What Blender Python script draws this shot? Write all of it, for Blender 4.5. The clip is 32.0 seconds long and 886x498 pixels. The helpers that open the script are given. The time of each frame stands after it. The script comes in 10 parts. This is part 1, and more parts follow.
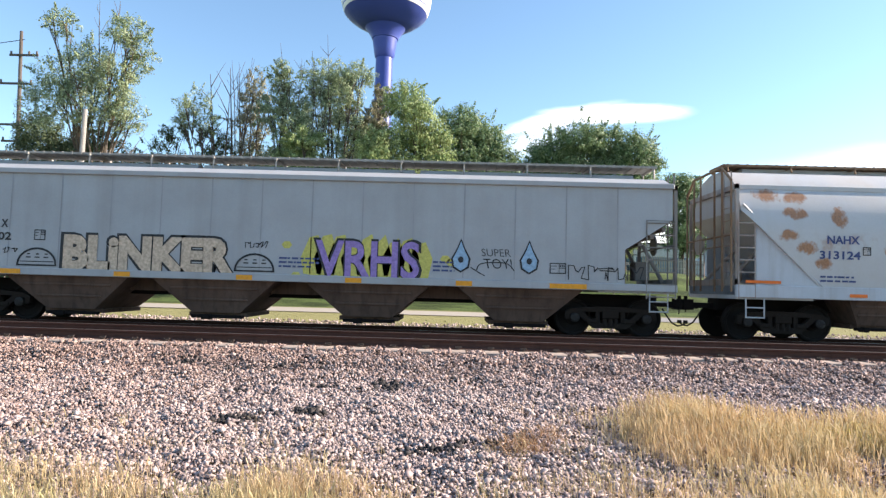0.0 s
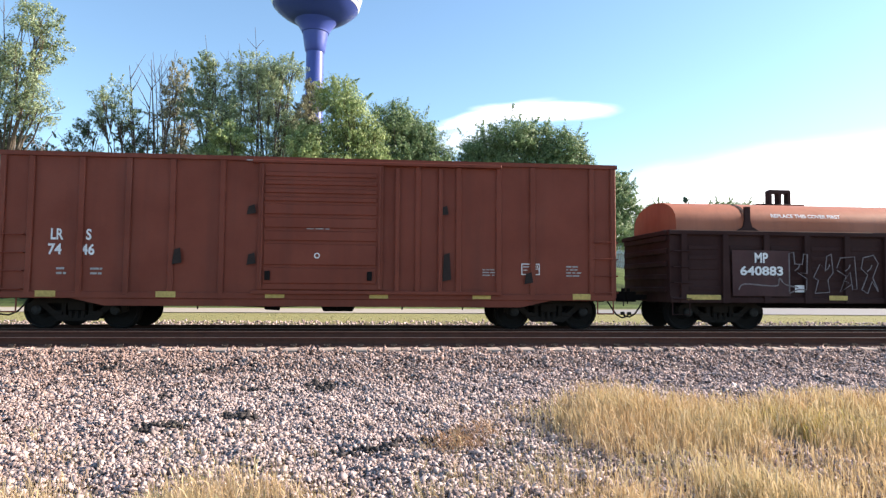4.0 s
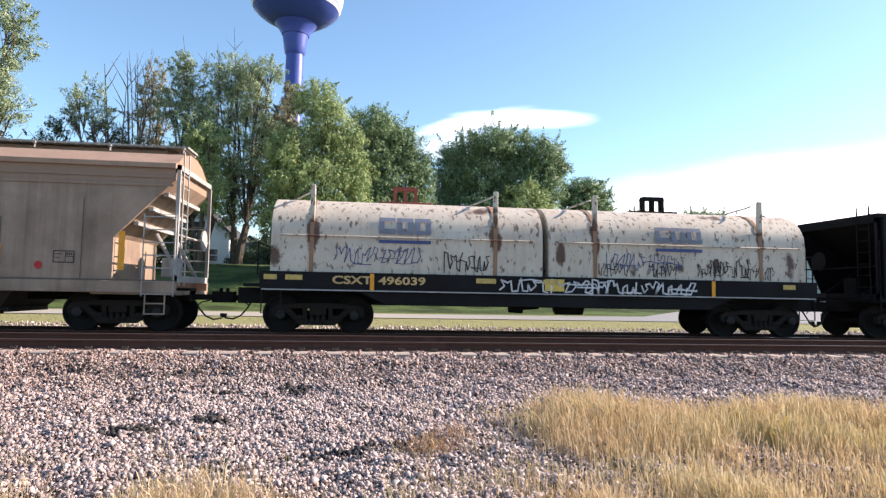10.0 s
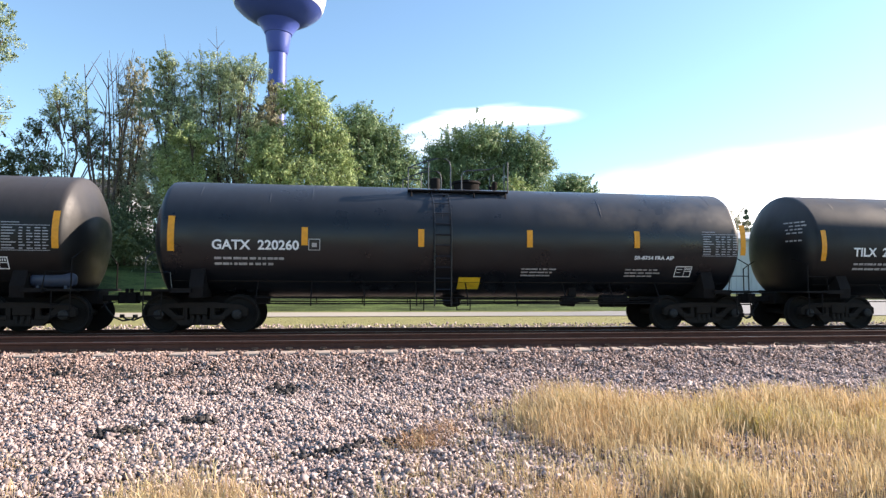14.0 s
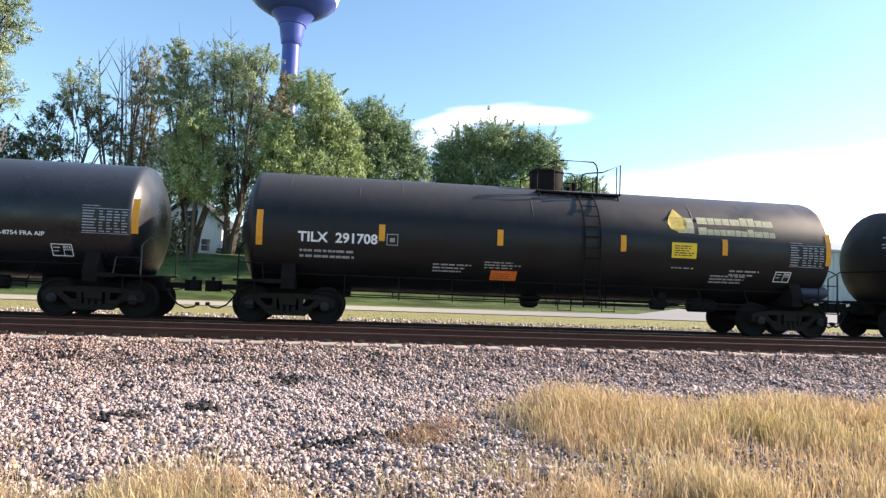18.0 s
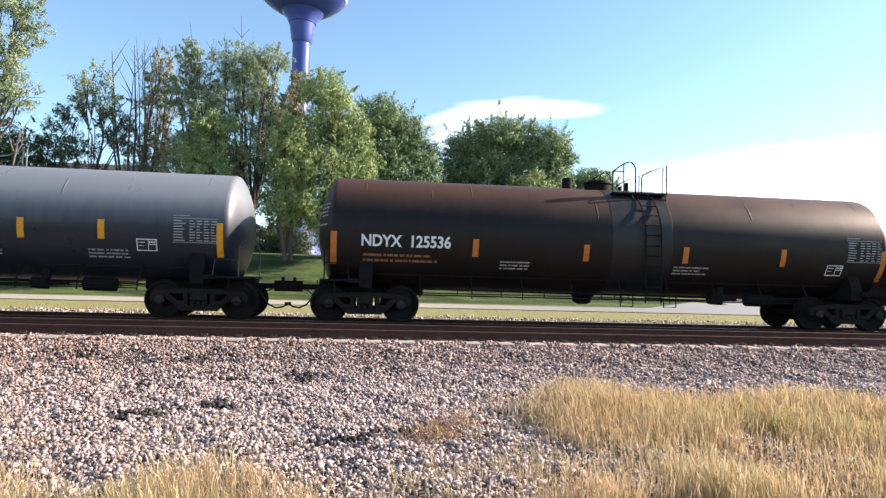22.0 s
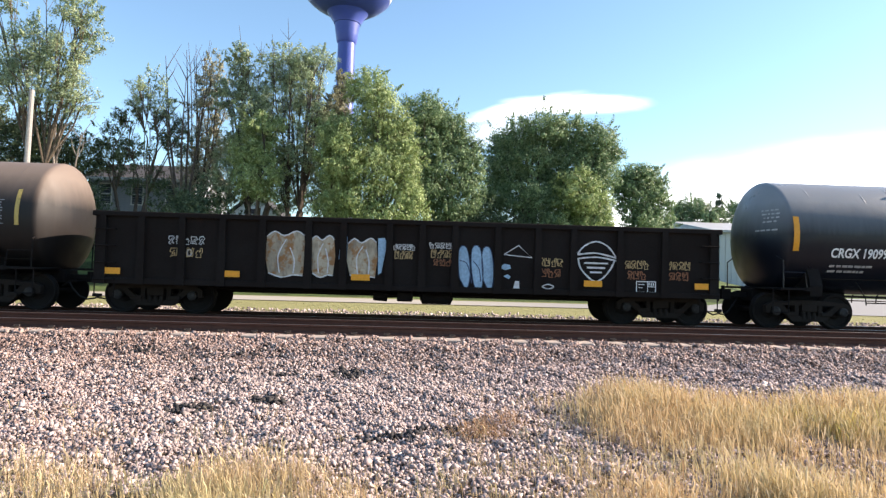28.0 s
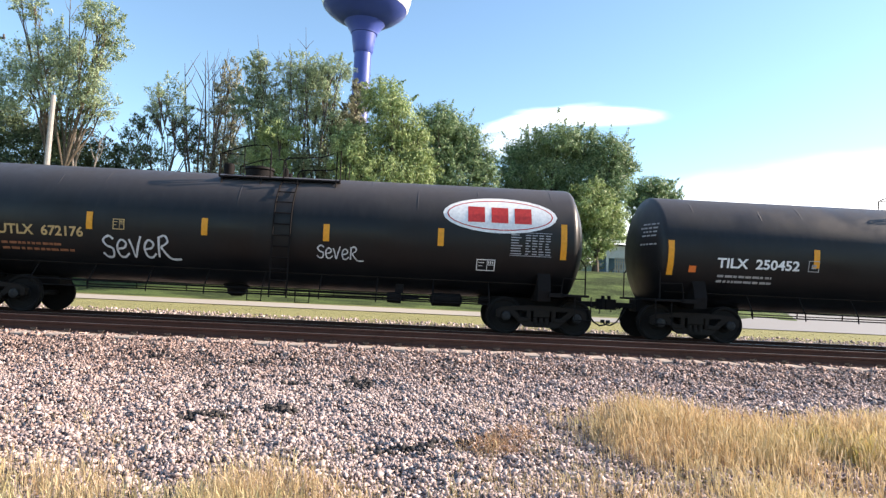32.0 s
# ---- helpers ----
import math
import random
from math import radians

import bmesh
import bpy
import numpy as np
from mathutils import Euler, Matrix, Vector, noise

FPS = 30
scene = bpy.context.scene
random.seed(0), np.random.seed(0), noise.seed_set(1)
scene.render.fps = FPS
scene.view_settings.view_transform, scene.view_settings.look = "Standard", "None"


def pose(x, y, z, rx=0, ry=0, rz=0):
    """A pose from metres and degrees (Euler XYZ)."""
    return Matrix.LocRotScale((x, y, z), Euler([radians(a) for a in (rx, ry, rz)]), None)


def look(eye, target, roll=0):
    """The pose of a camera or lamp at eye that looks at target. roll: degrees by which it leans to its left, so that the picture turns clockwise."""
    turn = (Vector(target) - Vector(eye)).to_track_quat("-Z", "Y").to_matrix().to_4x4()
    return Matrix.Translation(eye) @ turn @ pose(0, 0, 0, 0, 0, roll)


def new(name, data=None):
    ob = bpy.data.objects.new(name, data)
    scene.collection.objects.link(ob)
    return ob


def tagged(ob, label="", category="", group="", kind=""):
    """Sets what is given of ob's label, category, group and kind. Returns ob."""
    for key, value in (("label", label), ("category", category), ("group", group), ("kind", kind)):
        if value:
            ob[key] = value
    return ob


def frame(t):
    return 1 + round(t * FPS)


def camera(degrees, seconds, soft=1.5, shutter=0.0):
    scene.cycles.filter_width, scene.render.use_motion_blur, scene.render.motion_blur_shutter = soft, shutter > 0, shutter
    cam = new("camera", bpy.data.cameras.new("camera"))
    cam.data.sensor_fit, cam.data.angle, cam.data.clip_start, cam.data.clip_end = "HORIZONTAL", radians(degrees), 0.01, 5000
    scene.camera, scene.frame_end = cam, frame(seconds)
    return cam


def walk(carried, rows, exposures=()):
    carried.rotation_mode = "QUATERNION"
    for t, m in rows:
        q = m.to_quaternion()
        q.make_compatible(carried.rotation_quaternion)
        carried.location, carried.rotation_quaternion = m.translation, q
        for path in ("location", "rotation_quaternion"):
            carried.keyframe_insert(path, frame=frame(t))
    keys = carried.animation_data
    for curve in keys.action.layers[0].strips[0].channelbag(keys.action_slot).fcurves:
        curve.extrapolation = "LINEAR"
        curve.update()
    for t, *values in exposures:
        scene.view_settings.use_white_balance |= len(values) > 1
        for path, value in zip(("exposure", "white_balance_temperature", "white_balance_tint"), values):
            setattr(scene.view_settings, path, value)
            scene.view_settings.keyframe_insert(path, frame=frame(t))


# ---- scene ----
cam = camera(71.1, 32.0, 1.35)

# the camera is held by hand: time and pose
PATH = [
    (0.0, pose(1.063, -0.003, 1.132, 93.611, -1.598, 0.777)),
    (0.5, pose(1.045, 0.026, 1.131, 93.545, -2.011, 0.819)),
    (1.0, pose(1.065, 0.040, 1.139, 93.422, -0.760, 0.533)),
    (1.5, pose(1.075, 0.033, 1.142, 92.947, 0.277, -2.538)),
    (2.0, pose(1.073, 0.030, 1.147, 92.671, -0.356, -2.883)),
    (2.5, pose(1.079, 0.026, 1.139, 92.977, 0.536, -2.788)),
    (3.0, pose(1.079, 0.032, 1.136, 92.051, 0.256, -3.420)),
    (3.5, pose(1.086, 0.032, 1.140, 94.184, 0.044, -4.636)),
    (4.0, pose(1.086, 0.045, 1.142, 93.377, -0.441, -5.144)),
    (4.5, pose(1.084, 0.048, 1.137, 93.325, 0.143, -3.744)),
    (6.5, pose(1.088, 0.048, 1.124, 93.654, -0.541, -2.314)),
    (7.0, pose(1.087, 0.056, 1.126, 93.201, -1.310, -2.721)),
    (7.5, pose(1.088, 0.061, 1.121, 93.052, -0.860, -3.289)),
    (8.0, pose(1.089, 0.064, 1.120, 92.797, -1.475, -3.958)),
    (8.5, pose(1.091, 0.061, 1.130, 92.957, -1.392, -4.865)),
    (9.0, pose(1.088, 0.052, 1.129, 93.491, -1.411, -5.717)),
    (9.5, pose(1.105, 0.041, 1.123, 93.790, -1.345, -6.518)),
    (10.0, pose(1.112, 0.033, 1.125, 93.918, -1.065, -7.206)),
    (10.5, pose(1.109, 0.023, 1.119, 94.103, -1.152, -7.636)),
    (11.0, pose(1.107, 0.008, 1.117, 94.231, -1.267, -7.757)),
    (11.5, pose(1.106, 0.001, 1.113, 94.254, -1.269, -7.811)),
    (12.0, pose(1.109, 0.000, 1.119, 94.027, -1.311, -7.536)),
    (12.5, pose(1.109, 0.012, 1.119, 93.939, -1.304, -7.719)),
    (13.0, pose(1.101, 0.024, 1.117, 93.847, -1.319, -8.055)),
    (13.5, pose(1.104, 0.020, 1.122, 93.850, -0.852, -8.425)),
    (14.0, pose(1.110, 0.006, 1.111, 93.732, -0.177, -8.368)),
    (14.5, pose(1.116, 0.005, 1.112, 93.392, -0.255, -8.948)),
    (16.5, pose(1.107, 0.004, 1.105, 93.555, -0.758, -7.414)),
    (17.0, pose(1.098, 0.010, 1.109, 93.561, -0.877, -8.081)),
    (17.5, pose(1.096, 0.018, 1.106, 93.453, -1.095, -8.114)),
    (18.0, pose(1.088, 0.036, 1.092, 93.449, -2.153, -7.914)),
    (18.5, pose(1.089, 0.020, 1.097, 93.353, -1.709, -7.823)),
    (19.0, pose(1.086, 0.015, 1.106, 93.250, -1.989, -7.024)),
    (19.5, pose(1.095, 0.009, 1.109, 93.143, -1.974, -6.990)),
    (20.0, pose(1.096, 0.010, 1.106, 93.017, -1.730, -6.788)),
    (20.5, pose(1.100, 0.009, 1.109, 92.773, -1.607, -6.618)),
    (21.0, pose(1.103, 0.011, 1.113, 92.577, -1.567, -6.532)),
    (21.5, pose(1.100, 0.013, 1.114, 92.589, -1.825, -6.636)),
    (22.0, pose(1.105, 0.010, 1.112, 92.979, -1.555, -6.719)),
    (22.5, pose(1.104, 0.016, 1.112, 92.964, -1.538, -6.931)),
    (23.0, pose(1.099, 0.032, 1.108, 92.977, -1.314, -7.014)),
    (23.5, pose(1.100, 0.026, 1.112, 92.902, -1.211, -6.986)),
    (24.0, pose(1.100, 0.026, 1.115, 92.811, -1.274, -7.017)),
    (24.5, pose(1.112, 0.021, 1.112, 92.653, -1.362, -6.779)),
    (25.0, pose(1.110, 0.026, 1.114, 92.388, -1.014, -6.753)),
    (25.5, pose(1.103, 0.029, 1.114, 92.195, -0.757, -6.615)),
    (26.0, pose(1.098, 0.041, 1.121, 94.222, -0.817, -6.365)),
    (26.5, pose(1.108, 0.038, 1.117, 94.565, -0.920, -5.090)),
    (28.5, pose(1.083, 0.033, 1.114, 92.271, -1.585, -1.969)),
    (29.0, pose(1.081, 0.026, 1.109, 92.352, -1.429, -1.054)),
    (29.5, pose(1.070, 0.025, 1.113, 92.357, -1.624, -0.052)),
    (30.0, pose(1.073, 0.021, 1.115, 92.387, -1.855, 0.816)),
    (30.5, pose(1.083, 0.027, 1.127, 92.121, -0.837, -1.100)),
    (31.0, pose(1.079, 0.034, 1.141, 92.357, -2.079, -5.202)),
    (31.5, pose(1.058, 0.036, 1.163, 93.851, -2.319, -3.769)),
    (32.0, pose(1.054, 0.019, 1.149, 93.474, -2.691, -1.630)),
]
walk(cam, PATH, [(0.0, 1.38, 6900, 16), (1.0, 1.37, 6800, 16), (2.0, 1.31, 6700, 16), (3.0, 1.31, 6700, 16), (4.0, 1.38, 6900, 16), (6.5, 1.49, 7050, 16), (9.0, 1.50, 6950, 16), (10.0, 1.28, 6750, 18), (11.0, 1.14, 6550, 20), (12.0, 1.31, 6750, 18), (13.0, 1.40, 6900, 16), (17.0, 1.40, 6950, 16), (23.0, 1.38, 7000, 16), (26.0, 1.37, 6900, 16), (29.0, 1.45, 7050, 16), (31.0, 1.47, 7050, 16), (32.0, 1.43, 7000, 16)])

# world: a clear late-afternoon sky with one long cloud and a bright bank low down on the sun's side
SUN_AZ, SUN_EL = 6.5, 27.0          # degrees from +x towards +y, and above the horizon
sun_dir = Vector((math.cos(radians(SUN_EL)) * math.cos(radians(SUN_AZ)),
                  math.cos(radians(SUN_EL)) * math.sin(radians(SUN_AZ)), math.sin(radians(SUN_EL))))


def build_world():
    world = bpy.data.worlds.new("sky")
    scene.world = world
    world.use_nodes = True
    nt = world.node_tree
    nt.nodes.clear()
    n = nt.nodes.new
    ln = nt.links.new
    out = n("ShaderNodeOutputWorld")
    bg = n("ShaderNodeBackground")
    sky = n("ShaderNodeTexSky")
    sky.sky_type = "NISHITA"
    sky.sun_disc = False
    sky.sun_elevation = radians(SUN_EL)
    sky.sun_rotation = radians(90 - SUN_AZ)
    sky.air_density, sky.dust_density, sky.ozone_density = 1.0, 0.25, 2.2
    tc = n("ShaderNodeTexCoord")
    sep = n("ShaderNodeSeparateXYZ")
    ln(tc.outputs["Generated"], sep.inputs[0])

    def math_node(op, a, b=None, c=None):
        m = n("ShaderNodeMath")
        m.operation = op
        for i, v in enumerate((a, b, c)):
            if v is None:
                continue
            if hasattr(v, "links"):
                ln(v, m.inputs[i])
            else:
                m.inputs[i].default_value = v
        return m.outputs[0]
    # azimuth (to the right of +y) and elevation, in degrees
    az = math_node("MULTIPLY", math_node("ARCTAN2", sep.outputs[0], sep.outputs[1]), 57.2958)
    el = math_node("MULTIPLY", math_node("ARCSINE", sep.outputs[2]), 57.2958)
    noi = n("ShaderNodeTexNoise")
    noi.inputs["Scale"].default_value = 7.0
    noi.inputs["Detail"].default_value = 8.0
    noi.inputs["Roughness"].default_value = 0.6
    mp = n("ShaderNodeMapping")
    mp.inputs["Scale"].default_value = (1.0, 1.0, 4.0)
    ln(tc.outputs["Generated"], mp.inputs[0])
    ln(mp.outputs[0], noi.inputs["Vector"])
    wob = math_node("SUBTRACT", noi.outputs["Fac"], 0.5)

    def blob(caz, cel, waz, wel, tilt, ragged, lo, hi):
        da = math_node("SUBTRACT", az, caz)
        de = math_node("SUBTRACT", math_node("SUBTRACT", el, cel), math_node("MULTIPLY", da, tilt))
        q = math_node("ADD", math_node("POWER", math_node("ABSOLUTE", math_node("DIVIDE", da, waz)), 2.0),
                      math_node("POWER", math_node("ABSOLUTE", math_node("DIVIDE", de, wel)), 2.0))
        q = math_node("ADD", q, math_node("MULTIPLY", wob, ragged))
        r = n("ShaderNodeMapRange")
        r.interpolation_type = "SMOOTHSTEP"
        ln(q, r.inputs[0])
        r.inputs[1].default_value, r.inputs[2].default_value = lo, hi
        r.inputs[3].default_value, r.inputs[4].default_value = 1.0, 0.0
        return r.outputs[0]
    c1 = math_node("MULTIPLY", blob(14.4, 15.75, 5.2, 0.74, -0.02, 2.4, -0.8, 2.1), 0.97)
    c2 = math_node("MULTIPLY", blob(9.4, 15.4, 4.8, 0.72, 0.20, 2.8, -0.9, 2.1), 0.85)
    c3 = blob(42.0, 3.0, 30.0, 7.4, 0.02, 0.55, 0.15, 1.7)
    c4 = math_node("MULTIPLY", blob(7.6, 13.6, 4.0, 1.6, 0.14, 2.6, -0.6, 1.6), 0.45)
    m = math_node("MAXIMUM", math_node("MAXIMUM", c1, c2), math_node("MAXIMUM", c3, c4))
    mix = n("ShaderNodeMixRGB")
    ln(math_node("MULTIPLY", m, 0.92), mix.inputs[0])
    tint = n("ShaderNodeMixRGB")
    tint.blend_type = "MULTIPLY"
    tint.inputs[0].default_value = 1.0
    ln(sky.outputs[0], tint.inputs[1])
    tint.inputs[2].default_value = (0.89, 1.045, 1.05, 1)
    ln(tint.outputs[0], mix.inputs[1])
    mix.inputs[2].default_value = (11.5, 11.6, 11.8, 1)
    ln(mix.outputs[0], bg.inputs[0])
    bg.inputs[1].default_value = 0.105
    ln(bg.outputs[0], out.inputs[0])


build_world()
sun_data = bpy.data.lights.new("sun", "SUN")
sun_data.energy = 5.0
sun_data.angle = radians(0.55)
sun_data.color = (1.0, 0.885, 0.755)
sun = new("sun", sun_data)
sun.matrix_world = look(sun_dir * 200, (0, 0, 0))


# how far the train has gone to the left at t seconds, and where the middle of each car stands at the start
TRAVEL = (200.29232, -5.04534, 6.55942, 2.16941, -3.08887)
# its small gains and losses on that, second by second
DRIFT = (-0.083, -0.167, -0.156, -0.195, -0.177, -0.072, -0.136, -0.151, -0.202, -0.343, -0.328, -0.779, -0.58, -0.355, -0.168, -0.408, -0.494, -0.371, -0.061, 0.216, 0.474, 0.683, 0.915, 0.922, 1.14, 1.237, 1.165, 1.018, 0.905, 0.848, 0.469, 0.002, -0.433)


def travelled(t):
    u = (t - 16) / 16
    i = min(31, int(t))
    d = DRIFT[i] + (DRIFT[i + 1] - DRIFT[i]) * (t - i)
    return d + sum(c * (u ** k - (-1.0) ** k) for k, c in enumerate(TRAVEL, 1))


CX = {'hop1': -2.92, 'NAHX': 16.38, 'GPFX': 34.48, 'LRS': 51.52, 'MP640': 68.31, 'WCHX': 85.61, 'TILX709': 102.84, 'ACFX': 119.71, 'CSXT': 136.05, 'RBMN': 152.02, 'TILX732': 168.27, 'GATX260': 185.34, 'TILX719': 202.57, 'GATX257': 220.04, 'TILX706': 237.69, 'UTLX643': 255.34, 'CRGX16': 272.64, 'NDYX': 289.87, 'MP645': 306.91, 'SOU': 324.29, 'SHPX': 341.83, 'IC': 358.71, 'CRGX19': 373.24, 'UTLX6': 387.33, 'UTLX672': 404.14, 'TILX25': 421.75}


# ---- materials ----
def nodes_of(name):
    m = bpy.data.materials.new(name)
    m.use_nodes = True
    nt = m.node_tree
    return m, nt, nt.nodes["Principled BSDF"], nt.nodes.new, nt.links.new


def noise_of(nt, scale, detail=6.0, rough=0.6, stretch=(1, 1, 1), coord="Object", offset=(0, 0, 0)):
    tc = nt.nodes.new("ShaderNodeTexCoord")
    mp = nt.nodes.new("ShaderNodeMapping")
    mp.inputs["Scale"].default_value = stretch
    mp.inputs["Location"].default_value = offset
    no = nt.nodes.new("ShaderNodeTexNoise")
    no.inputs["Scale"].default_value = scale
    no.inputs["Detail"].default_value = detail
    no.inputs["Roughness"].default_value = rough
    nt.links.new(tc.outputs[coord], mp.inputs[0])
    nt.links.new(mp.outputs[0], no.inputs["Vector"])
    return no.outputs["Fac"]


def ramp_of(nt, fac, lo, hi, a=0.0, b=1.0):
    r = nt.nodes.new("ShaderNodeMapRange")
    nt.links.new(fac, r.inputs[0])
    r.inputs[1].default_value, r.inputs[2].default_value = lo, hi
    r.inputs[3].default_value, r.inputs[4].default_value = a, b
    return r.outputs[0]


def mix_of(nt, fac, a, b, mode="MIX"):
    m = nt.nodes.new("ShaderNodeMixRGB")
    m.blend_type = mode
    for i, v in enumerate((fac, a, b)):
        if hasattr(v, "links"):
            nt.links.new(v, m.inputs[i])
        else:
            m.inputs[i].default_value = v if i == 0 else (*v, 1)
    return m.outputs[0]


def bump_of(nt, bsdf, height, strength=0.2, dist=0.02):
    b = nt.nodes.new("ShaderNodeBump")
    b.inputs["Strength"].default_value = strength
    b.inputs["Distance"].default_value = dist
    nt.links.new(height, b.inputs["Height"])
    nt.links.new(b.outputs[0], bsdf.inputs["Normal"])


SEED = [0]


def paint(name, base, rough=0.5, dirt=(0.09, 0.07, 0.055), dirt_amt=0.4, rust_amt=0.0, rust=(0.26, 0.1, 0.035),
          metal=0.0, spec=0.4, streak=(5, 5, 0.35), wear=0.12, rust_scale=1.1, rust_stretch=(1, 1, 1), rust_bands=(), rust_soft=0.1, crown=None, spots=()):
    """Weathered paint: base colour, grime in vertical streaks, blotches, optional rust patches."""
    SEED[0] += 1
    o = (SEED[0] * 3.1, SEED[0] * 1.7, SEED[0] * 0.9)
    m, nt, bs, n, ln = nodes_of(name)
    fine = noise_of(nt, 22, 5, 0.65, offset=o)
    blot = noise_of(nt, 0.9, 6, 0.6, offset=o)
    stre = noise_of(nt, 1.0, 5, 0.6, streak, offset=o)
    c = mix_of(nt, ramp_of(nt, fine, 0.3, 0.75, 0.0, wear), base, tuple(min(1, v * 1.5 + 0.03) for v in base))
    c = mix_of(nt, ramp_of(nt, blot, 0.38, 0.72, 0.0, dirt_amt * 0.7), c, dirt)
    c = mix_of(nt, ramp_of(nt, stre, 0.48, 0.78, 0.0, dirt_amt), c, dirt)
    if rust_amt > 0:
        ru = noise_of(nt, rust_scale, 7, 0.62, rust_stretch, offset=(o[1], o[2], o[0]))
        e = 0.70 - 0.22 * rust_amt
        fa = ramp_of(nt, ru, e, e + rust_soft, 0.0, min(1.0, 0.55 + rust_amt * 0.4))
        if rust_bands:
            # rust keeps to level bands of the side: (height, half width)
            tc = n("ShaderNodeTexCoord")
            sp = n("ShaderNodeSeparateXYZ")
            ln(tc.outputs["Object"], sp.inputs[0])
            tot = None
            for zb, hw in rust_bands:
                d = n("ShaderNodeMath")
                d.operation = "SUBTRACT"
                ln(sp.outputs[2], d.inputs[0])
                d.inputs[1].default_value = zb
                q = n("ShaderNodeMath")
                q.operation = "ABSOLUTE"
                ln(d.outputs[0], q.inputs[0])
                b = ramp_of(nt, q.outputs[0], hw * 0.4, hw, 1.0, 0.0)
                if tot is None:
                    tot = b
                else:
                    a = n("ShaderNodeMath")
                    a.operation = "MAXIMUM"
                    ln(tot, a.inputs[0])
                    ln(b, a.inputs[1])
                    tot = a.outputs[0]
            a = n("ShaderNodeMath")
            a.operation = "MULTIPLY"
            ln(fa, a.inputs[0])
            ln(tot, a.inputs[1])
            fa = a.outputs[0]
        c = mix_of(nt, fa, c, mix_of(nt, fine, tuple(v * 0.55 for v in rust), rust))
    if spots:
        # patches where the paint has gone: (x, z, half width, half height) on the side, ragged at the rim
        tc = n("ShaderNodeTexCoord")
        sp = n("ShaderNodeSeparateXYZ")
        ln(tc.outputs["Object"], sp.inputs[0])
        rag = noise_of(nt, 3.2, 6, 0.68, (1, 1, 0.7), offset=(o[2], o[0], o[1]))

        def calc(op, a, b):
            q = n("ShaderNodeMath")
            q.operation = op
            for i, v in enumerate((a, b)):
                if hasattr(v, "links"):
                    ln(v, q.inputs[i])
                else:
                    q.inputs[i].default_value = v
            return q.outputs[0]
        tot = None
        for cx, cz, rx, rz in spots:
            dx = calc("DIVIDE", calc("SUBTRACT", sp.outputs[0], cx), rx)
            dz = calc("DIVIDE", calc("SUBTRACT", sp.outputs[2], cz), rz)
            q = calc("ADD", calc("MULTIPLY", dx, dx), calc("MULTIPLY", dz, dz))
            tot = q if tot is None else calc("MINIMUM", tot, q)
        tot = calc("ADD", tot, calc("MULTIPLY", calc("SUBTRACT", rag, 0.5), 5.5))
        c = mix_of(nt, ramp_of(nt, tot, 0.25, 1.15, 0.92, 0.0), c, mix_of(nt, ramp_of(nt, fine, 0.35, 0.65), tuple(v * 0.6 for v in rust), rust))
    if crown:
        # settled dust and, on tanks, the lit upper side painted in: (height where it begins, height where it is full,
        # colour)
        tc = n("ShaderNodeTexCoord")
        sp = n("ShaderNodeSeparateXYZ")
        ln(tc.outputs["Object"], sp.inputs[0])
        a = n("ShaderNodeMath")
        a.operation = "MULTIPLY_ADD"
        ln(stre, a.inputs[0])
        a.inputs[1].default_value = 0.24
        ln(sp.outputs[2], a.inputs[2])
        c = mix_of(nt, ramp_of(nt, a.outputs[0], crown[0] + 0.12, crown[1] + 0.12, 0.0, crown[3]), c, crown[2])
    ln(c, bs.inputs["Base Color"])
    ln(ramp_of(nt, blot, 0.3, 0.7, max(0.05, rough - 0.12), min(1, rough + 0.18)), bs.inputs["Roughness"])
    bs.inputs["Metallic"].default_value = metal
    bs.inputs["Specular IOR Level"].default_value = spec
    bump_of(nt, bs, fine, 0.12, 0.01)
    return m


def plain(name, base, rough=0.6, metal=0.0, var=0.25, scale=14.0, spec=0.35):
    """A single surface with a little grain."""
    SEED[0] += 1
    m, nt, bs, n, ln = nodes_of(name)
    f = noise_of(nt, scale, 6, 0.6, offset=(SEED[0], 0, 0))
    g = noise_of(nt, scale * 0.12, 4, 0.6, offset=(0, SEED[0], 0))
    c = mix_of(nt, ramp_of(nt, f, 0.3, 0.7), tuple(v * (1 - var) for v in base), tuple(min(1, v * (1 + var)) for v in base))
    c = mix_of(nt, ramp_of(nt, g, 0.4, 0.7, 0, var), c, tuple(v * 0.6 for v in base))
    ln(c, bs.inputs["Base Color"])
    bs.inputs["Roughness"].default_value = rough
    bs.inputs["Metallic"].default_value = metal
    bs.inputs["Specular IOR Level"].default_value = spec
    bump_of(nt, bs, f, 0.15, 0.01)
    return m


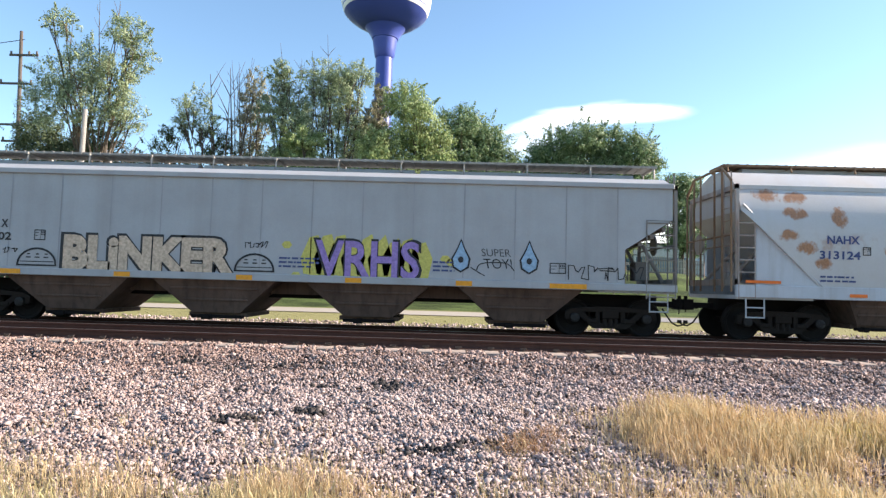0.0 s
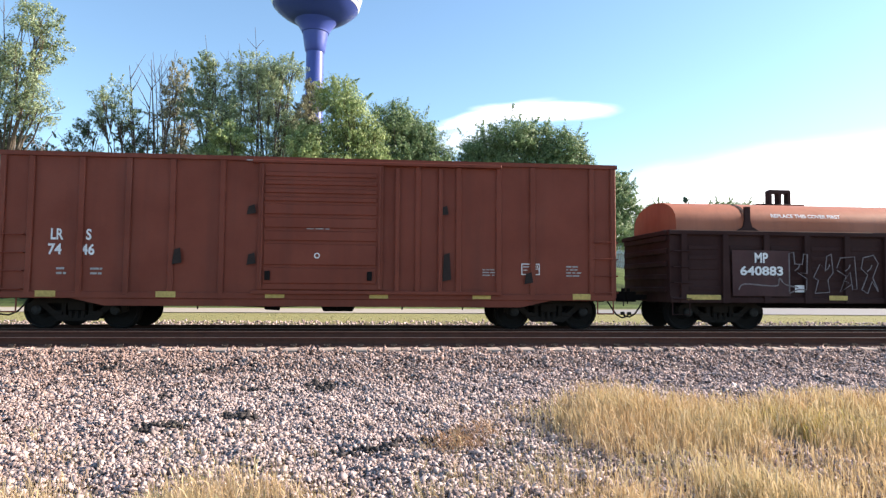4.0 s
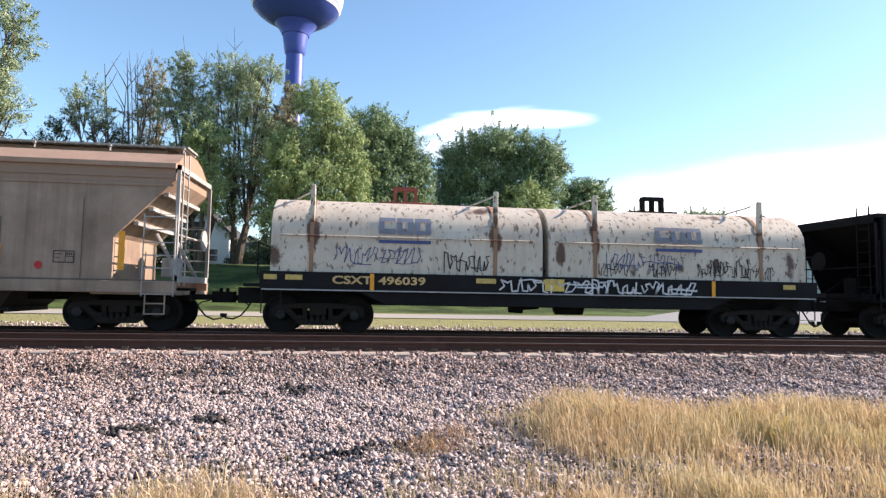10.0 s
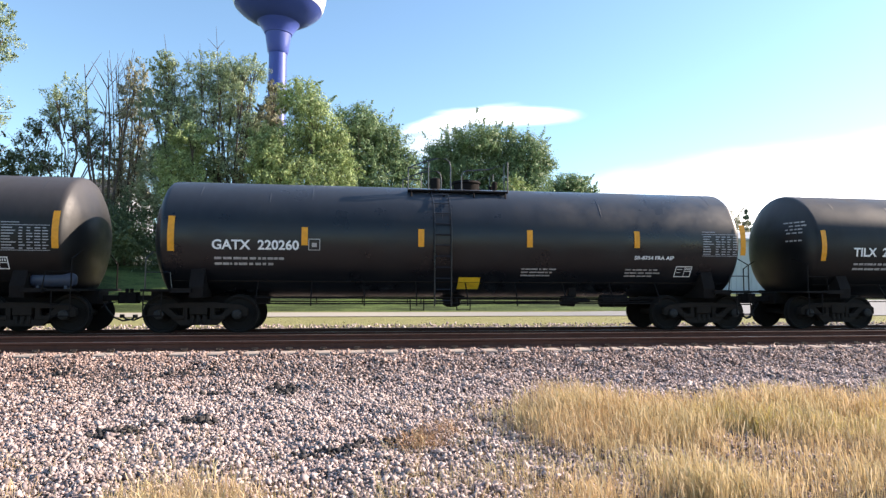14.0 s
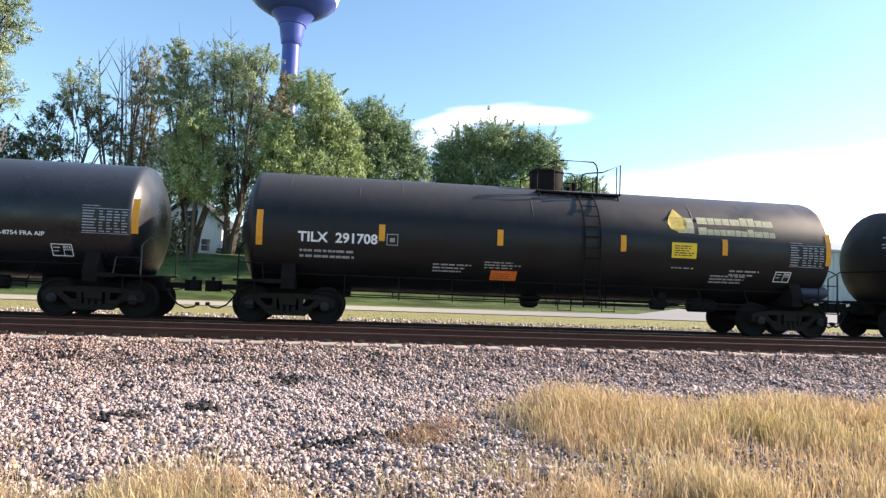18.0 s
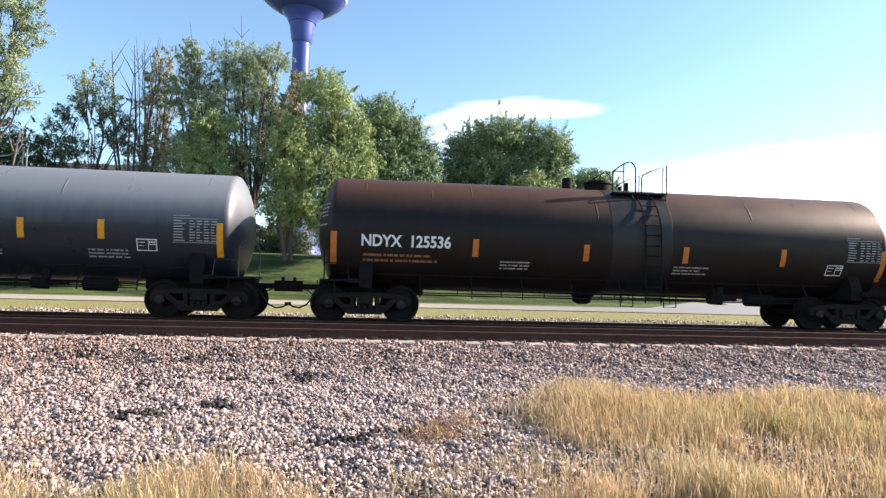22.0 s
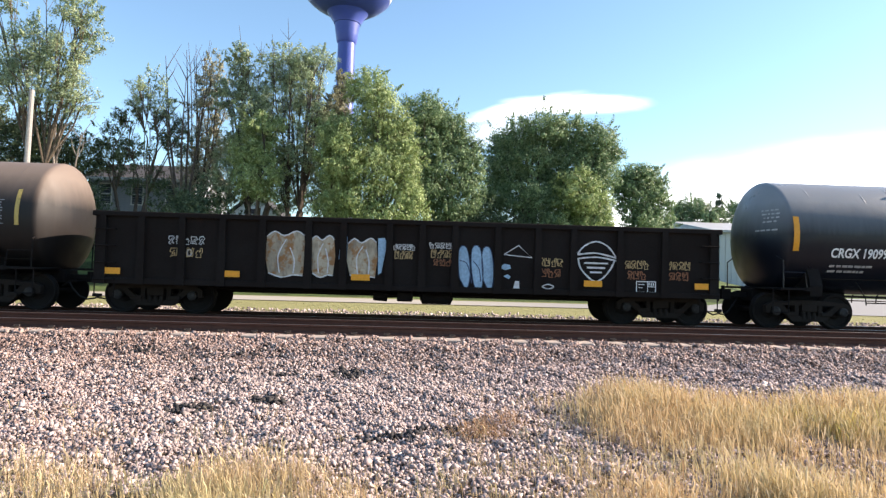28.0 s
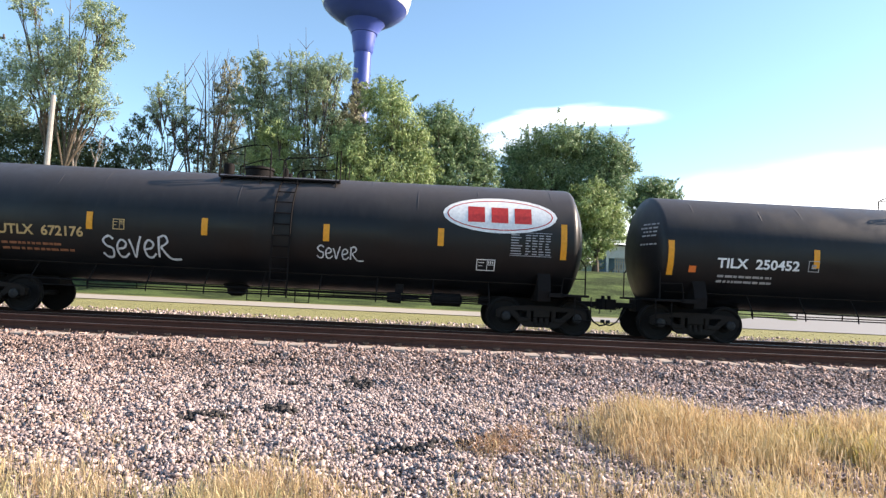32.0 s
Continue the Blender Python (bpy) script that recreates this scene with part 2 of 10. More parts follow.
def island_mat(name, colors, rough=0.85, grain=30.0, spec=0.3, trans=0.0, bump=0.2):
    """Many loose pieces in one mesh: each island takes its own colour from a row of colours."""
    m, nt, bs, n, ln = nodes_of(name)
    geo = n("ShaderNodeNewGeometry")
    cr = n("ShaderNodeValToRGB")
    els = cr.color_ramp.elements
    cr.color_ramp.interpolation = "LINEAR"
    while len(els) < len(colors):
        els.new(0.5)
    for i, c in enumerate(colors):
        els[i].position = i / max(1, len(colors) - 1)
        els[i].color = (*c, 1)
    ln(geo.outputs["Random Per Island"], cr.inputs[0])
    f = noise_of(nt, grain, 4, 0.6)
    c = mix_of(nt, ramp_of(nt, f, 0.35, 0.7, 0.0, 0.35), cr.outputs[0], (0.03, 0.025, 0.02))
    if trans > 0:
        tr = n("ShaderNodeBsdfTranslucent")
        ln(c, tr.inputs[0])
        ms = n("ShaderNodeMixShader")
        ms.inputs[0].default_value = trans
        ln(bs.outputs[0], ms.inputs[1])
        ln(tr.outputs[0], ms.inputs[2])
        ln(ms.outputs[0], nt.nodes["Material Output"].inputs[0])
    ln(c, bs.inputs["Base Color"])
    bs.inputs["Roughness"].default_value = rough
    bs.inputs["Specular IOR Level"].default_value = spec
    if bump:
        bump_of(nt, bs, f, bump, 0.01)
    return m


M = {}
M["steel_dark"] = paint("grimy_steel", (0.0075, 0.0062, 0.0064), 0.8, (0.015, 0.011, 0.010), 0.5, spec=0.12)
M["truck"] = paint("cast_steel_grime", (0.0155, 0.0125, 0.011), 0.8, (0.03, 0.021, 0.0165), 0.6, spec=0.12)
M["wheel"] = paint("wheel_steel", (0.0095, 0.008, 0.0076), 0.85, (0.02, 0.0155, 0.014), 0.5, spec=0.15)
M["bearing"] = plain("bearing_cap", (0.02, 0.018, 0.018), 0.7)
M["rail_side"] = paint("rusty_rail", (0.075, 0.036, 0.028), 0.85, (0.035, 0.018, 0.014), 0.5, spec=0.2)
M["rail_top"] = plain("polished_rail_head", (0.35, 0.33, 0.31), 0.35, 1.0, 0.1)
M["tie"] = plain("concrete_tie", (0.40, 0.325, 0.275), 0.9, 0, 0.25, 9.0)
M["clip"] = plain("rail_clip", (0.06, 0.045, 0.038), 0.8)
M["rubber"] = plain("hose_rubber", (0.012, 0.012, 0.012), 0.6)
M["yellow"] = plain("reflector_yellow", (0.72, 0.30, 0.02), 0.45, var=0.12)
M["yellow_dull"] = plain("reflector_faded", (0.50, 0.36, 0.11), 0.6, var=0.25)
M["reflector_orange"] = plain("reflector_orange", (0.50, 0.16, 0.03), 0.5, var=0.15)
M["orange"] = plain("placard_orange", (0.75, 0.17, 0.03), 0.5, var=0.12)
M["placard_yellow"] = plain("placard_yellow", (0.78, 0.52, 0.03), 0.5, var=0.1)
M["white"] = plain("stencil_white", (0.72, 0.73, 0.74), 0.6, var=0.15)
M["white_dull"] = plain("stencil_white_faded", (0.34, 0.33, 0.33), 0.7, var=0.3)
M["black"] = plain("stencil_black", (0.025, 0.027, 0.032), 0.6)
M["blue_text"] = plain("stencil_blue", (0.05, 0.075, 0.2), 0.6)
M["gold_text"] = plain("stencil_gold", (0.50, 0.34, 0.15), 0.6)
M["table_white"] = plain("stencil_table", (0.30, 0.31, 0.34), 0.65, var=0.25)
M["red_text"] = plain("stencil_red", (0.45, 0.03, 0.03), 0.6)
M["cream"] = plain("emblem_cream", (0.48, 0.45, 0.29), 0.65, var=0.25)
M["dark_red_text"] = plain("lettering_dark_red", (0.10, 0.022, 0.022), 0.65)
M["emblem_gold"] = plain("emblem_gold", (0.62, 0.44, 0.1), 0.6)
M["purple"] = plain("spray_purple", (0.27, 0.19, 0.46), 0.6)
M["spray_yellow"] = plain("spray_yellow", (0.50, 0.47, 0.12), 0.6)
M["spray_tan"] = plain("spray_tan", (0.52, 0.41, 0.31), 0.6, var=0.35)
M["spray_blue"] = plain("spray_blue", (0.25, 0.40, 0.55), 0.6)
M["spray_faded"] = plain("spray_faded_tan", (0.42, 0.30, 0.15), 0.65, var=0.35)
M["spray_white"] = plain("spray_white", (0.55, 0.56, 0.58), 0.65, var=0.3)
M["spray_rust"] = plain("spray_rust", (0.27, 0.11, 0.055), 0.65, var=0.3)


# ---- mesh helpers ----
def box(bm, x0, x1, y0, y1, z0, z1, bevel=0.0):
    vs = [bm.verts.new((x, y, z)) for x in (x0, x1) for y in (y0, y1) for z in (z0, z1)]
    fs = [bm.faces.new([vs[i] for i in q]) for q in
          ((0, 1, 3, 2), (4, 6, 7, 5), (0, 4, 5, 1), (2, 3, 7, 6), (0, 2, 6, 4), (1, 5, 7, 3))]
    if bevel > 0:
        bmesh.ops.bevel(bm, geom=list({e for f in fs for e in f.edges}), offset=bevel, segments=1, affect="EDGES")
    return vs


def prism(bm, pts, axis, a, b):
    """A polygon drawn in the plane across an axis, pushed from a to b along that axis."""
    def put(p, d):
        return {"x": (d, p[0], p[1]), "y": (p[0], d, p[1]), "z": (p[0], p[1], d)}[axis]
    va = [bm.verts.new(put(p, a)) for p in pts]
    vb = [bm.verts.new(put(p, b)) for p in pts]
    n = len(pts)
    bm.faces.new(va)
    bm.faces.new(vb[::-1])
    for i in range(n):
        bm.faces.new((va[i], vb[i], vb[(i + 1) % n], va[(i + 1) % n]))


def tube(bm, pts, r, seg=6, r_end=None, cap=True):
    """A round bar along a line of points, tapering to r_end."""
    pts = [Vector(p) for p in pts]
    rings = []
    n = len(pts)
    ref = None
    for i, p in enumerate(pts):
        d = (pts[min(i + 1, n - 1)] - pts[max(i - 1, 0)]).normalized()
        if ref is None:
            ref = Vector((0, 0, 1)) if abs(d.z) < 0.9 else Vector((1, 0, 0))
        u = d.cross(ref).normalized()
        v = d.cross(u).normalized()
        rr = r if r_end is None else r + (r_end - r) * i / max(1, n - 1)
        rings.append([bm.verts.new(p + (u * math.cos(a) + v * math.sin(a)) * rr)
                      for a in (2 * math.pi * k / seg for k in range(seg))])
    for a, b in zip(rings, rings[1:]):
        for k in range(seg):
            bm.faces.new((a[k], a[(k + 1) % seg], b[(k + 1) % seg], b[k]))
    if cap:
        bm.faces.new(rings[0][::-1])
        bm.faces.new(rings[-1])


def lathe(bm, prof, axis="x", seg=32, centre=(0, 0, 0)):
    """Turns (along, radius) pairs round an axis."""
    rings = []
    c = Vector(centre)
    for s, r in prof:
        ring = []
        for k in range(seg):
            a = 2 * math.pi * k / seg
            p, q = r * math.cos(a), r * math.sin(a)
            ring.append(bm.verts.new(c + Vector({"x": (s, p, q), "y": (p, s, q), "z": (p, q, s)}[axis])))
        rings.append(ring)
    for a, b in zip(rings, rings[1:]):
        for k in range(seg):
            bm.faces.new((a[k], a[(k + 1) % seg], b[(k + 1) % seg], b[k]))
    bm.faces.new(rings[0][::-1])
    bm.faces.new(rings[-1])


def done(bm, name, mat, smooth=False):
    bmesh.ops.recalc_face_normals(bm, faces=bm.faces)
    me = bpy.data.meshes.new(name)
    bm.to_mesh(me)
    bm.free()
    if mat is not None:
        me.materials.append(mat)
    if smooth:
        me.shade_smooth()
        me.set_sharp_from_angle(angle=radians(35))
    return me


def part(name, bm, mat, parent=None, label="", smooth=False, at=(0, 0, 0)):
    """Links a bmesh, or a mesh that is shared, as one object under a thing or a part."""
    me = bm if isinstance(bm, bpy.types.Mesh) else done(bm, name, mat, smooth)
    ob = new(name, me)
    if parent is not None:
        ob.parent = parent
    ob.location = at
    if label:
        ob["label"] = label
    return ob


def raw_mesh(name, verts, faces, mat, smooth=False):
    """A mesh from numpy arrays; all faces have the same number of corners."""
    me = bpy.data.meshes.new(name)
    v = np.asarray(verts, dtype=np.float32).reshape(-1, 3)
    f = np.asarray(faces, dtype=np.int32)
    k = f.shape[1]
    me.vertices.add(len(v))
    me.vertices.foreach_set("co", v.ravel())
    me.loops.add(f.size)
    me.loops.foreach_set("vertex_index", f.ravel())
    me.polygons.add(len(f))
    me.polygons.foreach_set("loop_start", np.arange(0, f.size, k, dtype=np.int32))
    me.polygons.foreach_set("loop_total", np.full(len(f), k, dtype=np.int32))
    me.update(calc_edges=True)
    me.materials.append(mat)
    if smooth:
        me.shade_smooth()
    return me


def letters(text, height, width=None, bold=0.0, shear=0.0, space=1.0):
    """A flat mesh of text in x and z, its lower left corner at the origin, facing -y."""
    cu = bpy.data.curves.new("letters", "FONT")
    cu.body = text
    cu.size = 1.0
    cu.offset = bold
    cu.shear = shear
    cu.space_character = space
    cu.resolution_u = 3
    ob = bpy.data.objects.new("letters", cu)
    scene.collection.objects.link(ob)
    dg = bpy.context.evaluated_depsgraph_get()
    me = bpy.data.meshes.new_from_object(ob.evaluated_get(dg))
    bpy.data.objects.remove(ob)
    bpy.data.curves.remove(cu)
    co = np.zeros(len(me.vertices) * 3, dtype=np.float32)
    me.vertices.foreach_get("co", co)
    co = co.reshape(-1, 3)
    lo, hi = co.min(0), co.max(0)
    sz = height / max(1e-6, hi[1] - lo[1])
    sx = sz if width is None else width / max(1e-6, hi[0] - lo[0])
    out = np.stack([(co[:, 0] - lo[0]) * sx, np.zeros(len(co)), (co[:, 1] - lo[1]) * sz], 1)
    me.vertices.foreach_set("co", out.astype(np.float32).ravel())
    me.update()
    return me


def wrap(me, x, z, side):
    """Lays a flat mesh at (x, z) of a car side; side(z) is the distance of the side from the middle there."""
    co = np.zeros(len(me.vertices) * 3, dtype=np.float32)
    me.vertices.foreach_get("co", co)
    co = co.reshape(-1, 3)
    co[:, 0] += x
    co[:, 2] += z
    co[:, 1] = [-side(v) + w for v, w in zip(co[:, 2], co[:, 1])]
    me.vertices.foreach_set("co", co.ravel())
    me.update()
    return me


def halves(me):
    """The two words of a flat text, as meshes of their own."""
    co = [tuple(v.co) for v in me.vertices]
    xs = sorted(c[0] for c in co)
    cut = max(zip(xs, xs[1:]), key=lambda p: p[1] - p[0])
    cut = (cut[0] + cut[1]) / 2
    out = []
    for s in (-1, 1):
        keep = [i for i, c in enumerate(co) if (c[0] - cut) * s > 0]
        at = {i: k for k, i in enumerate(keep)}
        m = bpy.data.meshes.new("letters")
        m.from_pydata([co[i] for i in keep], [], [[at[i] for i in p.vertices] for p in me.polygons if p.vertices[0] in at])
        out.append(m)
    return out


def mark(car, text, x, z, h, mat, side, w=None, bold=0.026, shear=0.0, space=1.0, name="lettering", lift=0.012):
    me = letters(text, h, w, bold, shear, space)
    for me in halves(me) if "  " in text else (me,):
        me.materials.append(mat)
        wrap(me, x, z, lambda v: side(v) + lift)
        ob = part(name, me, None, car)
    return ob


def flat_quads(quads, name, mat, side, car, lift=0.012, label=""):
    """Quads of (x, z) corners laid on a car side as one thin painted patch."""
    bm = bmesh.new()
    for q in quads:
        vs = [bm.verts.new((x, -side(z) - lift, z)) for x, z in q]
        bm.faces.new(vs)
    me = bpy.data.meshes.new(name)
    bm.to_mesh(me)
    bm.free()
    me.materials.append(mat)
    return part(name, me, None, car, label)


def rect(x0, x1, z0, z1):
    return [(x0, z0), (x1, z0), (x1, z1), (x0, z1)]


def bars(car, x, z, w, h, rows, mat, side, seed=1, name="stencil", lift=0.012):
    """Small writing that cannot be read: rows of short bars."""
    rnd = random.Random(seed)
    qs = []
    rh = h / (rows * 2.3)
    for r in range(rows):
        zz = z + h - (r + 1) * h / rows
        xx = x
        end = x + w * rnd.uniform(0.7, 1.0)
        while xx < end:
            l = rnd.uniform(0.05, 0.2)
            qs.append(rect(xx, min(xx + l, end), zz, zz + rh))
            xx += l + rnd.uniform(0.015, 0.05)
    return tagged(flat_quads(qs, name, mat, side, car, lift), kind="stuff")


def frame_box(car, x, z, w, h, mat, side, seed=1, name="inspection_panel"):
    """A white-ruled inspection panel with two cells of small marks."""
    t = 0.022
    qs = [rect(x, x + w, z, z + t), rect(x, x + w, z + h - t, z + h), rect(x, x + t, z + t, z + h - t), rect(x + w - t, x + w, z + t, z + h - t),
          rect(x + w * 0.56, x + w * 0.59, z + t, z + h - t), rect(x + w * 0.59, x + w - t, z + h * 0.5, z + h * 0.56)]
    for i in range(3):
        qs.append(rect(x + w * (0.62 + 0.11 * i), x + w * (0.68 + 0.11 * i), z + h * 0.64, z + h * 0.84))
    qs.append(rect(x + w * 0.1, x + w * 0.42, z + h * 0.68, z + h * 0.74))
    qs.append(rect(x + w * 0.1, x + w * 0.34, z + h * 0.4, z + h * 0.45))
    return tagged(flat_quads(qs, name, mat, side, car), kind="stuff")


def scrawl(car, x, z, w, h, mat, side, strokes, seed, r=0.02, name="spray_tag"):
    """A sprayed tag that cannot be read: one restless line of hooks and swells with a few loose dashes, no letters."""
    rnd = random.Random(seed)
    lines = []
    pts = []
    n = strokes * 4
    for k in range(strokes):
        xa, cw = x + w * k / strokes, w / strokes
        up = rnd.uniform(0.7, 1.0)
        kind = rnd.randint(0, 3)
        loop = {0: ((0.05, 0.0), (0.1, up), (0.6, up * 0.95), (0.75, 0.6)), 1: ((0.0, 0.5), (0.35, up), (0.75, 0.85), (0.3, 0.1)),
                2: ((0.1, up), (0.15, 0.1), (0.7, 0.05), (0.8, 0.55)), 3: ((0.0, 0.15), (0.45, 0.5), (0.15, up), (0.7, 0.75))}[kind]
        for u, v in loop:
            pts.append((xa + cw * (u + rnd.uniform(-0.08, 0.08)), z + h * (v + rnd.uniform(-0.07, 0.07))))
    cut = rnd.randint(n // 3, n // 2)
    lines += [pts[:cut], pts[cut + 1:]]
    for k in range(max(1, strokes // 3)):
        a, c = x + w * rnd.uniform(0.05, 0.8), z + h * rnd.uniform(0.0, 0.9)
        lines.append([(a, c), (a + w * 0.1, c + h * rnd.uniform(-0.08, 0.1)), (a + w * 0.2, c + h * rnd.uniform(-0.05, 0.05))])
    bm = bmesh.new()
    for i, line in enumerate(lines):
        for (xa, za), (xb, zb) in zip(line, line[1:]):
            d = Vector((xb - xa, zb - za))
            if d.length < 1e-4:
                continue
            d.normalize()
            rr = r * rnd.uniform(0.75, 1.15)
            nrm = Vector((-d.y, d.x)) * rr
            xa, za, xb, zb = xa - d.x * rr * 0.5, za - d.y * rr * 0.5, xb + d.x * rr * 0.5, zb + d.y * rr * 0.5
            q = [(xa + nrm.x, za + nrm.y), (xb + nrm.x, zb + nrm.y), (xb - nrm.x, zb - nrm.y), (xa - nrm.x, za - nrm.y)]
            vs = [bm.verts.new((px, -side(pz) - 0.014 - 0.0006 * i, pz)) for px, pz in q]
            bm.faces.new(vs)
    me = bpy.data.meshes.new(name)
    bm.to_mesh(me)
    bm.free()
    me.materials.append(mat)
    return tagged(part(name, me, None, car), kind="stuff")


def brush(car, lines, mat, side, r, name, lift=0.014, seed=1):
    """Sprayed strokes along lines of (x, z): short overlapping quads with rounded joints and an uneven width."""
    rnd = random.Random(seed)
    bm = bmesh.new()
    for i, line in enumerate(lines):
        o = lift + 0.0006 * (i % 9)
        w = [r * rnd.uniform(0.75, 1.15) for _ in line]
        left, right = [], []
        for k, (px, pz) in enumerate(line):
            qa, qb = line[max(0, k - 1)], line[min(len(line) - 1, k + 1)]
            d = Vector((qb[0] - qa[0], qb[1] - qa[1]))
            d = d.normalized() if d.length > 1e-5 else Vector((1, 0))
            for out, sg in ((left, 1), (right, -1)):
                z = pz + sg * d.x * w[k]
                out.append(bm.verts.new((px - sg * d.y * w[k], -side(z) - o, z)))
        for k in range(len(line) - 1):
            bm.faces.new((left[k], left[k + 1], right[k + 1], right[k]))
    me = bpy.data.meshes.new(name)
    bm.to_mesh(me)
    bm.free()
    me.materials.append(mat)
    return tagged(part(name, me, None, car), kind="stuff")


def rounded(pts, steps=4):
    """A smooth line through the given corners."""
    out = []
    for k in range(len(pts) - 1):
        p0, p1, p2, p3 = pts[max(0, k - 1)], pts[k], pts[k + 1], pts[min(len(pts) - 1, k + 2)]
        for j in range(steps):
            t = j / steps
            out.append(tuple(0.5 * (2 * b + (c - a) * t + (2 * a - 5 * b + 4 * c - d) * t * t + (3 * b - a - 3 * c + d) * t ** 3) for a, b, c, d in zip(p0, p1, p2, p3)))
    return out + [pts[-1]]


# hand-sprayed letters in a unit cell
HAND = {"S": (((0.85, 0.85), (0.5, 1.0), (0.12, 0.8), (0.3, 0.55), (0.75, 0.4), (0.7, 0.05), (0.3, 0.0), (0.02, 0.2)),),
        "e": (((0.1, 0.38), (0.6, 0.45), (0.75, 0.68), (0.4, 0.82), (0.1, 0.5), (0.2, 0.08), (0.55, 0.0), (0.9, 0.2)),),
        "v": (((0.0, 0.85), (0.2, 0.45), (0.35, 0.0), (0.6, 0.5), (0.85, 1.0)),),
        "r": (((0.1, 0.0), (0.15, 0.5), (0.2, 1.0)), ((0.1, 0.9), (0.6, 1.05), (0.8, 0.75), (0.3, 0.5)), ((0.3, 0.5), (0.6, 0.2), (1.0, -0.05), (1.7, -0.05)))}


def sprayed_word(car, text, x, z, h, step, mat, side, r, rise=0.0):
    lines = []
    for k, ch in enumerate(text):
        for ln in HAND[ch]:
            lines.append([(x + k * step + u * step * 1.02, z + v * h + rise * k) for u, v in rounded(ln)])
    brush(car, lines, mat, side, r, "spray_tag", seed=len(text) + int(h * 100))


# outlines of sprayed block shapes that cannot be read, in a unit cell
BLOCK = (((0.0, 0.0), (0.0, 1.0), (0.25, 1.0), (0.28, 0.72), (0.7, 0.72), (0.72, 1.0), (0.95, 0.95), (0.9, 0.5), (0.45, 0.48), (0.9, 0.35), (0.85, 0.05), (0.45, 0.1), (0.0, 0.0)),
         ((0.1, 0.05), (0.35, 0.4), (0.05, 0.75), (0.3, 1.0), (0.8, 0.92), (0.95, 0.65), (0.6, 0.45), (0.95, 0.1), (0.65, 0.0), (0.4, 0.3), (0.1, 0.05)),
         ((0.0, 0.6), (0.2, 0.9), (0.95, 0.92), (1.0, 0.1), (0.75, 0.05), (0.7, 0.5), (0.4, 0.3), (0.75, 0.2), (0.1, 0.0), (0.45, 0.45), (0.0, 0.6)),
         ((0.05, 1.0), (0.3, 0.95), (0.35, 0.6), (0.65, 0.7), (0.95, 0.4), (0.7, 0.3), (0.9, 0.0), (0.2, 0.0), (0.25, 0.35), (0.0, 0.5), (0.05, 1.0)))


def sprayed_outlines(car, x, z, w, h, n, mat, side, r, seed):
    rnd = random.Random(seed)
    lines = []
    for k in range(n):
        sh = BLOCK[(k * 3 + seed) % 4]
        flip = rnd.random() < 0.4
        cw = w / n
        pts = [(x + cw * (k + 0.08 + 0.84 * (1 - u if flip else u) + rnd.uniform(-0.03, 0.03)), z + h * (v + rnd.uniform(-0.03, 0.03))) for u, v in sh]
        lines.append(pts)
        c = rnd.uniform(0.3, 0.6)
        lines.append([(x + cw * (k + c), z + h * 0.55), (x + cw * (k + c + 0.15), z + h * 0.62), (x + cw * (k + c + 0.22), z + h * 0.72)])
    brush(car, lines, mat, side, r, "spray_outline", seed=seed)


def name_blocks(car, x, z, widths, h, gap, mat, side, lift, seed, slant=0.0):
    """A company's name as plain solid blocks of uneven height."""
    rnd = random.Random(seed)
    for w in widths:
        t = h * rnd.choice((0.74, 0.78, 0.8, 1.0))
        m = t * 0.5
        qs = [[(x, z), (x + w, z), (x + w + slant * m, z + m), (x + slant * m, z + m)],
              [(x + slant * m, z + m), (x + w + slant * m, z + m), (x + w + slant * t, z + t), (x + slant * t, z + t)]]
        flat_quads(qs, "name_block", mat, side, car, lift)
        x += w + gap


# ---- ground, tracks and verge ----
def smooth01(a, b, v):
    u = min(1.0, max(0.0, (v - a) / (b - a)))
    return u * u * (3 - 2 * u)


GROUND = ((-60, -0.55), (0, -0.52), (4, -0.47), (7, -0.41), (9, -0.36), (9.9, -0.27), (10.75, -0.09), (11.1, -0.05), (14.0, -0.06), (14.6, -0.12), (15.2, -0.16),
          (18.0, -0.17), (18.5, -0.22), (19.6, -0.18), (24.0, -0.14), (27.5, -0.10), (32.0, -0.05))


def ground_z(x, y):
    """Height of the ground: verge, ballast bed, flat strip and, past the road, a lawn bank that fades out to the right."""
    z = GROUND[-1][1]
    if y <= GROUND[0][0]:
        z = GROUND[0][1]
    else:
        for (ya, za), (yb, zb) in zip(GROUND, GROUND[1:]):
            if ya <= y <= yb:
                z = za + (zb - za) * smooth01(ya, yb, y)
                break
    if y > 32:
        bank = -0.05 + 2.6 * smooth01(32.6, 39.0, y) + max(0.0, y - 39) * 0.0364
        low = -0.05 + 0.45 * smooth01(32, 46, y) + max(0.0, y - 32) * 0.012
        k = smooth01(9.0, 24.0, x - (y - 32) * 0.45)
        z = bank * (1 - k) + low * k
        z = min(z, 7.0)
    return z


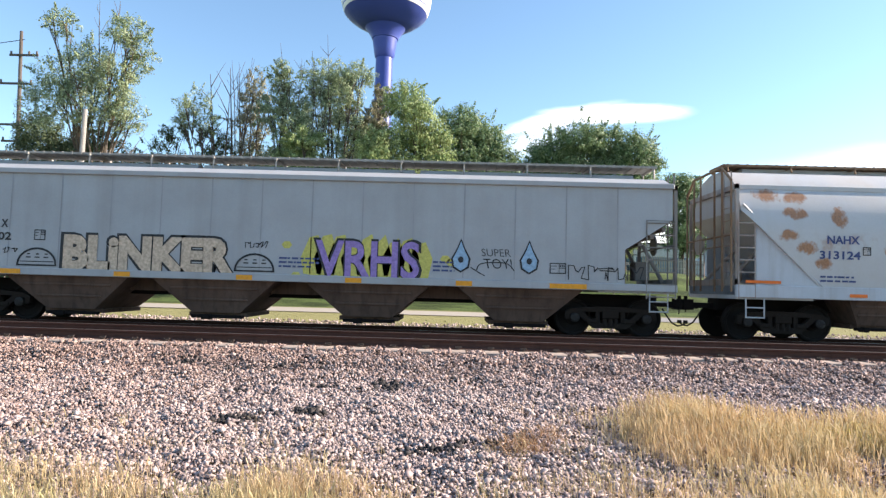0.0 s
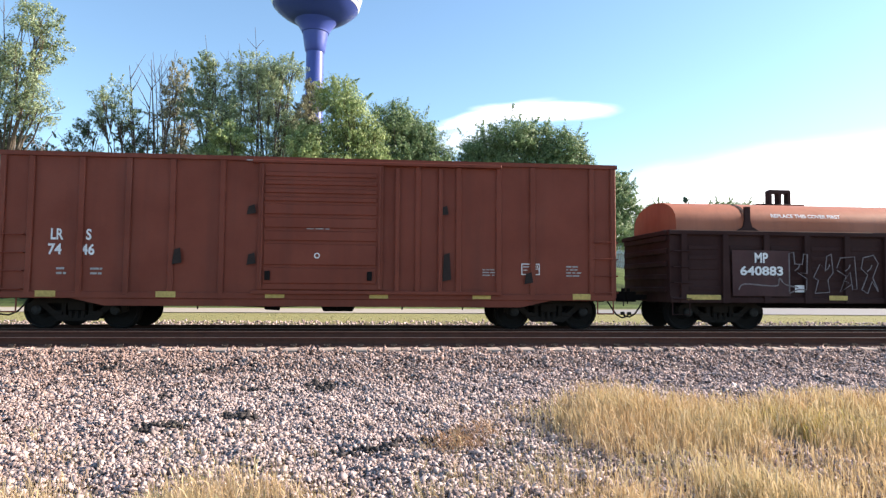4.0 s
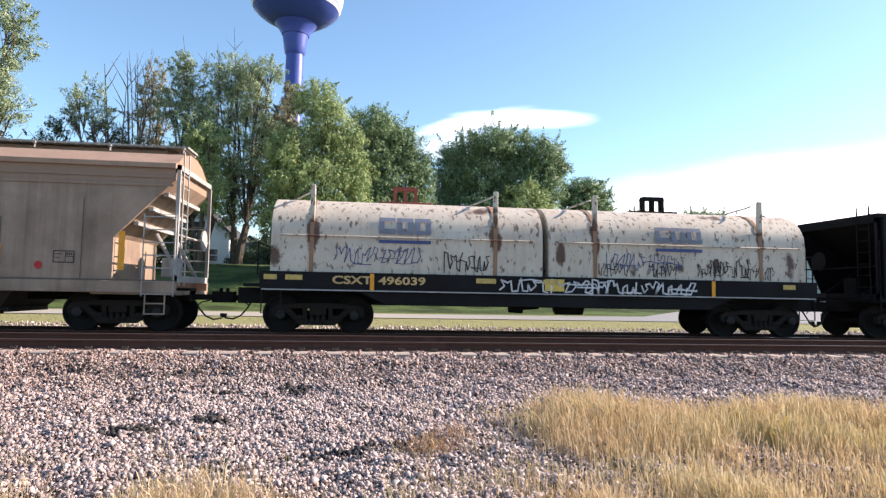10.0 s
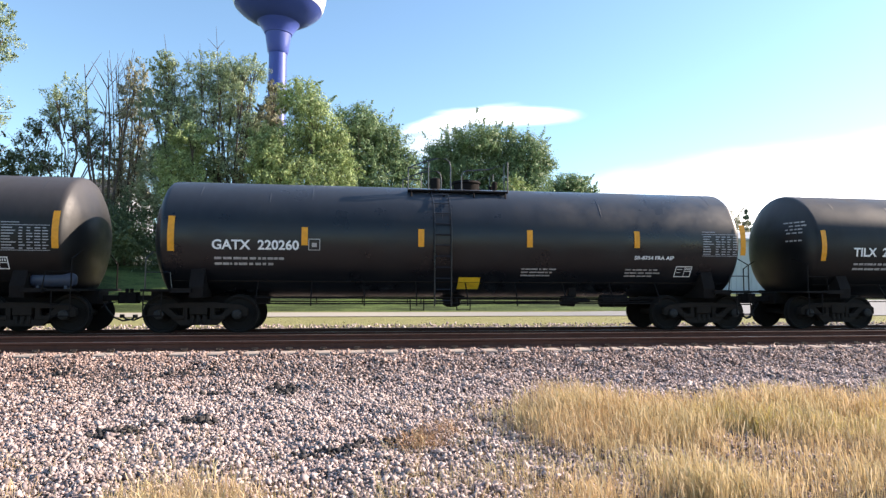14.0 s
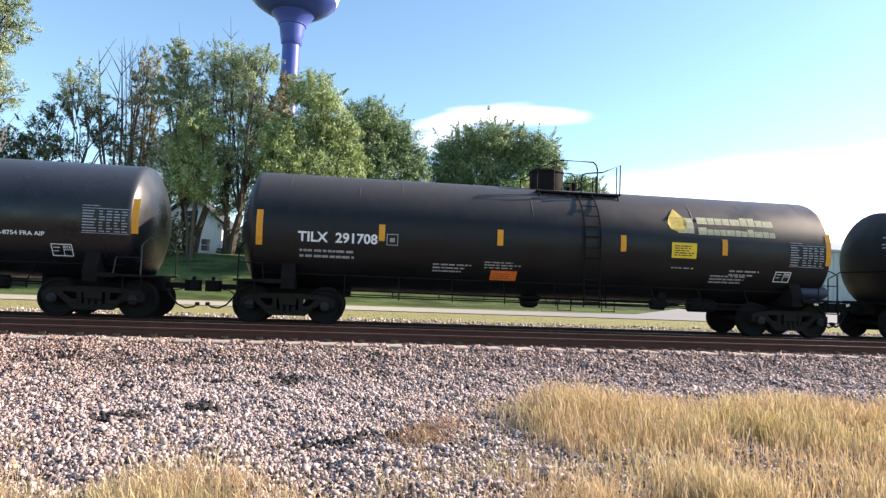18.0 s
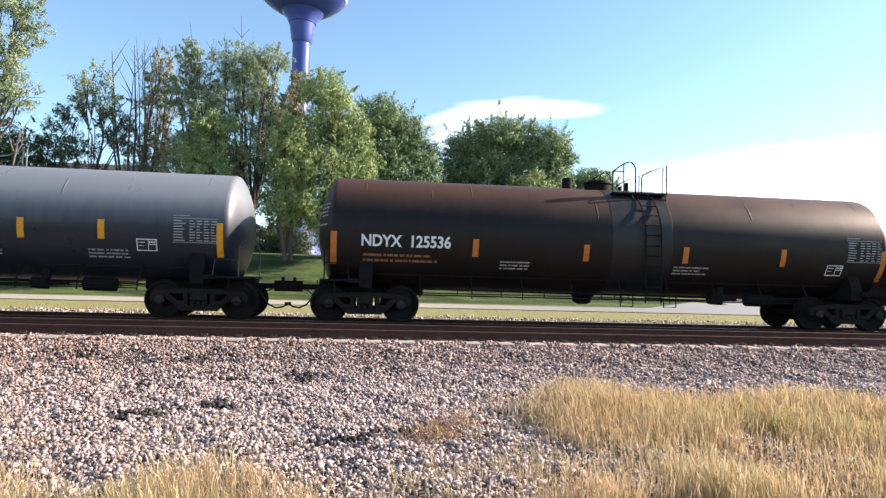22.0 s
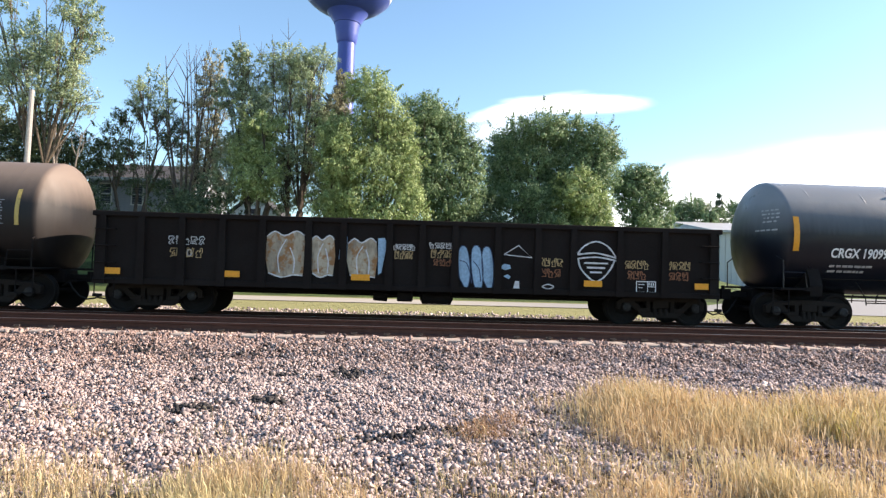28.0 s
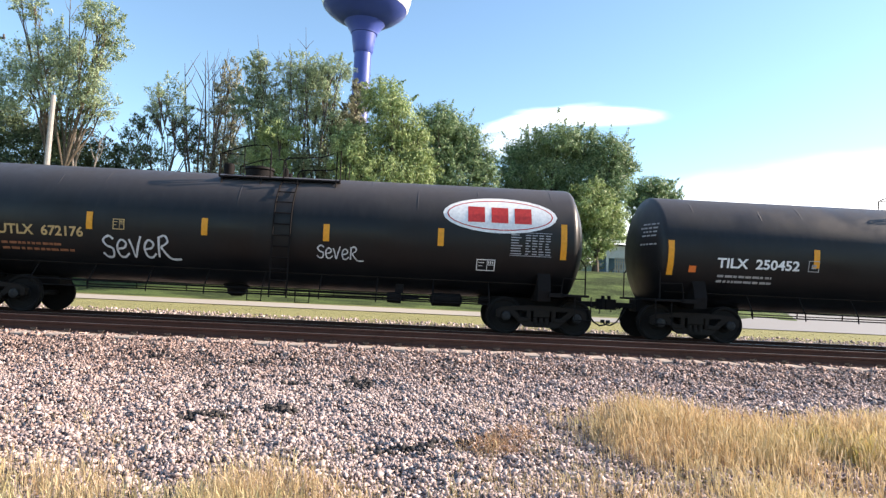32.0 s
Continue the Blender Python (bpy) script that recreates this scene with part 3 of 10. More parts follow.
def ground_material():
    m, nt, bs, n, ln = nodes_of("ground_cover")
    geo = n("ShaderNodeNewGeometry")
    sep = n("ShaderNodeSeparateXYZ")
    ln(geo.outputs["Position"], sep.inputs[0])
    wob = noise_of(nt, 0.35, 5, 0.6)
    fine = noise_of(nt, 9.0, 6, 0.7)
    grit = noise_of(nt, 26.0, 5, 0.7)

    def add(a, b, op="ADD"):
        q = n("ShaderNodeMath")
        q.operation = op
        for i, v in enumerate((a, b)):
            if hasattr(v, "links"):
                ln(v, q.inputs[i])
            else:
                q.inputs[i].default_value = v
        return q.outputs[0]
    y = add(sep.outputs[1], add(add(wob, 0.5, "SUBTRACT"), 1.8, "MULTIPLY"))
    # stone bed coloured near black, for the shade in the gaps between stones
    stone = mix_of(nt, ramp_of(nt, grit, 0.35, 0.68), (0.022, 0.018, 0.018), (0.13, 0.10, 0.095))
    soil = mix_of(nt, ramp_of(nt, fine, 0.35, 0.65), (0.20, 0.15, 0.10), (0.33, 0.27, 0.19))
    verge = mix_of(nt, ramp_of(nt, fine, 0.4, 0.7), soil, stone)
    strip = mix_of(nt, ramp_of(nt, fine, 0.3, 0.7), (0.20, 0.20, 0.08), (0.28, 0.265, 0.13))
    lawn = mix_of(nt, ramp_of(nt, fine, 0.3, 0.7), (0.06, 0.095, 0.03), (0.115, 0.155, 0.055))
    # long dark bands in the lawn colour stand in for the trees' shadows
    tree_shade = noise_of(nt, 0.55, 5, 0.65, (0.5, 2.2, 1))
    lawn = mix_of(nt, ramp_of(nt, tree_shade, 0.42, 0.58), lawn, mix_of(nt, ramp_of(nt, fine, 0.35, 0.65), (0.022, 0.035, 0.014), (0.05, 0.07, 0.028)))
    c = mix_of(nt, ramp_of(nt, y, 5.4, 6.6), verge, stone)
    c = mix_of(nt, ramp_of(nt, y, 20.6, 22.2), c, strip)
    c = mix_of(nt, ramp_of(nt, y, 31.6, 32.8), c, lawn)
    ln(c, bs.inputs["Base Color"])
    bs.inputs["Roughness"].default_value = 0.95
    bs.inputs["Specular IOR Level"].default_value = 0.15
    bump_of(nt, bs, add(fine, grit), 0.5, 0.05)
    return m


def build_ground():
    ys = [-200, -80, -30, -12, -4, 0, 2, 3.5] + [4 + 0.35 * k for k in range(48)] + [21 + k for k in range(20)] + [42, 45, 49, 54, 60, 70, 85, 100, 130, 180, 260, 400, 700, 1500]
    xs = [-1500, -700, -300, -150, -90, -60, -45, -36] + [-30 + 1.5 * k for k in range(50)] + [47, 54, 64, 80, 100, 150, 300, 700, 1500]
    v = np.array([(x, y, ground_z(x, y)) for y in ys for x in xs])
    w = len(xs)
    f = [(j * w + i, j * w + i + 1, (j + 1) * w + i + 1, (j + 1) * w + i) for j in range(len(ys) - 1) for i in range(w - 1)]
    g = part("ground", raw_mesh("ground", v, f, ground_material(), True), None)
    tagged(g, "gravel verge, ballast bed, dry strip and mown lawn bank", "ground", kind="structure")
    # road: pale concrete lane that widens to grey asphalt on the right
    rm, nt, bs, n, ln = nodes_of("road_surface")
    geo = n("ShaderNodeNewGeometry")
    sep = n("ShaderNodeSeparateXYZ")
    ln(geo.outputs["Position"], sep.inputs[0])
    f1 = noise_of(nt, 3.0, 6, 0.6)
    f2 = noise_of(nt, 40.0, 4, 0.6)
    pale = mix_of(nt, f1, (0.30, 0.275, 0.235), (0.37, 0.34, 0.29))
    grey = mix_of(nt, f2, (0.17, 0.17, 0.17), (0.25, 0.25, 0.25))
    ln(mix_of(nt, ramp_of(nt, sep.outputs[0], 2.0, 12.0), pale, grey), bs.inputs["Base Color"])
    bs.inputs["Roughness"].default_value = 0.9
    vs, fs = [], []
    cols = list(range(-80, 121, 4))
    for i, x in enumerate(cols):
        wide = smooth01(13, 30, x)
        ya, yb = 27.4 - 0.6 * wide, 31.0 + 10.5 * wide
        for k in range(6):
            y = ya + (yb - ya) * k / 5
            vs.append((x, y, ground_z(x, y) + 0.03))
    for i in range(len(cols) - 1):
        for k in range(5):
            fs.append((i * 6 + k, (i + 1) * 6 + k, (i + 1) * 6 + k + 1, i * 6 + k + 1))
    tagged(part("road", raw_mesh("road", vs, fs, rm, True), None), "pale concrete lane running into a grey asphalt lot", "road", kind="structure")


build_ground()


def rail_mesh(x0, x1):
    """Flat-bottomed rail standing on z = 0, its head polished on top."""
    half = [(0.075, 0.0), (0.075, 0.012), (0.02, 0.032), (0.010, 0.045), (0.010, 0.115), (0.034, 0.128), (0.036, 0.158), (0.028, 0.165)]
    prof = [(-a, b) for a, b in half] + [(a, b) for a, b in half[::-1]]
    bm = bmesh.new()
    prism(bm, prof, "x", x0, x1)
    me = done(bm, "rail", M["rail_side"])
    me.materials.append(M["rail_top"])
    for p in me.polygons:
        if p.normal.z > 0.9 and p.center.z > 0.15:
            p.material_index = 1
    return me


def build_tracks():
    RM = rail_mesh(-160, 200)
    bm = bmesh.new()
    prism(bm, [(-1.295, -0.2), (1.295, -0.2), (1.295, -0.02), (1.27, 0.0), (0.5, -0.02), (-0.5, -0.02), (-1.27, 0.0), (-1.295, -0.02)], "x", -0.13, 0.13)
    TM = done(bm, "tie", M["tie"])
    bm = bmesh.new()
    for y in (-0.83, -0.675, 0.675, 0.83):
        s = 1 if y in (-0.675, 0.83) else -1
        tube(bm, [(-0.05, y + s * 0.03, 0.01), (-0.05, y, 0.04), (0.05, y, 0.045), (0.06, y + s * 0.035, 0.03), (0.0, y + s * 0.05, 0.015)], 0.011, 5)
        box(bm, -0.04, 0.04, y + s * 0.02 - 0.02, y + s * 0.02 + 0.02, 0.0, 0.03)
    CM = done(bm, "clip", M["clip"])
    for name, yc, zr, x0, n in (("near_track", 12.53, 0.0, -38 * 0.6096, 100), ("far_track", TRACK_Y_, -0.125, -38 * 0.6096 + 0.2, 100)):
        tr = tagged(new(name), "railway track, rusty rails with bright heads on concrete ties" if zr == 0 else "railway track under the train, rails on concrete ties", "railway track", kind="structure")
        tr.location = (0, yc, zr)
        for s in (-1, 1):
            part("rail", RM, None, tr, at=(0, s * 0.7525, 0.0))
        for k in range(n):
            part("tie", TM, None, tr, at=(x0 + k * 0.6096, 0, 0.0))
            part("clip", CM, None, tr, at=(x0 + k * 0.6096, 0, 0.0))


TRACK_Y_ = 16.65
build_tracks()


def stone_shapes(rnd, k):
    """Broken stones: six corners and eight sharp faces, pushed out of shape."""
    base = np.array(((1.3, 0, 0), (-1.3, 0, 0), (0, 1.3, 0), (0, -1.3, 0), (0, 0, 1.2), (0, 0, -1.2)), dtype=np.float64)
    return [base * rnd.uniform(0.55, 1.15, (6, 1)) + rnd.uniform(-0.42, 0.42, (6, 3)) for _ in range(k)]


def scatter_stones(name, label, xs, ys, zs, sizes, mat, seed, category):
    rnd = np.random.RandomState(seed)
    n = len(xs)
    shapes = np.array(stone_shapes(rnd, 24))
    pick = rnd.randint(0, 24, n)
    v = shapes[pick] * sizes[:, None, None] * rnd.uniform(0.5, 1.5, (n, 1, 3))
    a, b = rnd.uniform(0, 6.28, n), rnd.uniform(-1.3, 1.3, n)
    ca, sa, cb, sb = np.cos(a)[:, None], np.sin(a)[:, None], np.cos(b)[:, None], np.sin(b)[:, None]
    x, y, z = v[..., 0], v[..., 1], v[..., 2]
    y, z = y * cb - z * sb, y * sb + z * cb
    x, y = x * ca - y * sa, x * sa + y * ca
    v = np.stack([x + xs[:, None], y + ys[:, None], z + zs[:, None]], -1)
    q = np.array(((0, 2, 4), (2, 1, 4), (1, 3, 4), (3, 0, 4), (2, 0, 5), (1, 2, 5), (3, 1, 5), (0, 3, 5)))
    f = (q[None] + (np.arange(n) * 6)[:, None, None]).reshape(-1, 3)
    ob = part(name, raw_mesh(name, v, f, mat), None)
    return tagged(ob, label, category, kind="stuff")


BALLAST = island_mat("ballast_stone", ((0.435, 0.33, 0.305), (0.56, 0.46, 0.435), (0.10, 0.075, 0.078), (0.505, 0.40, 0.375), (0.60, 0.51, 0.49), (0.25, 0.192, 0.187), (0.485, 0.39, 0.378), (0.055, 0.043, 0.047), (0.55, 0.455, 0.425)), 0.8, 18.0, 0.35)
RUSTY = island_mat("ballast_rust_dusted", ((0.335, 0.225, 0.19), (0.445, 0.32, 0.278), (0.10, 0.066, 0.06), (0.38, 0.268, 0.232), (0.485, 0.378, 0.345), (0.065, 0.043, 0.04)), 0.85, 18.0, 0.3)


def build_ballast():
    rnd = np.random.RandomState(11)
    n = 185000
    y = 4.4 + 6.85 * rnd.uniform(0, 1, n) ** 0.9
    x = 1.1 + y * rnd.uniform(-0.85, 1.12, n)
    keep = np.ones(n, bool)
    size = rnd.uniform(0.009, 0.0225, n) * np.where(rnd.uniform(0, 1, n) < 0.08, 1.4, 1.0)
    z = np.array([ground_z(a, b) for a, b in zip(x, y)]) + size * rnd.uniform(-0.2, 1.5, n)
    # the bed is heaped unevenly
    heap = np.sin(x * 5.1 + y * 2.3 + 1.0) + np.sin(x * 2.7 - y * 6.1) + np.sin(x * 9.3 + y * 8.7 + 2.0) * 0.7 + np.sin(x * 14.0 - y * 11.0) * 0.5
    z += 0.02 * np.clip(heap, -0.5, 3)
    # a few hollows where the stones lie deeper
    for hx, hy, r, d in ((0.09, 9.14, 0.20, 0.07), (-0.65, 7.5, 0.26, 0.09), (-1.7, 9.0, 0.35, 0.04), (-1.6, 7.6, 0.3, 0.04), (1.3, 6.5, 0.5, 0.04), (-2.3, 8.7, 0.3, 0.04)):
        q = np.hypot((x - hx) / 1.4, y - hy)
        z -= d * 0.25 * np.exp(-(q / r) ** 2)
        if d > 0.05:
            keep &= ~((q < r * 0.7) & (rnd.uniform(0, 1, n) < 0.45))
    # grass takes the near strip and the patch on the right
    g = np.clip((5.2 - y) / 0.6, 0, 1) * 0.45
    g = np.maximum(g, np.clip((x - 2.6) / 0.8, 0, 1) * np.clip((8.4 - y) / 0.8, 0, 1) * 0.6)
    keep &= rnd.uniform(0, 1, n) > g
    # the ties' ends lie bare
    tie = np.abs((x + 0.3048) % 0.6096 - 0.3048) < 0.15
    keep &= ~(tie & (y > 11.08))
    rust = rnd.uniform(0, 1, n) < np.clip((y - 8.9) / 2.0, 0, 1) * 0.75 + np.clip((-1.0 - x) / 6, 0, 0.35)
    for name, label, k, mat in (("ballast", "pinkish grey crushed stone ballast", keep & ~rust, BALLAST), ("rusty_ballast", "crushed stone dusted red-brown beside the ties", keep & rust, RUSTY)):
        scatter_stones(name, label, x[k], y[k], z[k], size[k], mat, 3, "ballast")
    # near-black stones carry the shade of the hollows in their colour
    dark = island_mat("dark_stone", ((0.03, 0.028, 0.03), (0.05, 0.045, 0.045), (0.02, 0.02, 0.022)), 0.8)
    dx, dy = [], []
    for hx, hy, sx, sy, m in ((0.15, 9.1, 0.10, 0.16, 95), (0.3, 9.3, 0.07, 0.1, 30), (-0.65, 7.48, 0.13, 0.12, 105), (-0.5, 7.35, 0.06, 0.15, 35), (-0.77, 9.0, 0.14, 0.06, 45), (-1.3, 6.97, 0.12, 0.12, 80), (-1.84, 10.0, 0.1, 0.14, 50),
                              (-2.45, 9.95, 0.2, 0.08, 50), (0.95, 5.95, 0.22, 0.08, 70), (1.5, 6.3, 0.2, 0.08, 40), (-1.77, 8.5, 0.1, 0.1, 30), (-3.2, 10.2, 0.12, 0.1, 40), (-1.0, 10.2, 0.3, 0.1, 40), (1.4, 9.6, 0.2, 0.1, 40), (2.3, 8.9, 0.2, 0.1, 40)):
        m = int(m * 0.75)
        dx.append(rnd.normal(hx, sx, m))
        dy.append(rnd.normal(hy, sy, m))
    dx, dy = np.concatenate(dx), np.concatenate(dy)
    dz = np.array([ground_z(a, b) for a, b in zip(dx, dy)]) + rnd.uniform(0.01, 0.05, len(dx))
    scatter_stones("dark_stones", "dark stones lying in the ballast, coloured for the shade of its hollows", dx, dy, dz, rnd.uniform(0.016, 0.034, len(dx)), dark, 6, "stones")
    n = 11000
    y = np.where(rnd.uniform(0, 1, n) < 0.35, rnd.uniform(11.05, 11.62, n), rnd.uniform(11.2, 15.2, n))
    x = 1.1 + y * rnd.uniform(-0.85, 1.12, n)
    s = rnd.uniform(0.02, 0.04, n)
    z = np.array([ground_z(a, b) for a, b in zip(x, y)]) - 0.02 + 0.05 * (y < 11.62)
    k = ~((np.abs((x + 0.3048) % 0.6096 - 0.3048) < 0.16) & (y < 11.75))
    x, y, z, s = x[k], y[k], z[k], s[k]
    scatter_stones("track_ballast", "pinkish grey crushed stone between the ties", x, y, z, s, RUSTY, 4, "ballast")
    n = 7500
    y = 18.2 + 4.2 * rnd.uniform(0, 1, n) ** 1.6
    x = 1.1 + y * rnd.uniform(-0.85, 1.1, n)
    s = rnd.uniform(0.02, 0.05, n)
    z = np.array([ground_z(a, b) for a, b in zip(x, y)]) + s * 0.3
    scatter_stones("far_ballast", "grey crushed stone beyond the train", x, y, z, s, BALLAST, 5, "ballast")


build_ballast()


def grass_mat(name, dry, green, trans=0.35):
    """Blades that differ one by one, and drift from dry to greener from place to place."""
    m, nt, bs, n, ln = nodes_of(name)
    geo = n("ShaderNodeNewGeometry")
    rows = []
    for colors in (dry, green):
        cr = n("ShaderNodeValToRGB")
        els = cr.color_ramp.elements
        while len(els) < len(colors):
            els.new(0.5)
        for i, c in enumerate(colors):
            els[i].position = i / (len(colors) - 1)
            els[i].color = (*c, 1)
        ln(geo.outputs["Random Per Island"], cr.inputs[0])
        rows.append(cr.outputs[0])
    patch = noise_of(nt, 0.9, 4, 0.65, (1, 1, 0.05))
    c = mix_of(nt, ramp_of(nt, patch, 0.46, 0.62), rows[0], rows[1])
    tr = n("ShaderNodeBsdfTranslucent")
    ln(c, tr.inputs[0])
    ms = n("ShaderNodeMixShader")
    ms.inputs[0].default_value = trans
    ln(bs.outputs[0], ms.inputs[1])
    ln(tr.outputs[0], ms.inputs[2])
    ln(ms.outputs[0], nt.nodes["Material Output"].inputs[0])
    ln(c, bs.inputs["Base Color"])
    bs.inputs["Roughness"].default_value = 0.7
    bs.inputs["Specular IOR Level"].default_value = 0.2
    return m


def grass_blades(name, label, x, y, h, lean, mat, seed, width=0.006, seed_heads=0.3, away=None):
    """Thin bowed blades rooted in the ground, some with a nodding seed head. away: the way each one leans off its tuft."""
    rnd = np.random.RandomState(seed)
    n = len(x)
    z = np.array([ground_z(a, b) for a, b in zip(x, y)]) - 0.02
    a = rnd.uniform(0, 6.28, n)
    dx, dy = np.cos(a), np.sin(a)
    lx = rnd.normal(-0.06, lean, n) * h
    ly = rnd.normal(0, lean, n) * h
    if away is not None:
        lx, ly = lx + away[0] * h, ly + away[1] * h
    w = width * rnd.uniform(0.6, 1.4, n)
    head = rnd.uniform(0, 1, n) < seed_heads
    nod = np.where(head, rnd.uniform(0.02, 0.12, n), 0.0) * np.sign(rnd.normal(-0.2, 1, n))
    P = []
    for f, k in ((0.0, 1.0), (0.45, 0.85), (0.8, 0.6), (0.92, 0.45), (1.0, 0.12)):
        cx, cy, cz = x + lx * f ** 1.8, y + ly * f ** 1.8, z + h * f * (1 - 0.1 * f * (abs(lx) + abs(ly)) / (h + 1e-6))
        top = max(0.0, (f - 0.8) / 0.2)
        cx = cx + nod * h * top
        cz = cz - np.abs(nod) * h * top * 0.6
        ww = w * np.where(head & (f > 0.75) & (f < 0.95), 2.3, k)
        P.append(np.stack([cx - dx * ww, cy - dy * ww, cz], -1))
        P.append(np.stack([cx + dx * ww, cy + dy * ww, cz], -1))
    v = np.stack(P, 1)
    q = np.array(((0, 1, 3, 2), (2, 3, 5, 4), (4, 5, 7, 6), (6, 7, 9, 8)))
    f = (q[None] + (np.arange(n) * 10)[:, None, None]).reshape(-1, 4)
    ob = part(name, raw_mesh(name, v, f, mat), None)
    return tagged(ob, label, "grass", kind="stuff")


def tufts(rnd, cx, cy, count, spread):
    """Blades gathered in tufts: their places, their tuft's number and the way they lean off its middle."""
    k = np.repeat(np.arange(len(cx)), count)
    ox, oy = rnd.normal(0, 1, len(k)), rnd.normal(0, 1, len(k))
    s = spread[k]
    return cx[k] + ox * s, cy[k] + oy * s, k, (ox * 0.06, oy * 0.06)


def patches(x, y, seed):
    """Uneven growth, 0 to 1, from crossed waves."""
    r = np.random.RandomState(seed)
    o = np.zeros(len(x))
    for k in range(8):
        a, f = r.uniform(0, 6.28), 1.1 + 0.8 * k
        o += np.sin((x * math.cos(a) + y * math.sin(a)) * f + r.uniform(0, 6.28)) / (1 + 0.3 * k)
    return np.clip(o / 3.4 + 0.5, 0, 1)


def build_grass():
    gold = grass_mat("dry_grass", ((0.541, 0.387, 0.200), (0.632, 0.489, 0.304), (0.434, 0.292, 0.147), (0.687, 0.559, 0.391), (0.505, 0.370, 0.183), (0.307, 0.198, 0.113)), ((0.53, 0.42, 0.215), (0.61, 0.50, 0.31), (0.42, 0.335, 0.17), (0.66, 0.545, 0.37), (0.47, 0.385, 0.19), (0.32, 0.235, 0.12)))
    pale = grass_mat("pale_grass", ((0.560, 0.421, 0.252), (0.650, 0.524, 0.356), (0.434, 0.309, 0.174), (0.505, 0.395, 0.216), (0.325, 0.214, 0.131)), ((0.455, 0.415, 0.21), (0.55, 0.50, 0.29), (0.37, 0.355, 0.165), (0.60, 0.525, 0.34), (0.31, 0.255, 0.13)))
    green = grass_mat("green_weed", ((0.488, 0.378, 0.113), (0.578, 0.446, 0.157), (0.578, 0.421, 0.174)), ((0.452, 0.404, 0.121), (0.523, 0.456, 0.165), (0.541, 0.430, 0.174)))
    rnd = np.random.RandomState(21)
    # tall dry stand on the right: full along its far rim, thin and patchy nearer by, with bare stone between
    n = 10500
    y = 4.2 + 3.6 * rnd.uniform(0, 1, n)
    x = 1.0 + y * rnd.uniform(0.05, 1.15, n)
    grow = patches(x, y, 5)
    edge = 2.35 + 0.5 * (patches(y, y * 0, 8) - 0.5) - np.clip(6.9 - y, 0, 2.4) * 0.5
    far = np.clip((y - 6.3) / 0.5, 0, 1)
    top = 7.45 + 0.7 * (patches(x, x * 0, 9) - 0.5)
    dens = np.clip((x - edge) / 1.3, 0, 1) ** 1.6 * np.clip((top - y) / 0.6, 0, 1)
    dens *= far * (0.5 + 0.5 * grow) + (1 - far) * np.clip(grow * 1.6 - 0.35, 0.10, 1) * np.where(y < 5.3, 0.85, 0.6)
    dens *= np.where((x > edge) & (x < 3.4) & (y > 5.3) & (y < 6.3), 0.6, 1.0)
    dens = np.maximum(dens, 0.42 * np.clip((x - 2.9) / 0.8, 0, 1) * (0.4 + 0.6 * grow) * np.clip((top - y) / 0.6, 0, 1))
    k = rnd.uniform(0, 1, n) < dens
    cx, cy, grow, far = x[k], y[k], grow[k], far[k]
    bx, by, t, away = tufts(rnd, cx, cy, rnd.randint(5, 22, len(cx)), rnd.uniform(0.03, 0.18, len(cx)))
    hh = (0.2 + 0.12 * grow + 0.06 * far) * rnd.uniform(0.75, 1.2, len(cx)) * np.clip(0.55 + (cx - edge[k]) * 0.4, 0.6, 1.0)
    grass_blades("dry_grass", "tall golden dry grass on the verge", bx, by, hh[t] * rnd.uniform(0.4, 1.2, len(bx)), 0.10, gold, 31, 0.0016, 0.5, away)
    # strip along the near edge
    n = 4200
    y = 3.6 + 1.9 * rnd.uniform(0, 1, n)
    x = 1.0 + y * rnd.uniform(-0.85, 0.5, n)
    grow = patches(x, y, 12)
    top = 5.1 + 0.45 * (patches(x, x * 0, 14) - 0.5)
    thick = 0.30 + 0.55 * np.clip((x + 1.1) / 0.5, 0, 1) * np.clip((0.95 - x) / 0.3, 0, 1) + 0.25 * np.clip((-2.4 - x) / 0.5, 0, 1)
    dens = np.clip((top - y) / 0.6, 0, 1) * np.clip(grow * 1.5 - 0.15, 0.08, 1) * thick
    k = rnd.uniform(0, 1, n) < dens
    cx, cy, grow = x[k], y[k], grow[k]
    bx, by, t, away = tufts(rnd, cx, cy, rnd.randint(6, 28, len(cx)), rnd.uniform(0.03, 0.15, len(cx)))
    hh = (0.14 + 0.11 * grow) * rnd.uniform(0.8, 1.2, len(cx))
    grass_blades("pale_grass", "thin pale dry grass at the edge of the gravel", bx, by, hh[t] * rnd.uniform(0.4, 1.25, len(bx)), 0.13, pale, 32, 0.0016, 0.3, away)
    # sparse tufts in the stones
    cx, cy = rnd.uniform(-3.2, 3.4, 60), rnd.uniform(5.2, 6.6, 60)
    cx, cy = np.concatenate([cx, rnd.uniform(1.6, 3.0, 34)]), np.concatenate([cy, rnd.uniform(5.0, 8.0, 34)])
    bx, by, t, away = tufts(rnd, cx, cy, rnd.randint(4, 22, len(cx)), rnd.uniform(0.03, 0.12, len(cx)))
    grass_blades("grass_tufts", "sparse dry tufts growing through the stones", bx, by, rnd.uniform(0.06, 0.24, len(bx)), 0.22, pale, 33, 0.0017, 0.15, away)
    # yellow-green weeds among the gold
    cx = np.concatenate([rnd.normal(a, 0.28, m) for a, m in ((5.6, 26), (5.2, 18), (7.0, 16), (4.4, 8), (6.2, 12))])
    cy = np.concatenate([rnd.normal(a, 0.2, m) for a, m in ((6.3, 26), (6.7, 18), (6.4, 16), (6.9, 8), (5.9, 12))])
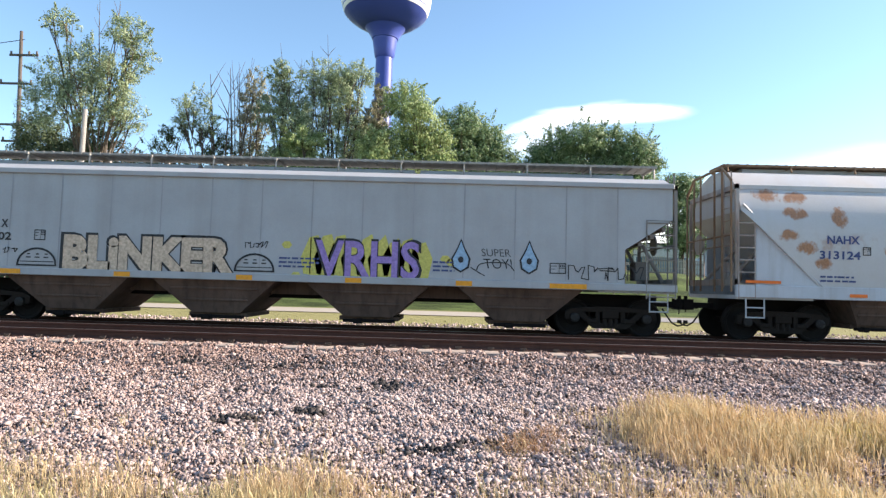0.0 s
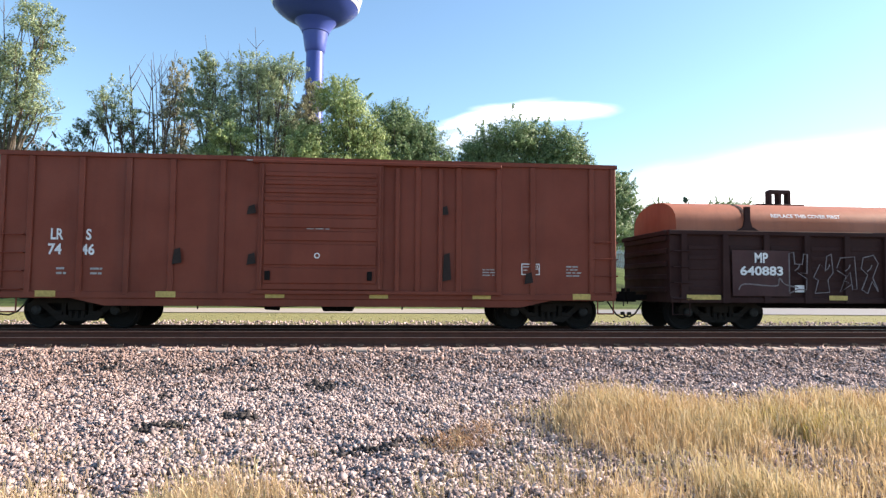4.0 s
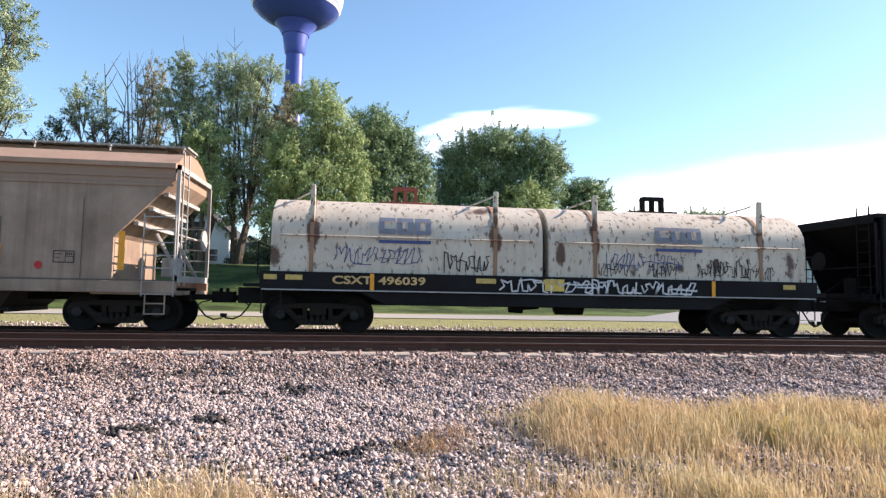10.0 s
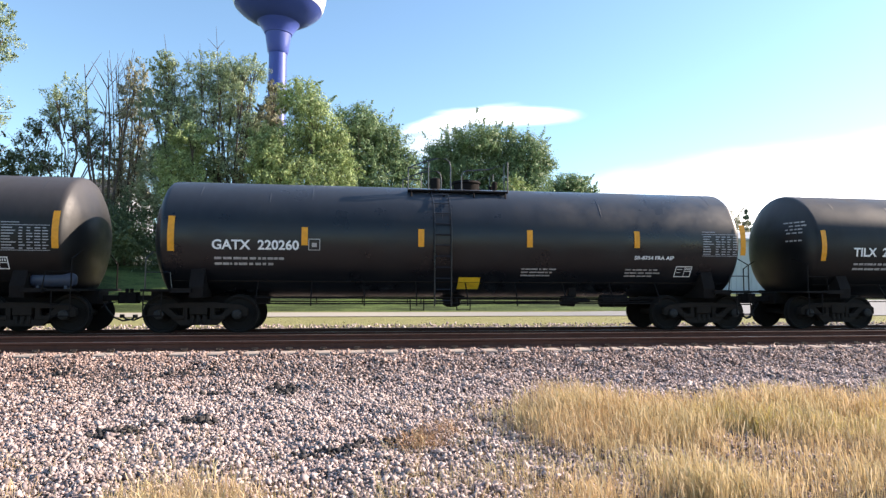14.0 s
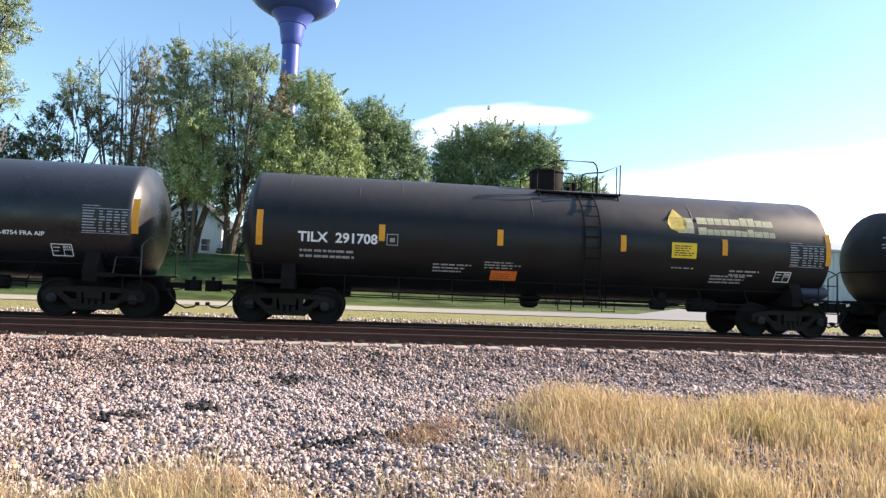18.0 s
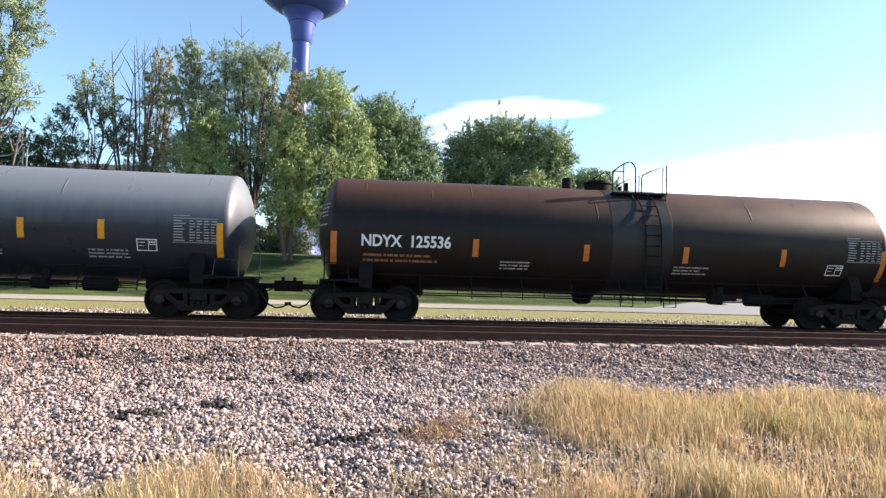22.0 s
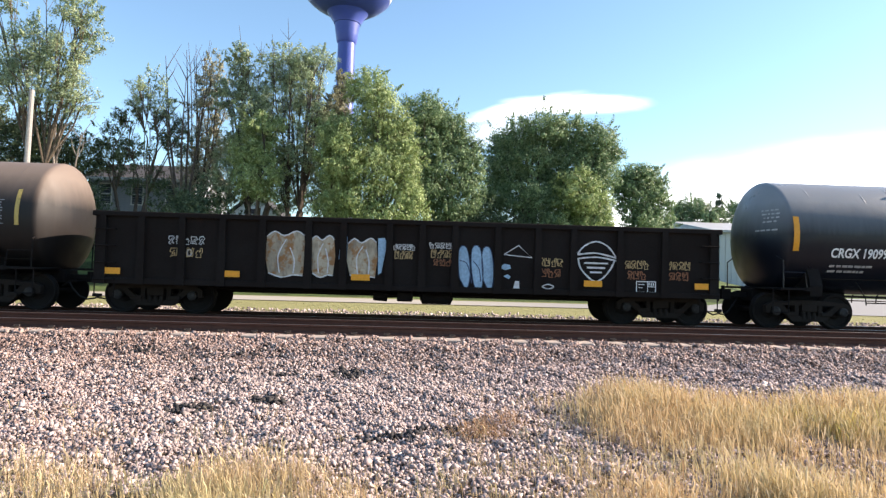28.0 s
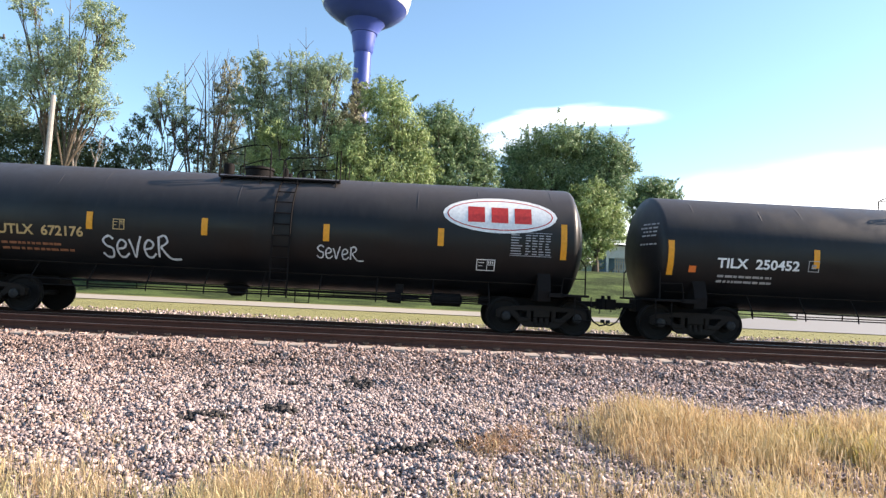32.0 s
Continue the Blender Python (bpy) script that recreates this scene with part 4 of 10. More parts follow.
    bx, by, t, away = tufts(rnd, cx, cy, rnd.randint(10, 26, len(cx)), rnd.uniform(0.04, 0.1, len(cx)))
    grass_blades("green_weeds", "yellow-green weeds among the dry grass", bx, by, rnd.uniform(0.12, 0.36, len(bx)), 0.2, green, 34, 0.0024, 0.2, away)
    # a dry brown weed at the edge of the stand
    brown = island_mat("brown_weed", ((0.34, 0.20, 0.12), (0.46, 0.31, 0.19), (0.26, 0.15, 0.09)), 0.85, 4.0, 0.2, 0.3, 0)
    x = np.concatenate([rnd.normal(1.80, 0.16, 300), rnd.normal(2.1, 0.12, 160)])
    y = np.concatenate([rnd.normal(6.1, 0.12, 300), rnd.normal(6.5, 0.1, 160)])
    grass_blades("brown_weed", "brown dried-up weed at the edge of the grass", x, y, rnd.uniform(0.05, 0.24, len(x)), 0.5, brown, 36, 0.0022, 0.5)
    # low tufts on the strip beyond the train
    n = 3500
    y = rnd.uniform(20.8, 27.0, n)
    x = 1.1 + y * rnd.uniform(-0.85, 1.1, n)
    strip = island_mat("strip_grass", ((0.33, 0.31, 0.14), (0.42, 0.38, 0.19), (0.27, 0.28, 0.11)), 0.85, 4.0, 0.2, 0.3, 0)
    grass_blades("strip_grass", "short yellow-green grass beyond the train", x, y, rnd.uniform(0.02, 0.06, n), 0.6, strip, 35, 0.02, 0)


build_grass()


# ---- running gear shared by all cars ----
TRACK_Y, RAIL_Z = 16.65, 0.04        # middle of the far track and height of its rail heads
WHEEL_R = 0.457
ROLLING = []                         # (wheelset, its car's middle at the start)


def gear_meshes():
    g = {}
    bm = bmesh.new()
    for s in (-1, 1):
        y = s * 0.7525
        prof = [(y - s * 0.065, 0.20), (y - s * 0.065, WHEEL_R + 0.028), (y - s * 0.035, WHEEL_R + 0.024), (y - s * 0.03, WHEEL_R + 0.003),
                (y + s * 0.06, WHEEL_R - 0.006), (y + s * 0.065, WHEEL_R - 0.03), (y + s * 0.05, WHEEL_R - 0.065),
                (y + s * 0.015, WHEEL_R - 0.085), (y + s * 0.0, 0.2), (y + s * 0.05, 0.15), (y + s * 0.06, 0.10)]
        lathe(bm, prof, "y", 28)
    lathe(bm, [(-1.06, 0.075), (1.06, 0.075)], "y", 14)
    for s in (-1, 1):
        lathe(bm, [(s * 0.93, 0.115), (s * 1.13, 0.115), (s * 1.15, 0.09), (s * 1.16, 0.05)], "y", 14)
        for k in range(3):
            a = 2.094 * k + 0.4
            lathe(bm, [(s * 1.145, 0.018), (s * 1.175, 0.018)], "y", 6, (0.06 * math.cos(a), 0, 0.06 * math.sin(a)))
    g["wheelset"] = done(bm, "wheelset", M["wheel"], True)
    g["wheelset"].materials.append(M["bearing"])
    for p in g["wheelset"].polygons:
        if abs(p.center.y) > 1.12:
            p.material_index = 1
    bm = bmesh.new()
    # cast side frame with its two pedestals, window and spring pocket
    prism(bm, [(-1.13, 0.43), (-1.13, 0.60), (-0.98, 0.68), (-0.34, 0.74), (0.34, 0.74), (0.98, 0.68), (1.13, 0.60), (1.13, 0.43), (1.02, 0.40), (1.0, 0.56),
               (0.78, 0.56), (0.72, 0.61), (-0.72, 0.61), (-0.78, 0.56), (-1.0, 0.56), (-1.02, 0.40)], "y", -0.075, 0.075)
    prism(bm, [(-0.88, 0.60), (-0.42, 0.20), (0.42, 0.20), (0.88, 0.60), (0.70, 0.62), (0.36, 0.32), (-0.36, 0.32), (-0.70, 0.62)], "y", -0.07, 0.07)
    for x in (-0.31, 0.31):
        box(bm, x - 0.055, x + 0.055, -0.065, 0.065, 0.3, 0.68, 0.01)
    for x in (-0.46, 0.46):
        box(bm, x - 0.14, x + 0.14, -0.1, 0.1, 0.34, 0.44, 0.01)
    g["sideframe"] = done(bm, "sideframe", M["truck"])
    bm = bmesh.new()
    lathe(bm, [(0.26, 0.06), (0.29, 0.052), (0.32, 0.06), (0.35, 0.052), (0.38, 0.06), (0.41, 0.052), (0.44, 0.06)], "z", 8)
    g["spring"] = done(bm, "spring", M["truck"], True)
    bm = bmesh.new()
    prism(bm, [(-1.1, 0.46), (-0.9, 0.4), (0.9, 0.4), (1.1, 0.46), (1.1, 0.66), (0.5, 0.72), (-0.5, 0.72), (-1.1, 0.66)], "x", -0.2, 0.2)
    lathe(bm, [(0.7, 0.2), (0.8, 0.2)], "z", 16)
    prism(bm, [(-1.06, 0.22), (1.06, 0.22), (1.06, 0.34), (-1.06, 0.34)], "x", -0.3, 0.3)
    g["bolster"] = done(bm, "bolster", M["truck"])
    bm = bmesh.new()
    box(bm, -0.04, 0.04, -0.68, 0.68, 0.34, 0.44, 0.01)
    box(bm, -0.07, 0.07, -0.72, -0.62, 0.3, 0.5, 0.01)
    box(bm, -0.07, 0.07, 0.62, 0.72, 0.3, 0.5, 0.01)
    g["brake_beam"] = done(bm, "brake_beam", M["truck"])
    # coupler: shank, head and knuckle, reaching +x from its root
    bm = bmesh.new()
    box(bm, 0.0, 0.62, -0.07, 0.07, 0.76, 0.90, 0.01)
    prism(bm, [(0.58, -0.1), (0.72, -0.17), (0.93, -0.15), (0.95, -0.02), (0.82, 0.03), (0.95, 0.12), (0.9, 0.19), (0.62, 0.14)], "z", 0.70, 0.98)
    box(bm, 0.74, 0.82, -0.03, 0.05, 0.98, 1.07, 0.01)
    tube(bm, [(0.5, 0.1, 0.75), (0.5, -0.75, 0.72), (0.42, -0.95, 0.62)], 0.015)
    g["coupler"] = done(bm, "coupler", M["steel_dark"])
    bm = bmesh.new()
    tube(bm, [(0.35, -0.28, 0.72), (0.45, -0.3, 0.55), (0.6, -0.26, 0.36), (0.78, -0.2, 0.27), (0.95, -0.12, 0.30), (1.02, -0.08, 0.36)], 0.022, 7)
    box(bm, 0.98, 1.08, -0.12, -0.04, 0.33, 0.42, 0.01)
    g["air_hose"] = done(bm, "air_hose", M["rubber"])
    # brake cylinder and reservoir slung below the floor
    bm = bmesh.new()
    lathe(bm, [(-0.42, 0.05), (-0.36, 0.17), (0.36, 0.17), (0.42, 0.05)], "x", 14)
    g["reservoir"] = done(bm, "air_reservoir", M["steel_dark"], True)
    bm = bmesh.new()
    lathe(bm, [(-0.5, 0.06), (-0.47, 0.13), (-0.4, 0.175), (0.4, 0.175), (0.47, 0.13), (0.5, 0.06)], "x", 16)
    for xk in (-0.3, 0.3):
        box(bm, xk - 0.03, xk + 0.03, -0.12, 0.12, -0.22, -0.1)
    g["end_tank"] = done(bm, "end_reservoir", paint("reservoir_blue_grey", (0.035, 0.045, 0.075), 0.5, (0.02, 0.02, 0.025), 0.4), True)
    bm = bmesh.new()
    lathe(bm, [(-0.3, 0.13), (0.05, 0.15), (0.06, 0.06), (0.5, 0.03)], "x", 12)
    box(bm, -0.1, 0.1, -0.05, 0.05, 0.1, 0.35)
    g["brake_cylinder"] = done(bm, "brake_cylinder", M["steel_dark"], True)
    return g


G = gear_meshes()


def add_truck(car, x, x_car):
    tr = part("truck", G["bolster"], None, car, at=(x, 0, 0))
    for s in (-1, 1):
        part("sideframe", G["sideframe"], None, tr, at=(0, s * 1.0, 0))
        for k in range(6):
            part("spring", G["spring"], None, tr, at=(-0.14 + 0.14 * (k % 3), s * 1.0 - 0.05 + 0.1 * (k // 3), 0))
        part("brake_beam", G["brake_beam"], None, tr, at=(s * 0.33, 0, 0))
        w = part("wheelset", G["wheelset"], None, tr, at=(s * 0.89, 0, WHEEL_R))
        ROLLING.append((w, x_car, Vector((s * 0.89, 0, WHEEL_R))))
    return tr


CARS = []


def start_car(name, label, category, x, length, truck_x):
    """The empty of a car with its trucks, couplers and hoses. x: where its middle stands when the shot begins."""
    car = tagged(new(name), label, category, "cars of the freight train")
    car.location = (x, TRACK_Y, RAIL_Z)
    CARS.append((car, x))
    for s in (-1, 1):
        add_truck(car, s * truck_x, x)
        c = part("coupler", G["coupler"], None, car, at=(s * (length / 2 - 0.88), 0, 0))
        h = part("air_hose", G["air_hose"], None, car, at=(s * (length / 2 - 1.0), 0, 0))
        if s < 0:
            c.rotation_euler = h.rotation_euler = (0, 0, math.pi)
    return car


def ladder(bm, x, w, side, z0, z1, n, out=0.05, r=0.016):
    """Two stiles and n rungs standing off a car side."""
    zs = [z0 + (z1 - z0) * i / 12 for i in range(13)]
    # it hangs straight down below the widest height
    reach = lambda z: max(side(z + (z1 - z) * k / 6) for k in range(6))
    for s in (-0.5, 0.5):
        tube(bm, [(x + s * w, -reach(z) - out, z) for z in zs], r, 5)
    for i in range(n):
        z = z0 + (z1 - z0) * (i + 0.5) / n
        tube(bm, [(x - w / 2, -reach(z) - out, z), (x + w / 2, -reach(z) - out, z)], r * 0.8, 5)


def mirror_y(me):
    """A copy of a mesh, mirrored to the far side of its car."""
    m2 = me.copy()
    co = np.zeros(len(m2.vertices) * 3, dtype=np.float32)
    m2.vertices.foreach_get("co", co)
    co = co.reshape(-1, 3)
    co[:, 1] *= -1
    m2.vertices.foreach_set("co", co.ravel())
    m2.flip_normals()
    m2.update()
    return m2


# ---- tank cars ----
def tank_car(x, length, label, mat, half, R=1.5, zc=2.3, ladder_x=0.7, dome="rails", dome_x=0.0, truck_x=None,
             stripes=(), stripe_mat=None, light_rail=False, foot_rail=True, seams=5, plat=None, end_tank=False):
    truck_x = truck_x or length / 2 - 1.95
    car = start_car("tank_car", label, "tank car", x, length, truck_x)
    side = lambda z: math.sqrt(max(0.01, R * R - (z - zc) ** 2))
    hd = R * 0.32
    # dished head: a shallow bowl that meets the shell in a tight knuckle
    prof = [(-half, 0.02)]
    for k in range(1, 9):
        f = 0.955 * k / 8
        prof.append((-half + hd * f ** 2.2 * 0.86, R * f))
    prof += [(-half + hd * 0.87, R * 0.982), (-half + hd * 0.95, R * 0.995), (-half + hd * 1.06, R)]
    prof = prof + [(-x2, r) for x2, r in prof[::-1]]
    bm = bmesh.new()
    lathe(bm, prof, "x", 56, (0, 0, zc))
    part("tank_shell", bm, mat, car, smooth=True)
    # weld seams show as short ridges where the jacket has not been ground flush
    for i in range(seams * 2):
        xs = -half + hd + (2 * half - 2 * hd) * (i + 0.5) / (seams * 2) + 0.25 * math.sin(i * 2.3)
        hi = radians(62 - 14 * math.sin(i * 1.9))
        lo = hi - radians(20 + 12 * math.sin(i * 3.7))
        bm = bmesh.new()
        ring = []
        for k in range(9):
            g = lo + (hi - lo) * k / 8
            h = 0.004 * math.sin(math.pi * k / 8)
            ring.append([bm.verts.new((xs + d, -(R + e) * math.cos(g), zc + (R + e) * math.sin(g))) for d, e in ((-0.028, -0.003), (-0.012, h), (0.012, h), (0.028, -0.003))])
        for qa, qb in zip(ring, ring[1:]):
            for j in range(3):
                bm.faces.new((qa[j], qb[j], qb[j + 1], qa[j + 1]))
        part("weld_seam", bm, mat, car, smooth=True)
    bm = bmesh.new()
    tube(bm, [(-half + 0.6, -side(zc - R * 0.74) - 0.004, zc - R * 0.74), (half - 0.6, -side(zc - R * 0.74) - 0.004, zc - R * 0.74)], 0.012, 5)
    part("jacket_edge", bm, M["truck"], car)
    # small white stencils on the head that faces along the train
    qs, rnd = [], random.Random(int(x * 10))
    for zr in (0.62, 0.52, 0.42, 0.32, 0.1):
        ya = -1.22 + rnd.uniform(0.0, 0.1)
        while ya < -0.72 + rnd.uniform(-0.1, 0.1):
            yb = ya + rnd.uniform(0.06, 0.16)
            q = []
            for yy, zz in ((ya, zr), (ya, zr + 0.04), (yb, zr + 0.04), (yb, zr)):
                f = min(0.955, math.hypot(yy, zz) / R)
                q.append((-half + hd * f ** 2.2 * 0.86 - 0.012, yy, zc + zz))
            qs.append(q)
            ya = yb + rnd.uniform(0.02, 0.05)
    bm = bmesh.new()
    for q in qs:
        bm.faces.new([bm.verts.new(c) for c in q])
    tagged(part("head_stencil", bm, M["white_dull"], car), kind="stuff")
    for s in (-1, 1):
        # stub sill, saddle and end platform
        bm = bmesh.new()
        box(bm, *sorted((s * (length / 2 - 0.75), s * (truck_x - 1.5))), -0.3, 0.3, 0.68, 1.02, 0.02)
        part("stub_sill", bm, M["steel_dark"], car)
        bm = bmesh.new()
        prism(bm, [(-1.35, 0.86), (1.35, 0.86), (1.38, 1.12), (1.22, zc - math.sqrt(R * R - 1.22 ** 2) + 0.02), (0.6, zc - math.sqrt(R * R - 0.36) + 0.02), (0, zc - R + 0.02),
                   (-0.6, zc - math.sqrt(R * R - 0.36) + 0.02), (-1.22, zc - math.sqrt(R * R - 1.22 ** 2) + 0.02), (-1.38, 1.12)], "x", s * truck_x - 0.16, s * truck_x + 0.16)
        part("saddle", bm, M["steel_dark"], car)
        bm = bmesh.new()
        box(bm, *sorted((s * (length / 2 - 0.85), s * (length / 2 - 1.55))), -1.45, 1.45, 1.0, 1.06, 0.01)
        box(bm, *sorted((s * (truck_x + 0.1), s * (length / 2 - 1.5))), -1.45, -1.3, 0.98, 1.08)
        box(bm, *sorted((s * (truck_x + 0.1), s * (length / 2 - 1.5))), 1.3, 1.45, 0.98, 1.08)
        part("end_platform", bm, M["steel_dark"], car)
        bm = bmesh.new()
        xe = s * (length / 2 - 0.95)
        tube(bm, [(xe, -1.4, 1.05), (xe, -1.4, 1.75), (xe, -0.9, 1.95), (xe, 0.9, 1.95), (xe, 1.4, 1.75), (xe, 1.4, 1.05)], 0.018)
        tube(bm, [(xe, -1.4, 1.45), (xe - s * 0.55, -1.42, 1.45), (xe - s * 0.6, -1.42, 1.05)], 0.016)
        part("end_handrail", bm, mat if light_rail else M["steel_dark"], car)
        bm = bmesh.new()
        xs = s * (truck_x + 0.95)
        for q in (-0.2, 0.2):
            tube(bm, [(xs + q, -1.42, 1.02), (xs + q, -1.42, 0.42)], 0.016, 5)
        for z in (0.44, 0.7):
            tube(bm, [(xs - 0.2, -1.42, z), (xs + 0.2, -1.42, z)], 0.016, 5)
        part("sill_step", bm, M["steel_dark"], car)
    # running rail low along the belly, with its brackets
    if foot_rail:
        a = truck_x - 1.35
        for sy in (-1, 1):
            bm = bmesh.new()
            for zr in (0.72, 0.86):
                tube(bm, [(-a, sy * 1.3, zr), (a, sy * 1.3, zr)], 0.016, 5)
            for k in range(9):
                xk = -a + 2 * a * k / 8
                tube(bm, [(xk, sy * 1.3, 0.66), (xk, sy * 1.28, 0.84), (xk, sy * side(1.25) * 0.99, 1.25)], 0.017, 5)
            part("running_rail", bm, M["steel_dark"], car)
    bm = bmesh.new()
    lathe(bm, [(zc - R - 0.28, 0.13), (zc - R - 0.22, 0.24), (zc - R - 0.1, 0.25), (zc - R + 0.04, 0.4)], "z", 14, (dome_x - 0.4, 0, 0))
    part("bottom_outlet", bm, M["steel_dark"], car, smooth=True)
    part("air_reservoir", G["reservoir"], None, car, at=(truck_x - 2.4, -0.7, 0.78))
    part("brake_cylinder", G["brake_cylinder"], None, car, at=(truck_x - 3.6, -0.8, 0.78))
    bm = bmesh.new()
    tube(bm, [(-truck_x + 1.2, -0.5, 0.86), (truck_x - 1.2, -0.5, 0.80)], 0.025, 6)
    tube(bm, [(-1.2, -0.9, 0.72), (truck_x - 1.5, -0.9, 0.76)], 0.014, 5)
    part("brake_pipe", bm, M["steel_dark"], car)
    # ladder on both sides, platform, guard rails and manway on top
    rail_mat = mat if light_rail else M["steel_dark"]
    bm = bmesh.new()
    ladder(bm, ladder_x, 0.42, side, 0.66, zc + R * 0.9, 11, 0.07, 0.02)
    lad = done(bm, "ladder", rail_mat)
    for q in (-0.62, 0.55):
        st = bmesh.new()
        tube(st, [(ladder_x + q - 0.17, -1.3, 0.86), (ladder_x + q - 0.17, -1.3, 0.56), (ladder_x + q + 0.17, -1.3, 0.56), (ladder_x + q + 0.17, -1.3, 0.86)], 0.018, 5)
        part("stirrup", st, M["steel_dark"], car)
    if end_tank:
        part("end_reservoir", G["end_tank"], None, car, at=(truck_x + 0.62, -1.02, 1.26))
    part("ladder", lad, None, car)
    part("ladder", mirror_y(lad), None, car)
    top = zc + R
    plat = plat or (ladder_x - 1.3, ladder_x + 1.0)
    for sy in (-1, 1):
        bm = bmesh.new()
        box(bm, plat[0], plat[1], *sorted((sy * 0.5, sy * 0.9)), top - 0.2, top - 0.16)
        for q in (0.03, 0.35, 0.65, 0.97):
            q = plat[0] + (plat[1] - plat[0]) * q
            tube(bm, [(q, sy * 0.88, top - 0.18), (q, sy * 0.96, top - 0.42)], 0.022, 5)
        part("platform", bm, M["steel_dark"], car)
    xa, xb = plat
    w = xb - xa
    zp = top - 0.18
    for sy in (-1, 1):
        bm = bmesh.new()
        y = sy * 0.86
        if dome == "rails":
            hi, lo, xm = 0.66, 0.40, xa + w * 0.42
        else:
            hi, lo, xm = 0.68, 0.40, xa + w * 0.72
        # a long loop that rises from its low end, and a short one that climbs to the far corner
        tube(bm, [(xa, y, zp), (xa, y, top + lo), (xa + w * 0.18, y, top + hi * 0.9), (xa + w * 0.28, y, top + hi), (xm - 0.12, y, top + hi), (xm - 0.03, y, top + hi - 0.08), (xm, y, top + hi - 0.2), (xm, y, zp)], 0.019, 6)
        tube(bm, [(xa, y, top + lo), (xa + w * 0.2, y, top + lo)], 0.015, 5)
        tube(bm, [(xa + w * 0.2, y, top + hi * 0.92), (xa + w * 0.2, y, zp)], 0.015, 5)
        xs = xa + w * 0.53
        tube(bm, [(xs, y, zp), (xs, y, top + 0.24), (xs + 0.04, y, top + 0.33), (xs + 0.14, y, top + 0.37), (xb - 0.5, y, top + 0.42), (xb, y, top + hi - 0.04), (xb, y, zp)], 0.019, 6)
        tube(bm, [(xb - 0.1, y, top + hi - 0.1), (xb - 0.1, y, zp)], 0.015, 5)
        part("guard_rail", bm, rail_mat, car)
    bm = bmesh.new()
    if dome == "dome":
        lathe(bm, [(top - 0.1, 0.46), (top + 0.42, 0.46), (top + 0.46, 0.49), (top + 0.52, 0.47), (top + 0.55, 0.2)], "z", 22, (dome_x, 0, 0))
    else:
        lathe(bm, [(top - 0.1, 0.36), (top + 0.14, 0.36), (top + 0.16, 0.40), (top + 0.22, 0.38), (top + 0.24, 0.1)], "z", 18, (dome_x, 0, 0))
        lathe(bm, [(top - 0.1, 0.14), (top + 0.3, 0.14), (top + 0.33, 0.08)], "z", 12, (dome_x - 0.85, 0.1, 0))
    part("manway", bm, M["steel_dark"], car, smooth=True)
    bm = bmesh.new()
    lathe(bm, [(top - 0.05, 0.07), (top + 0.2, 0.07), (top + 0.22, 0.03)], "z", 8, (dome_x + 0.75, -0.2, 0))
    part("valve", bm, M["steel_dark"], car, smooth=True)
    bm = bmesh.new()
    lathe(bm, [(top - 0.05, 0.07), (top + 0.15, 0.07), (top + 0.17, 0.03)], "z", 8, (dome_x + 0.75, 0.25, 0))
    part("valve", bm, M["steel_dark"], car, smooth=True)
    # upright reflectors
    for i, (xs, z0, z1) in enumerate(stripes):
        zs = [z0 + (z1 - z0) * k / 4 for k in range(5)]
        w = 0.05 if stripe_mat is M["yellow_dull"] else 0.075
        flat_quads([[(xs - w, a), (xs + w, a), (xs + w, b), (xs - w, b)] for a, b in zip(zs, zs[1:])], "reflector", stripe_mat or M["yellow"], side, car)
    return car, side


def tank_marks(car, side, text, x, z, h, mat, w=None, sub=M["white_dull"], seed=1, panel_x=6.0, z_panel=1.55, table_x=6.3, table_z=2.1, boxed=True, small_print=True):
    """Reporting mark, the small lines below it, the boxed stencil beside it and the data table near the far end."""
    mark(car, text, x, z, h, mat, side, w)
    bars(car, x + 0.05, z - 0.36, (w or 1.9) * 0.9, 0.26, 2, sub, side, seed)
    xe = x + (w or 1.9) + 0.22
    t = 0.02
    if boxed and sub is not M["spray_rust"]:
        flat_quads([rect(xe, xe + 0.28, z, z + t), rect(xe, xe + 0.28, z + 0.26, z + 0.26 + t), rect(xe, xe + t, z + t, z + 0.26), rect(xe + 0.26, xe + 0.28, z + t, z + 0.26),
                    rect(xe + 0.08, xe + 0.2, z + 0.08, z + 0.18)], "boxed_stencil", sub, side, car)
    frame_box(car, panel_x, z_panel, 0.46, 0.28, M["white"], side, seed)
    # data table: a ruled head and close rows of small entries
    qs = [rect(table_x - 0.08, table_x + 0.3, table_z + 0.6, table_z + 0.62), rect(table_x - 0.08, table_x + 0.95, table_z + 0.54, table_z + 0.555),
          rect(table_x - 0.08, table_x + 0.95, table_z - 0.03, table_z - 0.015)]
    rnd = random.Random(seed + 40)
    for r in range(8):
        zz = table_z + r * 0.066
        qs.append(rect(table_x - 0.06, table_x + rnd.uniform(0.12, 0.26), zz + 0.01, zz + 0.036))
        for c in range(4):
            xa = table_x + 0.3 + c * 0.165
            qs.append(rect(xa, xa + rnd.choice((0.08, 0.12, 0.13)), zz + 0.01, zz + 0.036))
    flat_quads(qs, "data_table", M["table_white"], side, car)
    for i, bx in enumerate((-3.2, 1.4, 4.2)):
        if small_print and (seed + i) % 3 != 2:
            bars(car, bx, 1.42, 1.0, 0.24, 3, M["white_dull"], side, seed * 5 + i)


